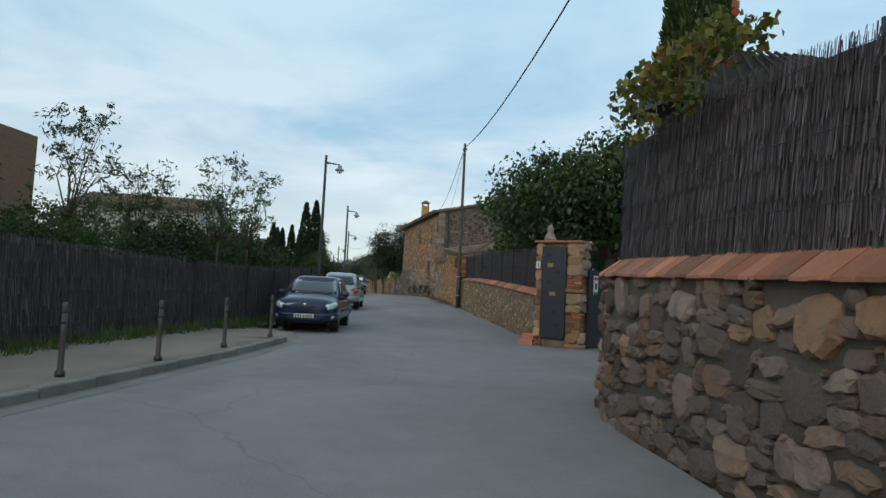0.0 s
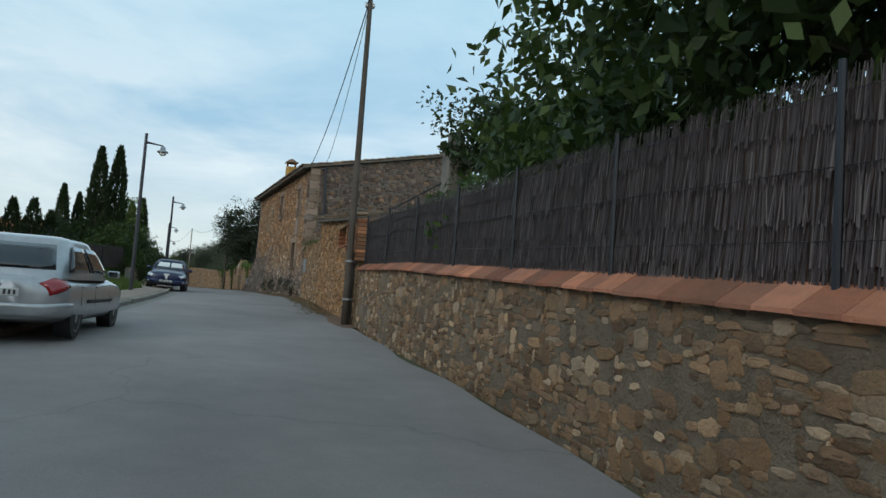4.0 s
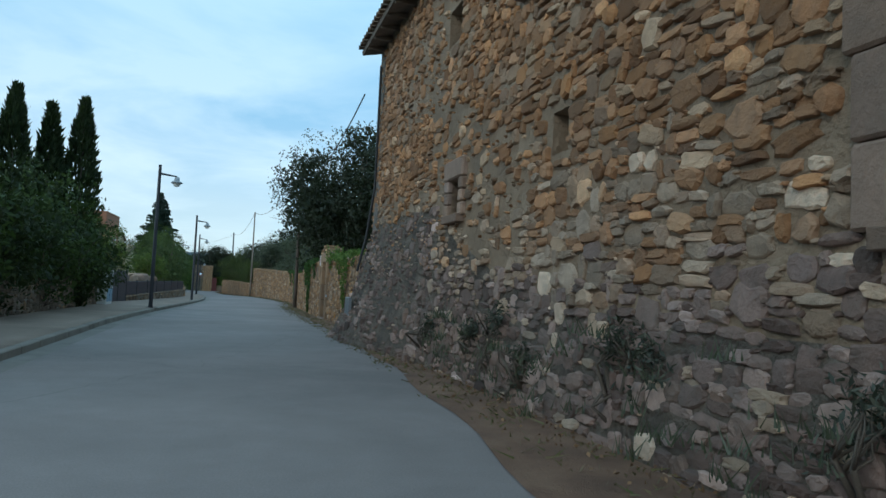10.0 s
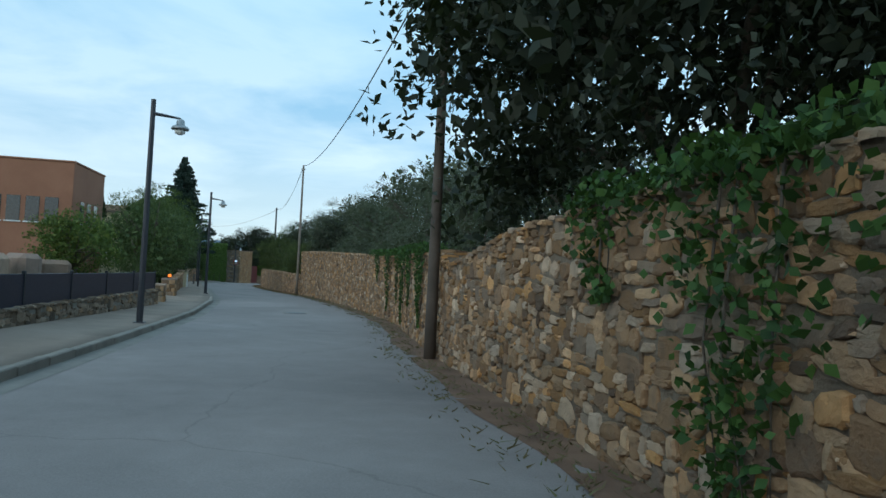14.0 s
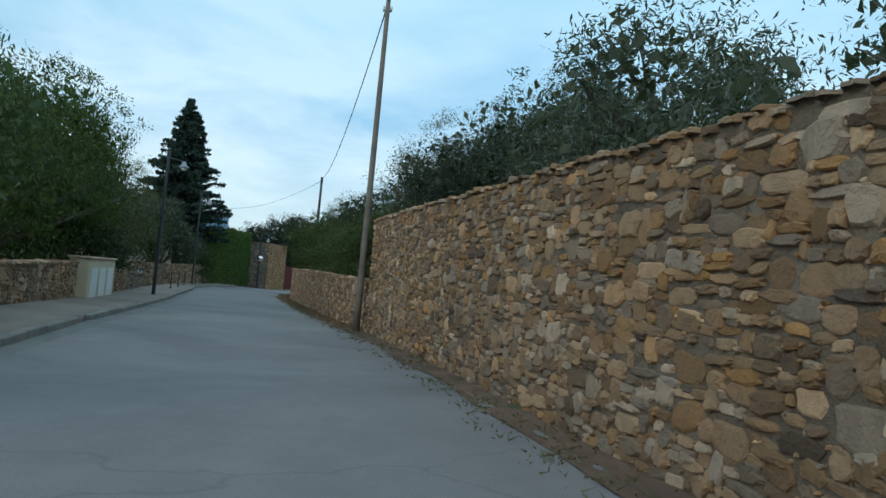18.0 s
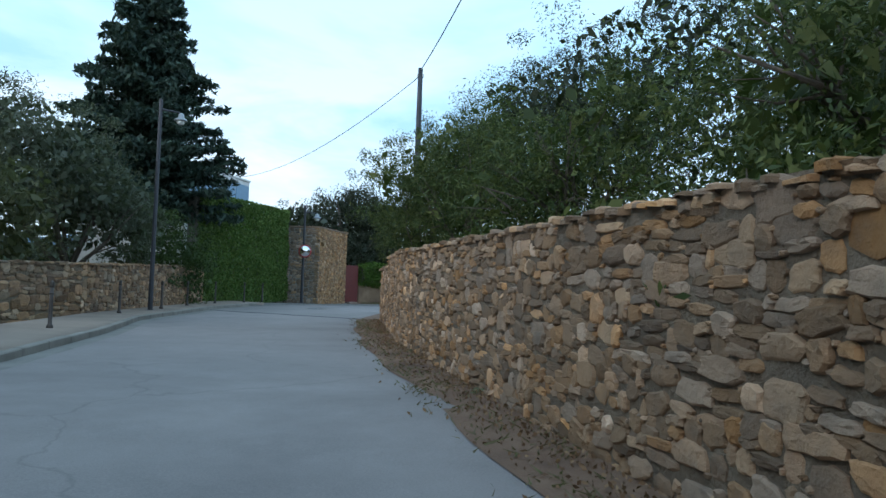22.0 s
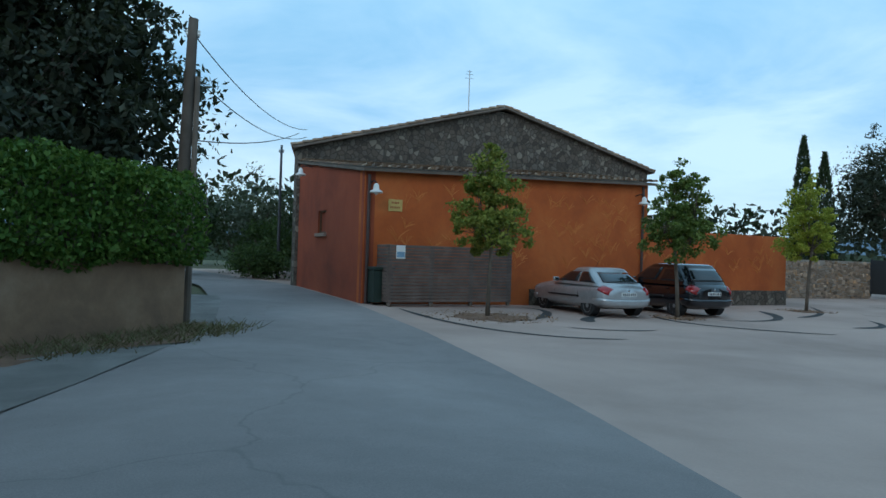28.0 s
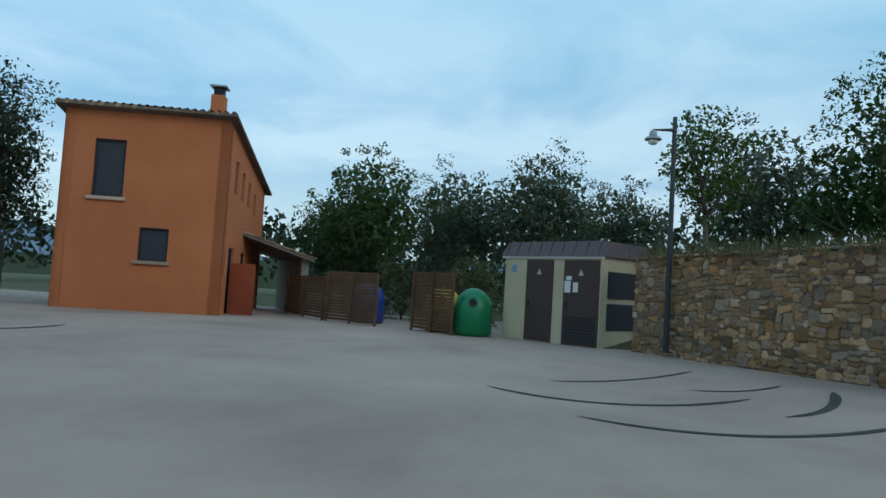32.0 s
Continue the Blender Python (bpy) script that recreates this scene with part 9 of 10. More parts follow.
# ---------------------------------------------------------------- lean-to shed
def lean_to():
    ob = thing("lean_to", "low tiled lean-to roof of the stone shed", "shed")
    a, b = np.array(PB[0]), np.array(PB[-1])
    d = (b - a) / np.linalg.norm(b - a)
    n = np.array([-d[1], d[0]])
    o = 0.2
    tiled_roof(ob, (*(a + n * o), 3.62), (*(b + n * o + d * 0.25), 4.52), (*(b - n * 5 + d * 0.25), 5.35), (*(a - n * 5), 4.45), 0.24, 0.10)
    part("end_wall", wall_body(Line([tuple(a - n * 5), tuple(a - n * 0.08)]), lambda s: 4.35 - 0.16 * s, lambda x, y: gz(x, y) - 0.2, 0.35, 1, (), 0.0, 1.0), M["ochre_render"], ob)
    part("end_wall", wall_body(Line([tuple(b - n * 0.08), tuple(b - n * 5)]), lambda s: 4.42 + 0.16 * s, lambda x, y: gz(x, y) - 0.2, 0.35, 1, (), 0.0, 1.0), M["ochre_render"], ob)
    ln = Line(PB)
    for y in (37.75, 39.3, 41.2):
        p, _ = ln.at(sB(y))
        for k in range(9):
            part("brick", slab(Geo(), p - d * 0.14, p + d * 0.14, 2.98 + k * 0.063, 3.035 + k * 0.063, -0.3, 0.02, n), M["brick"], ob)
    p, q = ln.at(sB(37.75))[0], ln.at(sB(41.2))[0]
    part("sill", slab(Geo(), p, q, 2.93, 2.98, -0.45, 0.05, n), M["terracotta"], ob)
    part("lintel_beam", slab(Geo(), p - d * 0.3, q + d * 0.3, 3.56, 3.70, -0.4, 0.02, n), M["ochre_render"], ob)
    part("glass", slab(Geo(), p, q, 2.98, 3.56, -0.36, -0.34, n), M["glass"], ob)
    for y0, y1 in ((37.95, 39.1), (39.5, 41.0)):
        e, f = ln.at(sB(y0))[0], ln.at(sB(y1))[0]
        cu = Geo()
        m = 40
        for k in range(m + 1):
            c = e + (f - e) * k / m - n * (0.46 + 0.025 * math.sin(k * 1.3) + 0.012 * math.sin(k * 2.9))
            cu.v += [(float(c[0]), float(c[1]), 2.96), (float(c[0]), float(c[1]), 3.5)]
        cu.f = [(2 * k, 2 * k + 2, 2 * k + 3, 2 * k + 1) for k in range(m)]
        part("curtain", cu, M["white"], ob, "white gathered curtain", True, fix=False)
    # chimney stack behind the screen
    st = thing("stone_chimney", "plastered garden chimney stack behind the screen", "chimney")
    part("shaft", Geo().box(3.9, 39.0, 3.5, 0.55, 0.6, 5.6, 12, 0.03), M["render_grey"], st)
    part("hood", Geo().box(3.9, 39.0, 6.45, 0.4, 0.4, 0.35, 12, 0.14), M["render_grey"], st)
    for k in range(30):
        z = gz(0.6, 37) + k * 0.1
        if z > 3.45:
            break
        if z < 2.35:
            continue
        part("brick", slab(Geo(), a - d * 0.22, a + d * 0.08, z + 0.006, z + 0.094, -0.3, 0.05 + 0.01 * (k % 2), n), M["brick"], ob)
    # brace rod
    part("brace", Geo().tube([(1.15, 37.1, 3.4), (3.5, 38.75, 5.0)], 0.025, 6), M["cable"], ob)


lean_to()

# meter box on the linking wall
p, d = Line(PC).at(Line(PC).s_of_y(53.85))
n = np.array([-d[1], d[0]])
mbx = thing("meter_box", "grey plastic meter box on the wall", "meter box")
part("case", slab(Geo(), p - d * 0.15, p + d * 0.15, 2.37, 3.05, 0.0, 0.11, n), M["meter"] if "meter" in M else M.setdefault("meter", paint("pale grey plastic", (0.30, 0.34, 0.37), 0.5)), mbx)
part("cover", slab(Geo(), p - d * 0.12, p + d * 0.12, 2.72, 3.0, 0.11, 0.125, n), M["steel"], mbx)
part("lower_cover", slab(Geo(), p - d * 0.13, p + d * 0.13, 2.40, 2.68, 0.11, 0.122, n), M["meter"], mbx)


# ---------------------------------------------------------------- garden gate and old doorway
def old_door():
    p0, d = LD.at(door_hole[0]); p1, _ = LD.at(door_hole[1])
    n = np.array([-d[1], d[0]])
    zb, zt = door_hole[2], door_hole[3]
    ob = thing("old_door", "dark brown panelled door in a golden sandstone frame", "door")
    lf = part("leaf", slab(Geo(), p0, p1, zb, zt, -0.24, -0.19, n), M["brown_door"], ob)
    w = float(np.linalg.norm(p1 - p0))
    for k in range(2):
        for j in range(3):
            a, b = p0 + d * (w * 0.28 + k * w * 0.24), p0 + d * (w * 0.46 + k * w * 0.24)
            part("door_panel", slab(Geo(), a, b, zb + 1.05 + j * 0.22, zb + 1.22 + j * 0.22, -0.20, -0.185, n), M["shutter"], lf)
    part("letter_slot", slab(Geo(), p0 + d * w * 0.33, p0 + d * w * 0.67, zb + 0.86, zb + 0.93, -0.19, -0.175, n), M["black"], lf)
    part("frame_bar", slab(Geo(), p0, p0 + d * 0.06, zb, zt, -0.2, -0.14, n), M["brown_door"], lf)
    part("frame_bar", slab(Geo(), p1 - d * 0.06, p1, zb, zt, -0.2, -0.14, n), M["brown_door"], lf)
    for a, b in ((p0 - d * 0.40, p0), (p1, p1 + d * 0.40)):
        z = zb - 0.2
        for h in (0.85, 0.55, 0.62, 0.36):
            e = random.uniform(-0.06, 0.06)
            part("jamb_stone", slab(Geo(), a - (d * e if a is not p1 else 0), b + (d * e if a is p1 else 0), z + 0.004, z + h - 0.004, -0.25, 0.05, n, 0.028), M["stone_door"], ob)
            z += h
    part("lintel", slab(Geo(), p0 - d * 0.44, p1 + d * 0.44, zt, zt + 0.34, -0.25, 0.06, n, 0.035), M["stone_door"], ob, "single block lintel")
    for a in (p0 - d * 0.62, p1 + d * 0.44):
        part("corbel_stone", slab(Geo(), a, a + d * 0.18, zt - 0.55, zt + 0.05, -0.1, 0.10, n, 0.03), M["stone_door"], ob)
    part("threshold", slab(Geo(), p0 - d * 0.3, p1 + d * 0.3, zb - 0.15, zb + 0.02, -0.25, 0.10, n), M["stone_dressed"], ob)
    q = p1 + d * 0.36
    s_ = thing("notice", "white notice with red bars screwed to the stone frame", "sign")
    part("plate", slab(Geo(), q - d * 0.13, q + d * 0.13, zt - 0.10, zt + 0.26, 0.07, 0.08, n), M["white"], s_)
    for k, (z, m, x0, x1) in enumerate(((0.19, "bars", -0.05, 0.05), (0.10, "red", -0.11, 0.11), (0.05, "red", -0.11, 0.08), (0.0, "bars", -0.11, 0.11), (-0.06, "red", -0.11, 0.11))):
        part("print_bar", slab(Geo(), q + d * x0, q + d * x1, zt + z, zt + z + 0.03, 0.08, 0.084, n), M[m], s_)
    q = p0 - d * 0.6
    bell = thing("door_bell", "small pale bell box on the wall", "door bell")
    part("case", slab(Geo(), q - d * 0.05, q + d * 0.05, zb + 0.78, zb + 0.86, 0.02, 0.07, n), M["meter"], bell)


old_door()
g0, g1 = np.array([-4.55, 72.75]), np.array([-4.8, 73.6])
d = (g1 - g0) / np.linalg.norm(g1 - g0)
n = np.array([-d[1], d[0]])
gt = thing("garden_gate", "plain brown steel garden gate", "gate")
part("sheet", slab(Geo(), g0, g1, gz(*g0) + 0.05, 2.86, -0.12, -0.09, n), M["brown_metal"], gt)
for p in (g0, g1 - d * 0.05):
    part("frame_bar", slab(Geo(), p, p + d * 0.05, gz(*g0), 2.9, -0.13, -0.06, n), M["brown_metal"], gt)
part("lintel_rail", slab(Geo(), g0 - d * 0.1, g1 + d * 0.1, 2.86, 3.06, -0.4, -0.02, n), M["mortar"], gt, "stone lintel over the gate")

# cabinet and gate pillar on the left
cb = thing("service_cabinet", "white service cabinet with blue meter doors in the wall", "cabinet", -15.05, 82.9, gz(-15, 83), 12)
part("case", Geo().box(0, 0, 0.72, 0.55, 1.15, 1.5, 0, 0.02), M["white"], cb)
part("cap", Geo().box(0, 0, 1.50, 0.65, 1.25, 0.07, 0, 0.02), M["stone_dressed"], cb)
for k, (y, z) in enumerate(((-0.27, 1.1), (0.27, 1.1), (-0.27, 0.5), (0.27, 0.5))):
    dr = part("cabinet_door", Geo().box(0.28, y, z, 0.02, 0.46, 0.5, 0, 0.008), M["meter_blue"] if k > 1 else M["meter"], cb) if "meter_blue" in M else part("cabinet_door", Geo().box(0.28, y, z, 0.02, 0.46, 0.5, 0, 0.008), M.setdefault("meter_blue", paint("pale blue plastic", (0.22, 0.36, 0.50), 0.5)) if k > 1 else M["meter"], cb)
    part("lock", Geo().box(0.295, y + 0.15, z, 0.015, 0.03, 0.05), M["dark_metal"], dr)


def pier(x, y, h, label, lamp=False):
    ob = thing("stone_pier", label, "pillar", x, y, gz(x, y) - 0.05, 17)
    part("core", Geo().box(0, 0, h / 2, 0.50, 0.70, h, 0, 0.02), M["mortar_grey"], ob)
    rnd = random.Random(int(x * 10))
    z = 0
    while z < h - 0.05:
        hh = rnd.uniform(0.14, 0.24)
        for s, (ax, ln_) in ((1, ("y", 0.7)), (-1, ("y", 0.7))):
            t = -ln_ / 2
            while t < ln_ / 2 - 0.05:
                w = min(rnd.uniform(0.16, 0.34), ln_ / 2 - t)
                part("stone", Geo().box(s * 0.27, t + w / 2, z + hh / 2, 0.08, w * 0.94, hh * 0.92, 0, 0.025), M["stone_ochre"], ob)
                t += w
        t = -0.27
        while t < 0.22:
            w = min(rnd.uniform(0.16, 0.3), 0.27 - t)
            part("stone", Geo().box(t + w / 2, -0.37, z + hh / 2, w * 0.94, 0.08, hh * 0.92, 0, 0.025), M["stone_ochre"], ob)
            t += w
        z += hh
    part("cap", Geo().box(0, 0, h + 0.03, 0.62, 0.82, 0.08, 0, 0.02), M["stone_dressed"], ob)
    if lamp:
        lb = thing("pier_lamp", "small glowing orange lamp on the pier", "lamp", x, y, gz(x, y) + h + 0.02, 17)
        part("base", Geo().box(0, 0, 0.03, 0.16, 0.16, 0.06), M["dark_metal"], lb)
        part("lens", Geo().box(0, 0, 0.12, 0.13, 0.13, 0.13, 0, 0.02), M["amber"], lb)


pier(-19.7, 107.9, 0.78, "low stone gate pier beside the drive")
pier(-21.55, 113.7, 0.9, "low stone gate pier carrying a small orange lamp", True)
# electric cabinet in the left wall
eb = thing("electric_cabinet", "pale plastered electric cabinet set in the wall", "cabinet", -28.35, 133.4, gz(-28, 133), 18.5)
part("case", Geo().box(0, 0, 0.62, 0.55, 3.6, 1.35, 0, 0.02), M["cream"], eb)
for y in (-1.1, 0.0, 1.1):
    part("cabinet_door", Geo().box(0.28, y, 0.6, 0.02, 0.8, 0.9, 0, 0.008), M["white"], eb)
part("cap", Geo().box(0, 0, 1.33, 0.65, 3.7, 0.07, 0, 0.02), M["stone_dressed"], eb)
solid("drive_wall", slab(Geo(), (-38.2, 153.0), (-41.5, 151.0), gz(-38, 153) - 0.1, gz(-38, 153) + 0.9, -0.15, 0.15, (0.5, -0.85)), M["cream"], "low cream plastered wall along the drive", "wall", "structure")


# ---------------------------------------------------------------- ivy wall, tower, hedge wall
IV = [(-39.75, 168.6), (-40.2, 180.65)]
LIV = Line([IV[1], IV[0]])
LIVF = Line(IV)
iw = solid("wall_ivy", wall_body(LIVF, lambda s: 4.9 + 0.03 * s, lambda x, y: gz(x, y) - 0.2, 0.4, -1, (), 0.0, 2.0), M["render_grey"], "tall plastered boundary wall under a coat of ivy", "wall", "structure")
rg = np.random.default_rng(9)
m_ = 26000
s_ = rg.uniform(0, LIVF.length, m_)
zz = gz(-39.8, 175) + rg.uniform(0, 1, m_) * (4.9 + 0.03 * s_ + 0.12 - gz(-39.8, 175))
wav = np.array([noise.noise((a * 0.8, b * 0.8, 4)) for a, b in zip(s_, zz)])
ps = np.array([LIVF.at(a)[0] for a in s_])
cs = np.stack([ps[:, 0] + 0.05 + (0.10 + 0.10 * wav) * rg.uniform(0.2, 1.2, m_), ps[:, 1], zz], 1)
ivt = thing("ivy", "dense green ivy covering the tall wall", "climbing plant")
part("foliage", fast_mesh("foliage", leaf_verts(cs, 0.125, 1.25, rg, 0.5, np.tile([0.5, 0, -0.3], (m_, 1))), 4, M["leaf_ivy_wall"]), None, ivt, "", False, "stuff")
g = Geo()
for k in range(40):
    a = rg.uniform(0.2, LIVF.length - 0.2)
    p, _ = LIVF.at(a)
    g.tube([(p[0] + 0.03, p[1], gz(*p)), (p[0] + 0.04, p[1] + rg.normal() * 0.2, 2.0), (p[0] + 0.04, p[1] + rg.normal() * 0.4, 4.2)], [0.02, 0.013, 0.005], 5)
part("stems", g, M["bark"], ivt, "", True, fix=False)
TA, TB, TC = (-38.25, 180.9), (-38.02, 186.3), (-41.6, 180.65)
rubble_wall("wall_tower", [TA, TB], lambda s: 4.42 + 0.03 * s, "tall pale rubble wall of a square stone outbuilding", "stone_warm", "ochre_render", -1, 0.45, near=(0, 5.4), seed=51, caps=False, depth=(0.025, 0.05), fill=0.9, holes=[(0.35, 0.95, 3.35, 3.6), (2.55, 2.75, 2.75, 2.95)], limit=260)
# the unlit face: grey stone and mortar carry its shade as colour
rubble_wall("wall_tower", [TC, TA], lambda s: 4.40, "rubble side wall of the stone outbuilding, greyed as shade", "stone_grey", "mortar_grey", -1, 0.45, near=(0, 3.4), seed=53, caps=False, depth=(0.025, 0.05), fill=0.9, limit=200)
tc = thing("tower_coping", "thin stone coping on the outbuilding", "coping")
part("coping_slab", slab(Geo(), TA, TB, 4.44, 4.52, -0.5, 0.05, (1, 0)), M["stone_dressed"], tc)
part("coping_slab", slab(Geo(), TC, TA, 4.43, 4.51, -0.5, 0.05, (0, -1)), M["stone_dressed"], tc)
rgate = thing("red_gate", "dark red sheet metal gate beside the outbuilding", "gate")
part("sheet", slab(Geo(), (-38.25, 186.5), (-37.55, 187.75), gz(-38, 187) + 0.1, 2.28, -0.02, 0.02, (0.87, -0.49)), M["red_gate"] if "red_gate" in M else M.setdefault("red_gate", paint("dark red gate paint", (0.14, 0.022, 0.018), 0.5)), rgate)
part("frame_rail", slab(Geo(), (-38.25, 186.5), (-37.55, 187.75), 2.28, 2.34, -0.04, 0.04, (0.87, -0.49)), M["red_gate"], rgate)
solid("step", Geo().box(-37.7, 186.8, gz(-37.7, 187) + 0.06, 0.6, 1.5, 0.16, 30, 0.03), M["stone_dressed"], "worn stone step before the red gate", "step")
solid("wall_hedge", slab(Geo(), (-37.5, 187.9), (-34.95, 191.1), gz(-36, 189) - 0.2, 0.95, -0.35, 0.0, (0.78, -0.62)), M["ochre_brown"] if "ochre_brown" in M else M.setdefault("ochre_brown", stained("stained brown plaster", (0.22, 0.14, 0.085), (0.14, 0.09, 0.06), (0.30, 0.21, 0.14), 0.95, 1.2, 14, 0.5, 0.02)), "stained low plaster wall under the hedge", "wall", "structure")
mr = thing("traffic_mirror", "round convex traffic mirror with a red rim on a lamp post", "mirror", -36.95, 174.65, 2.75, 12)
part("rim", Geo().lathe(0, -0.16, 0, ((0.02, 0.06), (0.30, 0.04), (0.33, 0.0), (0.31, -0.03), (0.29, -0.03)), 24, "y"), M["red"], mr, "", True)
part("glass", Geo().lathe(0, -0.19, 0, ((0.295, 0.0), (0.24, -0.025), (0.15, -0.045), (0.06, -0.055), (0.01, -0.057)), 24, "y"), M["mirror"], mr, "convex mirror face", True)
part("bracket", Geo().tube([(0, -0.1, 0), (-0.08, 0.1, 0)], 0.02, 6), M["steel"], mr)


# ---------------------------------------------------------------- bend: planter, drain, covers
def drain_channel():
    ob = thing("drain_channel", "dark slotted drain channel across the lane", "drain", kind="structure")
    a, b = np.array([-37.9, 165.5]), np.array([-30.9, 163.3])
    d = (b - a) / np.linalg.norm(b - a)
    L = float(np.linalg.norm(b - a))
    n = np.array([-d[1], d[0]])
    for k in range(int(L / 0.5)):
        p, q = a + d * k * 0.5, a + d * (k * 0.5 + 0.49)
        z = gz(*p)
        part("grating", slab(Geo(), p, q, z - 0.05, z + 0.012, -0.055, 0.055, n), M["dark_metal"], ob)


drain_channel()


def manhole(x, y, r=0.35, label="round iron manhole cover in the lane"):
    ob = thing("manhole_cover", label, "manhole cover", x, y, gz(x, y) + 0.0, 0, "manhole covers")
    part("rim", Geo().lathe(0, 0, 0.0, ((r + 0.09, 0), (r + 0.09, 0.009), (r + 0.02, 0.010), (r + 0.02, 0.0)), 28), M["kerb"], ob, "pale cement ring")
    part("lid", Geo().lathe(0, 0, 0.0, ((r, 0), (r, 0.012), (r * 0.9, 0.014)), 28), M["dark_metal"], ob)


manhole(-14.45, 107.3)
manhole(-34.8, 170.0)
gr = thing("floor_grate", "square dark drain grate in the yard", "drain", -29.6, 179.3, gz(-29.6, 179.3), 20, kind="structure")
part("frame", Geo().box(0, 0, 0.0, 0.46, 0.46, 0.02), M["kerb"], gr)
for k in range(7):
    part("bar", Geo().box(-0.165 + k * 0.055, 0, 0.012, 0.025, 0.38, 0.02), M["dark_metal"], gr)


def planter():
    ob = thing("planter", "low angular planter of dark red corten steel", "planter")
    A1, A2, A3 = np.array([-30.78, 167.5]), np.array([-31.1, 174.9]), np.array([-28.98, 177.72])
    B1, B2, B3 = np.array([-30.25, 167.5]), np.array([-30.0, 174.2]), np.array([-27.9, 176.6])
    z = gz(-30, 173)
    h = {0: 0.28, 1: 0.66, 2: 0.62}
    g = Geo()
    pts = [A1, A2, A3, B3, B2, B1]
    hs_ = [0.29, 0.70, 0.88, 0.80, 0.64, 0.26]
    g.v = [(float(p[0]), float(p[1]), z - 0.3) for p in pts] + [(float(p[0]), float(p[1]), z + k) for p, k in zip(pts, hs_)]
    g.f = [(6, 7, 10, 11), (7, 8, 9, 10), (5, 4, 1, 0), (4, 3, 2, 1)] + [(k, (k + 1) % 6, 6 + (k + 1) % 6, 6 + k) for k in range(6)]
    part("steel_shell", g, M["rust"], ob)
    return z


pz = planter()
sx, sy = -29.75, 175.25
solid("plinth", Geo().box(sx, sy, pz + 0.71, 0.75, 0.42, 0.14, 30, 0.02), M["kerb"], "small stone plinth on the planter edge", "plinth")
g = Geo()
g.tube([(sx - 0.08, sy, pz + 0.78), (sx - 0.04, sy + 0.02, pz + 1.0), (sx - 0.01, sy, pz + 1.28)], [0.045, 0.055, 0.075], 8)
g.tube([(sx + 0.12, sy + 0.05, pz + 0.78), (sx + 0.07, sy + 0.03, pz + 1.02), (sx + 0.02, sy, pz + 1.28)], [0.045, 0.05, 0.07], 8)
g.tube([(sx, sy, pz + 1.2), (sx + 0.01, sy, pz + 1.45), (sx, sy, pz + 1.65), (sx + 0.01, sy, pz + 1.74)], [0.095, 0.10, 0.11, 0.05], 8)
g.tube([(sx, sy, pz + 1.74), (sx + 0.01, sy, pz + 1.84), (sx, sy, pz + 1.93)], [0.05, 0.075, 0.04], 8)
solid("bronze_sculpture", g, M["bronze"], "slender weathered bronze sculpture on the planter", "statue", smooth=True)
bush("small yellowing shrub in the planter", -28.6, 174.4, [(0, 0, 0.6, 0.45, 0.45, 0.55)], "leaf_lime", 50, 40, 0.09, 400, 2.6, 0.14, name="planter_shrub")
solid("stone_bench", Geo().box(-26.7, 178.0, gz(-26.7, 178) + 0.2, 1.4, 0.6, 0.35, 20, 0.06), M["kerb"], "pale stone seat near the planter", "bench")
# concrete collar beside the planter
strip(167.5, 180.7, lambda y: float(np.interp(y, [167.5, 170, 174, 176.2, 177.2, 178.5, 180.7], [-30.95, -31.25, -31.3, -30.9, -30.42, -29.16, -26.3])), lambda y: -26.2, 6, 0.3, 0.006, "planter_bed", M["gutter"], "structure", "grey concrete apron round the planter")


# ---------------------------------------------------------------- yard details
def arc_inlay(p, m, q, w0, w1, label="curved dark inlay strip in the concrete"):
    """A dark band let into the yard from p over m to q, tapering from w0 to w1."""
    p, m, q = np.array(p), np.array(m), np.array(q)
    g = Geo()
    n = 20
    for k in range(n + 1):
        t = k / n
        c = p * (1 - t) * (1 - 2 * t) + m * 4 * t * (1 - t) + q * t * (2 * t - 1)
        d = p * (4 * t - 3) + m * (4 - 8 * t) + q * (4 * t - 1)
        d = d / np.linalg.norm(d)
        w = (w0 + (w1 - w0) * t) / 2 * min(1.0, 0.25 + 6 * t, 0.25 + 6 * (1 - t))
        for e in (-1, 1):
            r = c + np.array([-d[1], d[0]]) * e * w
            g.v.append((float(r[0]), float(r[1]), gz(*r) + 0.002))
    g.f = [(2 * k, 2 * k + 1, 2 * k + 3, 2 * k + 2) for k in range(n)]
    solid("floor_inlay", g, M["inlay"], label, "floor inlay", "structure", smooth=True, fix=False)


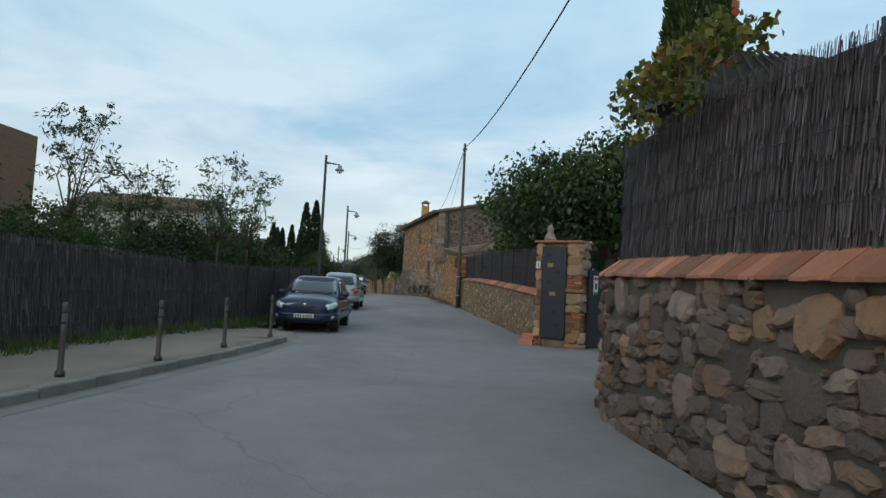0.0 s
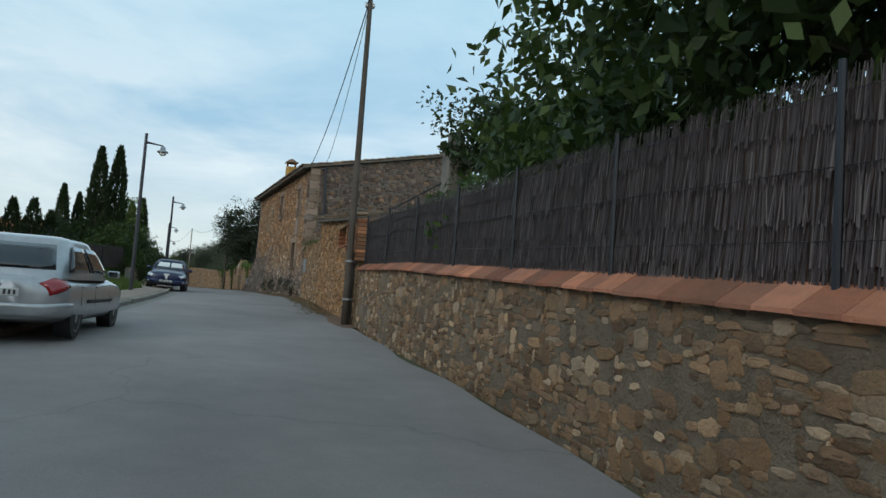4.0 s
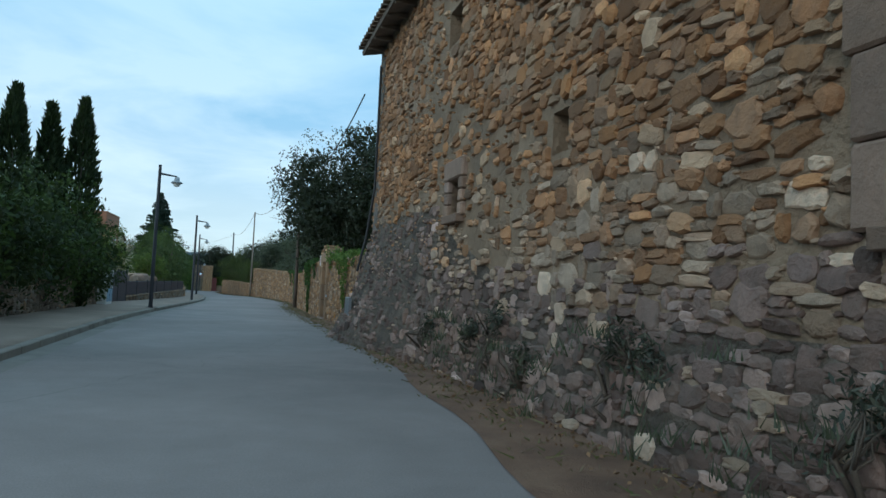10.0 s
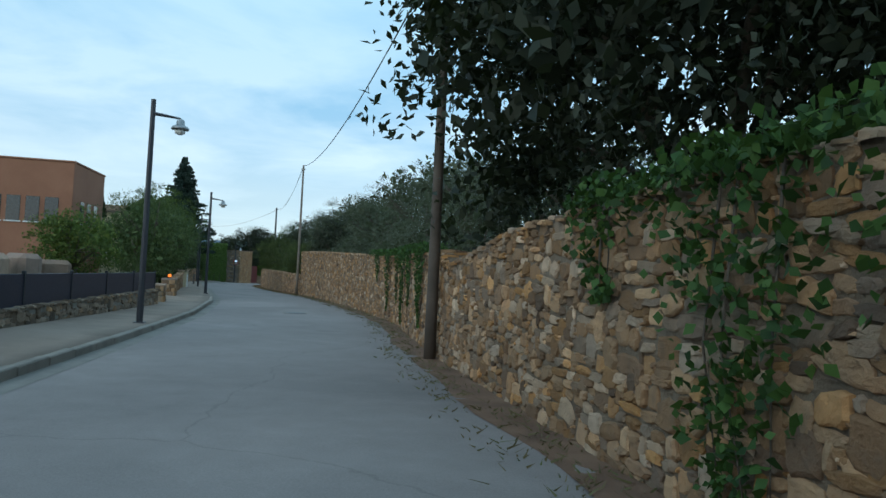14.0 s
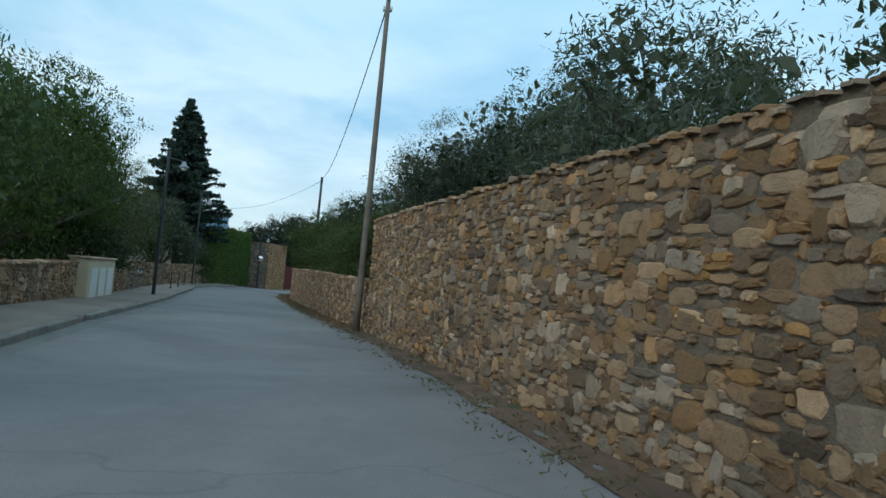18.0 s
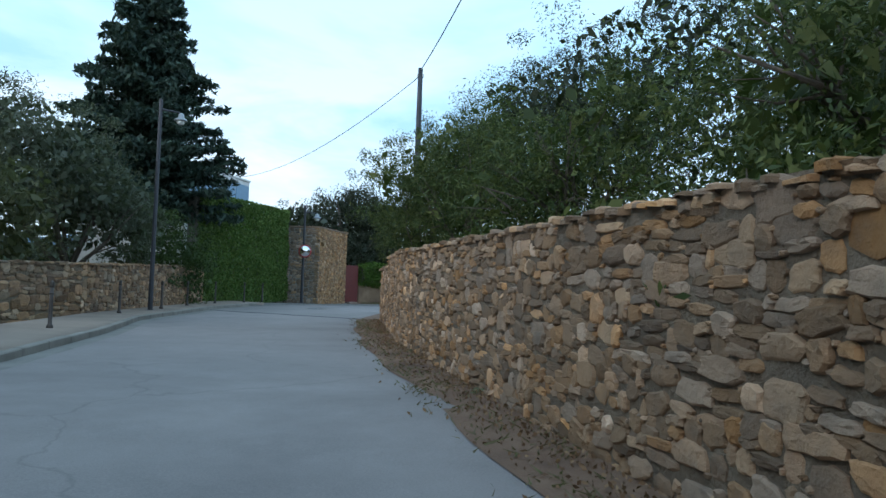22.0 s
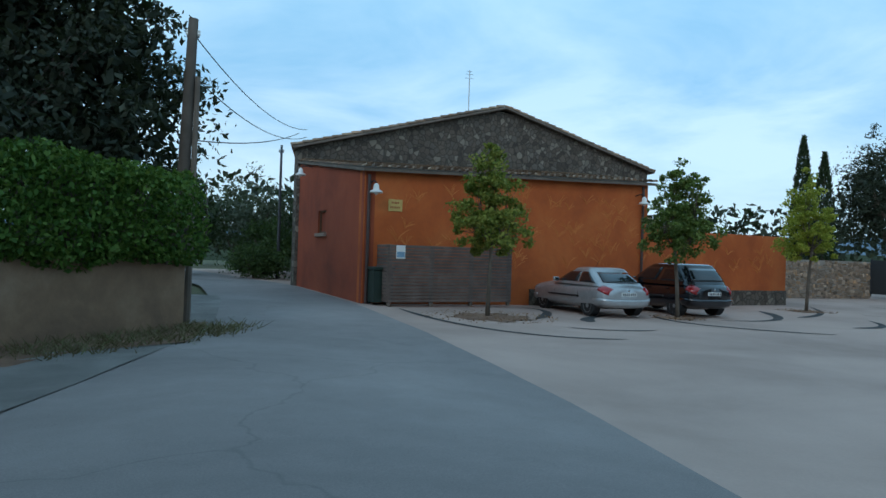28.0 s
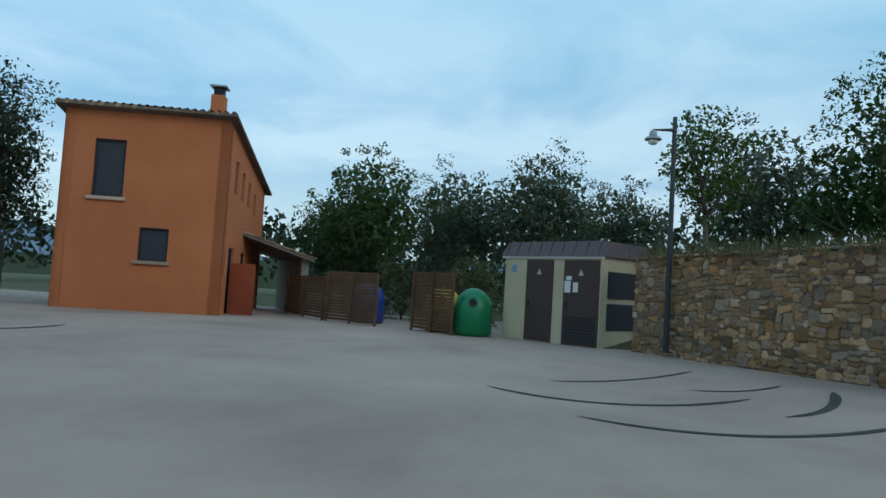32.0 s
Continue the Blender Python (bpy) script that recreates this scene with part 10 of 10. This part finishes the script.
M["inlay"] = stained("dark inlay", (0.045, 0.043, 0.042), (0.03, 0.029, 0.028), (0.07, 0.066, 0.063), 0.85, 2, 30, 0.2, 0.004)
for p, m_, q, w0, w1 in (((-29.9, 196.5), (-28.7, 191.75), (-26.25, 190.4), 0.20, 0.14), ((-25.8, 198.2), (-25.35, 196.9), (-26.6, 194.5), 0.10, 0.36), ((-25.3, 194.0), (-24.8, 195.1), (-23.75, 196.1), 0.46, 0.16), ((-26.6, 192.6), (-25.7, 192.15), (-24.4, 192.3), 0.10, 0.14), ((-22.05, 196.3), (-21.95, 193.95), (-19.4, 192.1), 0.16, 0.24),
                         ((-20.3, 195.5), (-18.0, 195.9), (-16.2, 198.9), 0.12, 0.40), ((-14.6, 195.8), (-15.85, 194.1), (-17.3, 193.7), 0.10, 0.36), ((-11.8, 201.4), (-14.2, 198.2), (-16.6, 196.6), 0.10, 0.30), ((-12.8, 197.85), (-12.5, 197.15), (-11.3, 197.0), 0.08, 0.08), ((-1.6, 206.2), (-3.2, 203.9), (-5.3, 202.3), 0.08, 0.20), ((-8.1, 202.0), (-8.2, 199.5), (-5.85, 199.0), 0.10, 0.16),
                         ((-9.9, 187.9), (-9.2, 186.5), (-7.1, 184.8), 0.09, 0.09), ((-11.0, 188.9), (-12.0, 187.1), (-10.8, 185.0), 0.10, 0.12), ((-13.1, 187.8), (-13.5, 185.3), (-10.7, 182.0), 0.10, 0.12), ((-10.1, 185.7), (-9.9, 184.8), (-8.9, 183.8), 0.08, 0.08), ((-12.3, 185.1), (-11.3, 184.1), (-9.5, 183.2), 0.08, 0.18)):
    arc_inlay(p, m_, q, w0, w1)
M["leaf_fallen"] = leaf_mat("fallen brown leaves", ((0.0, (0.11, 0.060, 0.034)), (0.6, (0.22, 0.125, 0.07)), (1.0, (0.36, 0.23, 0.13))), 0.1, 0.8)
# bare pits with dry leaves round the young trees
rg_pit = np.random.default_rng(77)
for x, y, r in ((-27.9, 194.7, 1.25), (-14.1, 199.0, 0.7), (-21.6, 195.75, 0.6)):
    g = Geo()
    g.v = [(x, y, gz(x, y) + 0.03)] + [(x + r * (0.9 + 0.2 * math.sin(k * 2.1)) * math.cos(k * math.pi / 12), y + r * (0.9 + 0.2 * math.cos(k * 1.7)) * math.sin(k * math.pi / 12), gz(x, y) + 0.003) for k in range(24)]
    g.f = [(0, k + 1, (k + 1) % 24 + 1) for k in range(24)]
    solid("tree_pit", g, M["earth"], "bare earth pit round a young tree", "tree pit", "structure", smooth=True, fix=False)
    n = int(300 * r)
    a, q = rg_pit.uniform(0, 2 * math.pi, n), r * 1.5 * np.sqrt(rg_pit.uniform(0, 1, n))
    c = np.stack([x + q * np.cos(a), y + q * np.sin(a), np.full(n, gz(x, y) + 0.025)], 1)
    tagged(new("leaf_litter", fast_mesh("leaf_litter", leaf_verts(c, 0.05, 1.6, rg_pit, 0.0, None, 0.35), 4, M["leaf_fallen"])), "scattered dry brown leaves under a young tree", "leaf litter", "", "stuff")

# fallen leaves drifted along the wall foot
for y0, y1, n in ((41, 72, 2200), (131, 163, 4200)):
    yy = rg_pit.uniform(y0, y1, n)
    off = np.abs(rg_pit.normal(size=n)) * 0.34 + 0.02
    c = np.array([(wall_x(v) - o, v, gz(wall_x(v), v) + 0.045 - 0.02 * min(1.0, o)) for v, o in zip(yy.tolist(), off.tolist())])
    tagged(new("leaf_litter", fast_mesh("leaf_litter", leaf_verts(c, 0.042, 1.7, rg_pit, 0.0, None, 0.4), 4, M["leaf_fallen"])), "brown fallen leaves drifted along the wall foot", "leaf litter", "", "stuff")


def kiosk():
    a, b = np.array([0.42, 188.6]), np.array([-2.22, 185.98])
    d = (b - a) / np.linalg.norm(b - a)
    n = np.array([-0.70, 0.71])
    n = n - d * (n @ d); n = n / np.linalg.norm(n)
    W = float(np.linalg.norm(b - a))
    ob = thing("transformer_kiosk", "cream electrical kiosk with brown metal doors and roof", "kiosk")
    z0 = gz(-1, 187) - 0.1
    part("shell", slab(Geo(), a, b, z0, 2.05, -2.3, 0.0, n), M["cream"], ob)
    part("roof", Geo().add([tuple(map(float, v)) for v in [(*(a - d * 0.12 + n * 0.1), 2.05), (*(b + d * 0.12 + n * 0.1), 2.05), (*(b + d * 0.12 - n * 2.4), 2.05), (*(a - d * 0.12 - n * 2.4), 2.05), (*(a + d * 0.05 - n * 0.1), 2.5), (*(b - d * 0.05 - n * 0.1), 2.5), (*(b - d * 0.05 - n * 2.2), 2.5), (*(a + d * 0.05 - n * 2.2), 2.5)]], [(0, 1, 5, 4), (1, 2, 6, 5), (2, 3, 7, 6), (3, 0, 4, 7), (4, 5, 6, 7), (3, 2, 1, 0)]), M["roof_metal"] if "roof_metal" in M else M.setdefault("roof_metal", paint("mauve-brown sheet roof", (0.13, 0.085, 0.09), 0.5, 0.2)), ob, "mauve-brown sheet roof")
    for k in range(9):
        p = a + d * (0.1 + k * (W - 0.2) / 8)
        part("roof_seam", Geo().tube([(*(p + n * 0.09), 2.07), (*(p - n * 0.08), 2.51)], 0.014, 4), M["roof_metal"], ob)
    part("fascia", slab(Geo(), a - d * 0.1, b + d * 0.1, 1.98, 2.06, 0.0, 0.06, n), M["white"], ob)
    for k, (s0, s1) in enumerate(((0.95, 2.0), (2.42, 3.68))):
        dr = part("door", slab(Geo(), a + d * s0, a + d * s1, z0 + 0.12, 1.94, 0.0, 0.04, n), M["brown_metal"], ob, "brown steel door")
        part("handle", slab(Geo(), a + d * (s0 + 0.1), a + d * (s0 + 0.16), 0.55, 0.72, 0.04, 0.08, n), M["dark_metal"], dr)
        tr = Geo()
        c = a + d * ((s0 + s1) / 2)
        tr.add([tuple(map(float, v)) for v in [(*(c - d * 0.09 + n * 0.045), 1.50), (*(c + d * 0.09 + n * 0.045), 1.50), (*(c + n * 0.045), 1.68)]], [(0, 1, 2)])
        part("warning_triangle", tr, M["yellow_pale"] if "yellow_pale" in M else M.setdefault("yellow_pale", paint("pale warning yellow", (0.6, 0.55, 0.35), 0.5)), dr, "", fix=False)
        if k:
            for j in range(9):
                part("vent_slat", slab(Geo(), a + d * (s0 + 0.08), a + d * (s1 - 0.08), z0 + 0.2 + j * 0.085, z0 + 0.25 + j * 0.085, 0.04, 0.055, n), M["dark_metal"], dr)
            for m_k, (o, z, w, h) in enumerate(((0.05, 1.0, 0.22, 0.34), (0.36, 1.02, 0.18, 0.28), (0.1, 1.36, 0.2, 0.12))):
                part("notice", slab(Geo(), a + d * (s0 + o), a + d * (s0 + o + w), z, z + h, 0.042, 0.05, n), M["white"], dr, "white paper notice")
    for z in (0.9, 0.0):
        part("vent_panel", slab(Geo(), b + d * 0.005 - n * 1.9, b + d * 0.005 - n * 0.3, z, z + 0.75, -0.01, 0.03, d), M["shutter"], ob)
    part("blue_plate", slab(Geo(), a + d * 0.3, a + d * 0.5, 1.55, 1.78, 0.0, 0.012, n), M["meter_blue"], ob)


kiosk()


def igloo(x, y, mat, label):
    ob = thing("recycling_bin", label, "recycling bin", x, y, gz(x, y), 0, "recycling bins")
    part("shell", Geo().lathe(0, 0, 0, ((0.55, 0), (0.62, 0.1), (0.62, 0.85), (0.52, 1.2), (0.3, 1.42), (0.08, 1.5)), 20), M[mat], ob, "", True)
    part("opening", Geo().lathe(-0.55, 0.0, 1.05, ((0.13, 0), (0.13, -0.06)), 14, "x"), M["black"], ob)


igloo(0.45, 189.55, "green_bin", "green bell-shaped recycling bin")
igloo(1.5, 190.6, "yellow", "yellow bell-shaped recycling bin")
igloo(3.9, 193.6, "blue_bin", "blue bell-shaped recycling bin")


def slat_screen(p, q, z0, z1, label):
    p, q = np.array(p), np.array(q)
    d = (q - p) / np.linalg.norm(q - p)
    n = np.array([-d[1], d[0]])
    ob = thing("slatted_screen", label, "screen", group="slatted screens")
    k = 0
    while z0 + k * 0.11 < z1:
        part("slat", slab(Geo(), p, q, z0 + k * 0.11, z0 + k * 0.11 + 0.095, -0.012, 0.012, n), M["wood_brown"], ob)
        k += 1
    L = float(np.linalg.norm(q - p))
    for s in (0.03, L / 2, L - 0.03):
        part("post", slab(Geo(), p + d * (s - 0.04), p + d * (s + 0.04), z0 - 0.1, z1 + 0.03, -0.09, -0.012, n), M["wood_brown"], ob)


z = gz(1, 192)
slat_screen((1.4, 191.6), (-0.05, 190.15), z + 0.08, z + 1.95, "brown slatted timber bin screen")
slat_screen((3.2, 195.0), (1.9, 192.9), z + 0.08, z + 1.75, "brown slatted timber bin screen")
slat_screen((6.5, 197.5), (3.3, 195.1), z + 0.08, z + 1.6, "brown slatted timber bin screen")
# bin store before the orange wall
cr = thing("bin_store", "weathered grey horizontal-board bin store", "bin store")
a, b = np.array([-30.15, 197.0]), np.array([-26.1, 197.95])
d = (b - a) / np.linalg.norm(b - a)
n = np.array([d[1], -d[0]])
z = gz(*a)
M["wood_store"] = stained("brown-grey weathered boards", (0.125, 0.092, 0.078), (0.075, 0.055, 0.047), (0.18, 0.138, 0.115), 0.9, 2.5, 30, 0.6, 0.01)
for k in range(17):
    part("board", slab(Geo(), a, b, z + 0.12 + k * 0.098, z + 0.208 + k * 0.098, -0.02, 0.02 + 0.004 * (k % 2), n), M["wood_store"], cr)
    part("board", slab(Geo(), a, a - n * 0.9, z + 0.12 + k * 0.098, z + 0.208 + k * 0.098, -0.02, 0.02, -d), M["wood_store"], cr)
for s in (0.05, 1.4, 2.75, 4.1):
    p = a + d * min(s, float(np.linalg.norm(b - a)) - 0.05)
    part("post", slab(Geo(), p - d * 0.05, p + d * 0.05, z, z + 1.78, -0.12, -0.02, n), M["wood_old"], cr)
nb = part("notice", slab(Geo(), a + d * 0.2, a + d * 0.48, z + 1.38, z + 1.76, 0.03, 0.045, n), M["white"], cr, "white and blue notice")
part("notice_band", slab(Geo(), a + d * 0.22, a + d * 0.46, z + 1.42, z + 1.58, 0.045, 0.05, n), M["meter_blue"], nb)
wb = thing("wheeled_bin", "dark green wheeled rubbish bin beside the store", "bin", -30.28, 197.72, gz(-30.3, 197.7), 12)
part("body", Geo().prism([(-0.3, -0.3), (0.3, -0.3), (0.3, 0.3), (-0.3, 0.3)], 0.08, 1.0), M["bin_dark"] if "bin_dark" in M else M.setdefault("bin_dark", paint("dark green plastic", (0.015, 0.03, 0.022), 0.5)), wb)
part("lid", Geo().box(0, 0, 1.06, 0.68, 0.7, 0.1, 0, 0.04), M["bin_dark"], wb)
for s in (-0.26, 0.26):
    part("wheel", Geo().lathe(s, 0.26, 0.09, ((0.09, 0), (0.09, 0.05)), 12, "x"), M["black"], wb)
M["plaque"] = stained("yellowish plaque", (0.52, 0.36, 0.12), (0.42, 0.28, 0.08), (0.58, 0.42, 0.17), 0.8, 2, 14, 0.1, 0.004)
# plaque on the orange wall: two lines of lettering shown as bars
pq = thing("wall_plaque", "small cream plaque with dark lettering bars", "sign")
p = OA + OU * 0.78
part("plate", slab(Geo(), p, p + OU * 0.46, 2.44, 2.80, 0.0, 0.02, ON), M["plaque"], pq)
for z, x0, x1, n_ in ((2.67, 0.10, 0.36, 5), (2.53, 0.06, 0.40, 5)):
    for k in range(n_):
        u0 = x0 + (x1 - x0) * k / n_
        part("letter_bar", slab(Geo(), p + OU * u0, p + OU * (u0 + (x1 - x0) / n_ * 0.62), z, z + 0.055, 0.02, 0.024, ON, 0.002), M["orange_dark"], pq)
# black gates and walls at the back of the yard
sheet_fence("yard_gate", "tall black sheet metal yard gate", [(-12.2, 208.0), (-9.2, 207.0)], -0.25, 1.75, 2, "black", group="yard gates")
sheet_fence("yard_gate", "black sheet metal gate beside the house", [(-1.5, 208.3), (-0.3, 205.0)], -0.25, 1.6, 2, "black", group="yard gates")
# low tiled outbuilding behind the house
ob_ = thing("outbuilding", "low outbuilding with a grey-brown tiled roof", "building")
L_ = Line([(9.0, 201.5), (7.0, 197.6)])
part("wall", wall_body(Line([(3.9, 199.9), (8.6, 203.0)]), lambda s: 1.9, lambda x, y: gz(x, y) - 0.2, 0.3, -1, (), 0.0, 2.0), M["render_grey"], ob_)
tiled_roof(ob_, (6.0, 196.3, 1.75), (11.0, 199.0, 1.75), (8.5, 204.0, 3.4), (3.8, 201.2, 3.4), 0.26, 0.10)
part("wall", slab(Geo(), (6.2, 196.6), (10.8, 199.1), gz(6, 197) - 0.2, 1.75, -0.3, 0.0, (0.48, -0.88)), M["render_grey"], ob_)
# blue shutter at the end of the yard wall
bs = thing("steel_shutter", "white corrugated steel panel at the wall end", "shutter")
for k in range(12):
    part("rib", slab(Geo(), (-9.8, 181.25), (-12.6, 179.8), gz(-10, 181) + k * 0.17, gz(-10, 181) + k * 0.17 + 0.15, 0.0, 0.04 + 0.015 * (k % 2), (-0.46, 0.89)), M["white"], bs)


# ---------------------------------------------------------------- buildings beside and behind the lane
def far_house(name, label, x, y, rz, w, dp, h, mat, roof_h=1.6, roof=True, wins=(), flat_mat=None):
    """A plain house: box with windows and pitched or flat roof; w along x, dp along y of its frame."""
    ob = thing(name, label, "house", x, y, gz(x, y) - 0.2, rz)
    part("shell", Geo().box(0, 0, h / 2, w, dp, h, 0, 0.03), M[mat], ob)
    if roof:
        for s in (-1, 1):
            tiled_roof(ob, (-w / 2 - 0.3, s * (dp / 2 + 0.4), h - 0.05), (w / 2 + 0.3, s * (dp / 2 + 0.4), h - 0.05), (w / 2 + 0.3, 0, h + roof_h), (-w / 2 - 0.3, 0, h + roof_h), 0.3, 0.11)
        part("gable", Geo().add([(-w / 2, -dp / 2, h), (-w / 2, dp / 2, h), (-w / 2, 0, h + roof_h), (w / 2, -dp / 2, h), (w / 2, dp / 2, h), (w / 2, 0, h + roof_h)], [(0, 1, 2), (3, 5, 4), (0, 2, 5, 3), (1, 4, 5, 2), (0, 3, 4, 1)]), M[mat], ob)
    else:
        part("parapet", Geo().box(0, 0, h + 0.06, w + 0.1, dp + 0.1, 0.12, 0, 0.02), M[flat_mat or mat], ob)
    for face, u, z, ww, hh in wins:
        if face == "e":
            wd = part("window", Geo().box(w / 2 + 0.01, u, z, 0.06, ww, hh, 0, 0.01), M["glass"], ob)
            part("frame", Geo().box(w / 2 + 0.02, u, z - hh / 2 - 0.04, 0.12, ww + 0.16, 0.08), M["white"], wd)
        else:
            wd = part("window", Geo().box(u, -dp / 2 - 0.01, z, ww, 0.06, hh, 0, 0.01), M["glass"], ob)
            part("frame", Geo().box(u, -dp / 2 - 0.02, z - hh / 2 - 0.04, ww + 0.16, 0.12, 0.08), M["white"], wd)
    return ob


far_house("villa", "terracotta flat-roofed villa beyond the terrace", -40.2, 128.5, 12, 13, 7, 8.1, "terra_far", 0, False, [("s", 2.0 + 1.1 * k, 5.0, 0.8, 1.6) for k in range(4)] + [("e", -1.5 + k * 1.5, 5.0, 0.8, 1.5) for k in range(3)])
far_house("villa", "cream house with tiled roof among the trees", -40.5, 142.0, 12, 8, 8, 4.6, "cream", 1.2, True, [("s", 0, 3.4, 1.0, 1.2), ("s", 2.5, 3.4, 1.0, 1.2)])
far_house("villa", "cream house with a tiled roof behind the olives", -49.6, 160.0, 14, 9, 9, 7.6, "cream", 1.0, True, [("e", 0, 5.6, 0.9, 1.2)])
far_house("villa", "pale house behind the cypress screen", -23.5, 55.0, 10, 9, 10, 5.9, "pale_render", 1.3, True, [("e", -2, 4.2, 1.0, 1.2), ("s", 2, 4.2, 1.0, 1.2)])
gl = far_house("glass_house", "white framed glass upper storey behind the ivy wall", -45.5, 176.5, -2, 6, 7, 7.2, "white", 0, False)
for k in range(4):
    part("glass_panel", Geo().box(3.02, -2.55 + k * 1.7, 6.1, 0.05, 1.6, 1.7, 0, 0.01), M["meter_blue"], gl)


def arch_house():
    ob = thing("stone_villa", "stone house with an arched porch behind the fence", "house", -14.7, 18.6, gz(-14, 17) + 2.1, 0)
    part("upper_storey", Geo().box(-2.2, -1.2, 1.75, 5, 6, 8.5, 0, 0.03), M["white"], ob)
    for s in (-1, 1):
        tiled_roof(ob, (-5.1, -1.2 + s * 3.5, 5.95), (0.8, -1.2 + s * 3.5, 5.95), (0.8, -1.2, 7.0), (-5.1, -1.2, 7.0), 0.3, 0.11)
    L = Line([(-13.3, 14.6), (-13.0, 21.0)])
    o = Geo()
    n = 12
    part("arch_wall", wall_body(Line([(1.2, -2.9), (1.5, 3.5)]), lambda s: 3.55, lambda x, y: -2.4, 0.5, -1, [(1.2, 3.0, -2.6, 2.2), (1.45, 2.75, 2.2, 2.75), (1.8, 2.4, 2.75, 2.98)], 0.0, 3.0), M["stone_brown"], ob, "stone wall with an arched opening")
    for k in range(n):
        a = math.pi * (k + 0.5) / n
        part("voussoir", Geo().box(1.30, -2.9 + 2.1 + 0.95 * math.cos(a), 2.15 + 0.95 * math.sin(a), 0.56, 0.2, 0.26, 0, 0.02, (math.degrees(a) - 90, 0)), M["stone_dressed"], ob)


arch_house()
# thatched corner roof behind the high screen
tr_ = thing("garden_roof", "dark brown brushwood roof behind the corner screen", "roof")
part("thatch", Geo().add([(2.95, 10.9, 4.35), (3.1, 9.0, 4.15), (6.9, 9.0, 4.3), (7.2, 11.6, 4.4), (3.95, 10.6, 5.45), (5.9, 10.6, 5.3)], [(0, 1, 4), (1, 2, 5, 4), (2, 3, 5), (3, 0, 4, 5), (0, 3, 2, 1)]), M["thatch"], tr_)
for k in range(14):
    x = 3.2 + k * 0.27
    part("thatch_batten", Geo().tube([(x, 8.95, 4.16 + 0.04 * (x - 3.1)), (3.95 + (x - 3.1) * 0.51, 10.55, 5.49 - 0.04 * (x - 3.1))], 0.03, 5), M["thatch"], tr_)
for px_, py_ in ((3.4, 9.3), (6.6, 9.3), (4.2, 10.2), (6.8, 10.7)):
    part("roof_post", Geo().box(px_, py_, 2.05, 0.12, 0.12, 4.2), M["wood_brown"], tr_)
far_house("villa", "white house behind the corner garden", 13.0, -1.0, 0, 7, 8, 5.2, "white", 1.4, True)
porch = thing("garden_porch", "open porch with a tiled roof across the lawn", "porch", 27.0, 42.0, 0.3, -35)
tiled_roof(porch, (-5, -2.5, 2.5), (5, -2.5, 2.5), (5, 1.5, 3.6), (-5, 1.5, 3.6), 0.28, 0.11)
for k in range(4):
    part("post", Geo().box(-4.6 + k * 3.05, -2.2, 1.25, 0.25, 0.25, 2.5, 0, 0.02), M["stone_dressed"], porch)
part("back_wall", Geo().box(0, 1.6, 1.6, 10, 0.3, 3.2), M["stone_brown"], porch)

# distance: wooded hills and far ridge
def far_range(name, label, pts, mat):
    g = Geo()
    for k, (x, y, z) in enumerate(pts):
        g.v += [(x, y, -12.0), (x, y, z), (x * 1.08, y * 1.08, -12.0)]
    g.f = [f for k in range(len(pts) - 1) for f in ((3 * k, 3 * k + 3, 3 * k + 4, 3 * k + 1), (3 * k + 1, 3 * k + 4, 3 * k + 5, 3 * k + 2))]
    return solid(name, g, M[mat], label, "hills", "structure", smooth=True, fix=False)


# aerial haze is painted into the far ridge's blue
M["hill_haze"] = stained("ridge blue with haze mixed in", (0.16, 0.23, 0.31), (0.14, 0.21, 0.29), (0.19, 0.26, 0.33), 1.0, 0.01, 0.05, 0.0, 0.01)
M["hill_green"] = stained("distant woodland", (0.045, 0.062, 0.038), (0.03, 0.045, 0.028), (0.065, 0.082, 0.05), 1.0, 0.05, 0.3, 0.3, 0.5)
rr = random.Random(8)
far_range("backdrop_ridge", "far ridge on the horizon, haze painted in as blue", [(2600 * math.sin(a), 2600 * math.cos(a), 95 + 28 * math.sin(a * 9) + 14 * math.sin(a * 23 + 1)) for a in (-1.6 + 3.4 * k / 90 for k in range(91))], "hill_haze")
far_range("backdrop_woods", "distant wooded slope", [(420 * math.sin(a) - 20, 420 * math.cos(a) + 60, 9 + 4 * math.sin(a * 7) + rr.uniform(-0.8, 0.8)) for a in (-1.7 + 3.6 * k / 220 for k in range(221))], "hill_green")
# belts of far trees
v = []
rg = np.random.default_rng(77)
for x0, y0, x1, y1, h, m in ((-90, 95, -42, 190, 5.5, 5200), (-75, 235, -20, 240, 7.0, 5200), (-20, 240, 60, 225, 6.5, 4200), (24, 170, 45, 230, 6.5, 4200), (12, 60, 30, 130, 6.0, 4200), (-2, 128, 10, 165, 7.5, 5200), (-60, 30, -30, 70, 5, 2600), (24, 14, 30, 60, 5.5, 2600)):
    t = rg.uniform(0, 1, m)
    hump = np.abs(np.sin(t * 23 + x0)) * 0.45 + 0.55
    c = np.stack([x0 + (x1 - x0) * t + rg.normal(size=m) * 2.0, y0 + (y1 - y0) * t + rg.normal(size=m) * 2.0, rg.uniform(0, 1, m) ** 0.7 * h * hump * rg.uniform(0.85, 1.05, m) + 0.6], 1)
    v.append(leaf_verts(c, 0.75, 1.6, rg, 0.2))
tagged(new("far_woods", fast_mesh("far_woods", np.concatenate(v), 4, M["leaf_oak"])), "belts of dark trees beyond the gardens", "trees", "", "stuff")


# ---------------------------------------------------------------- stones, last
for lay in LATER:
    lay()
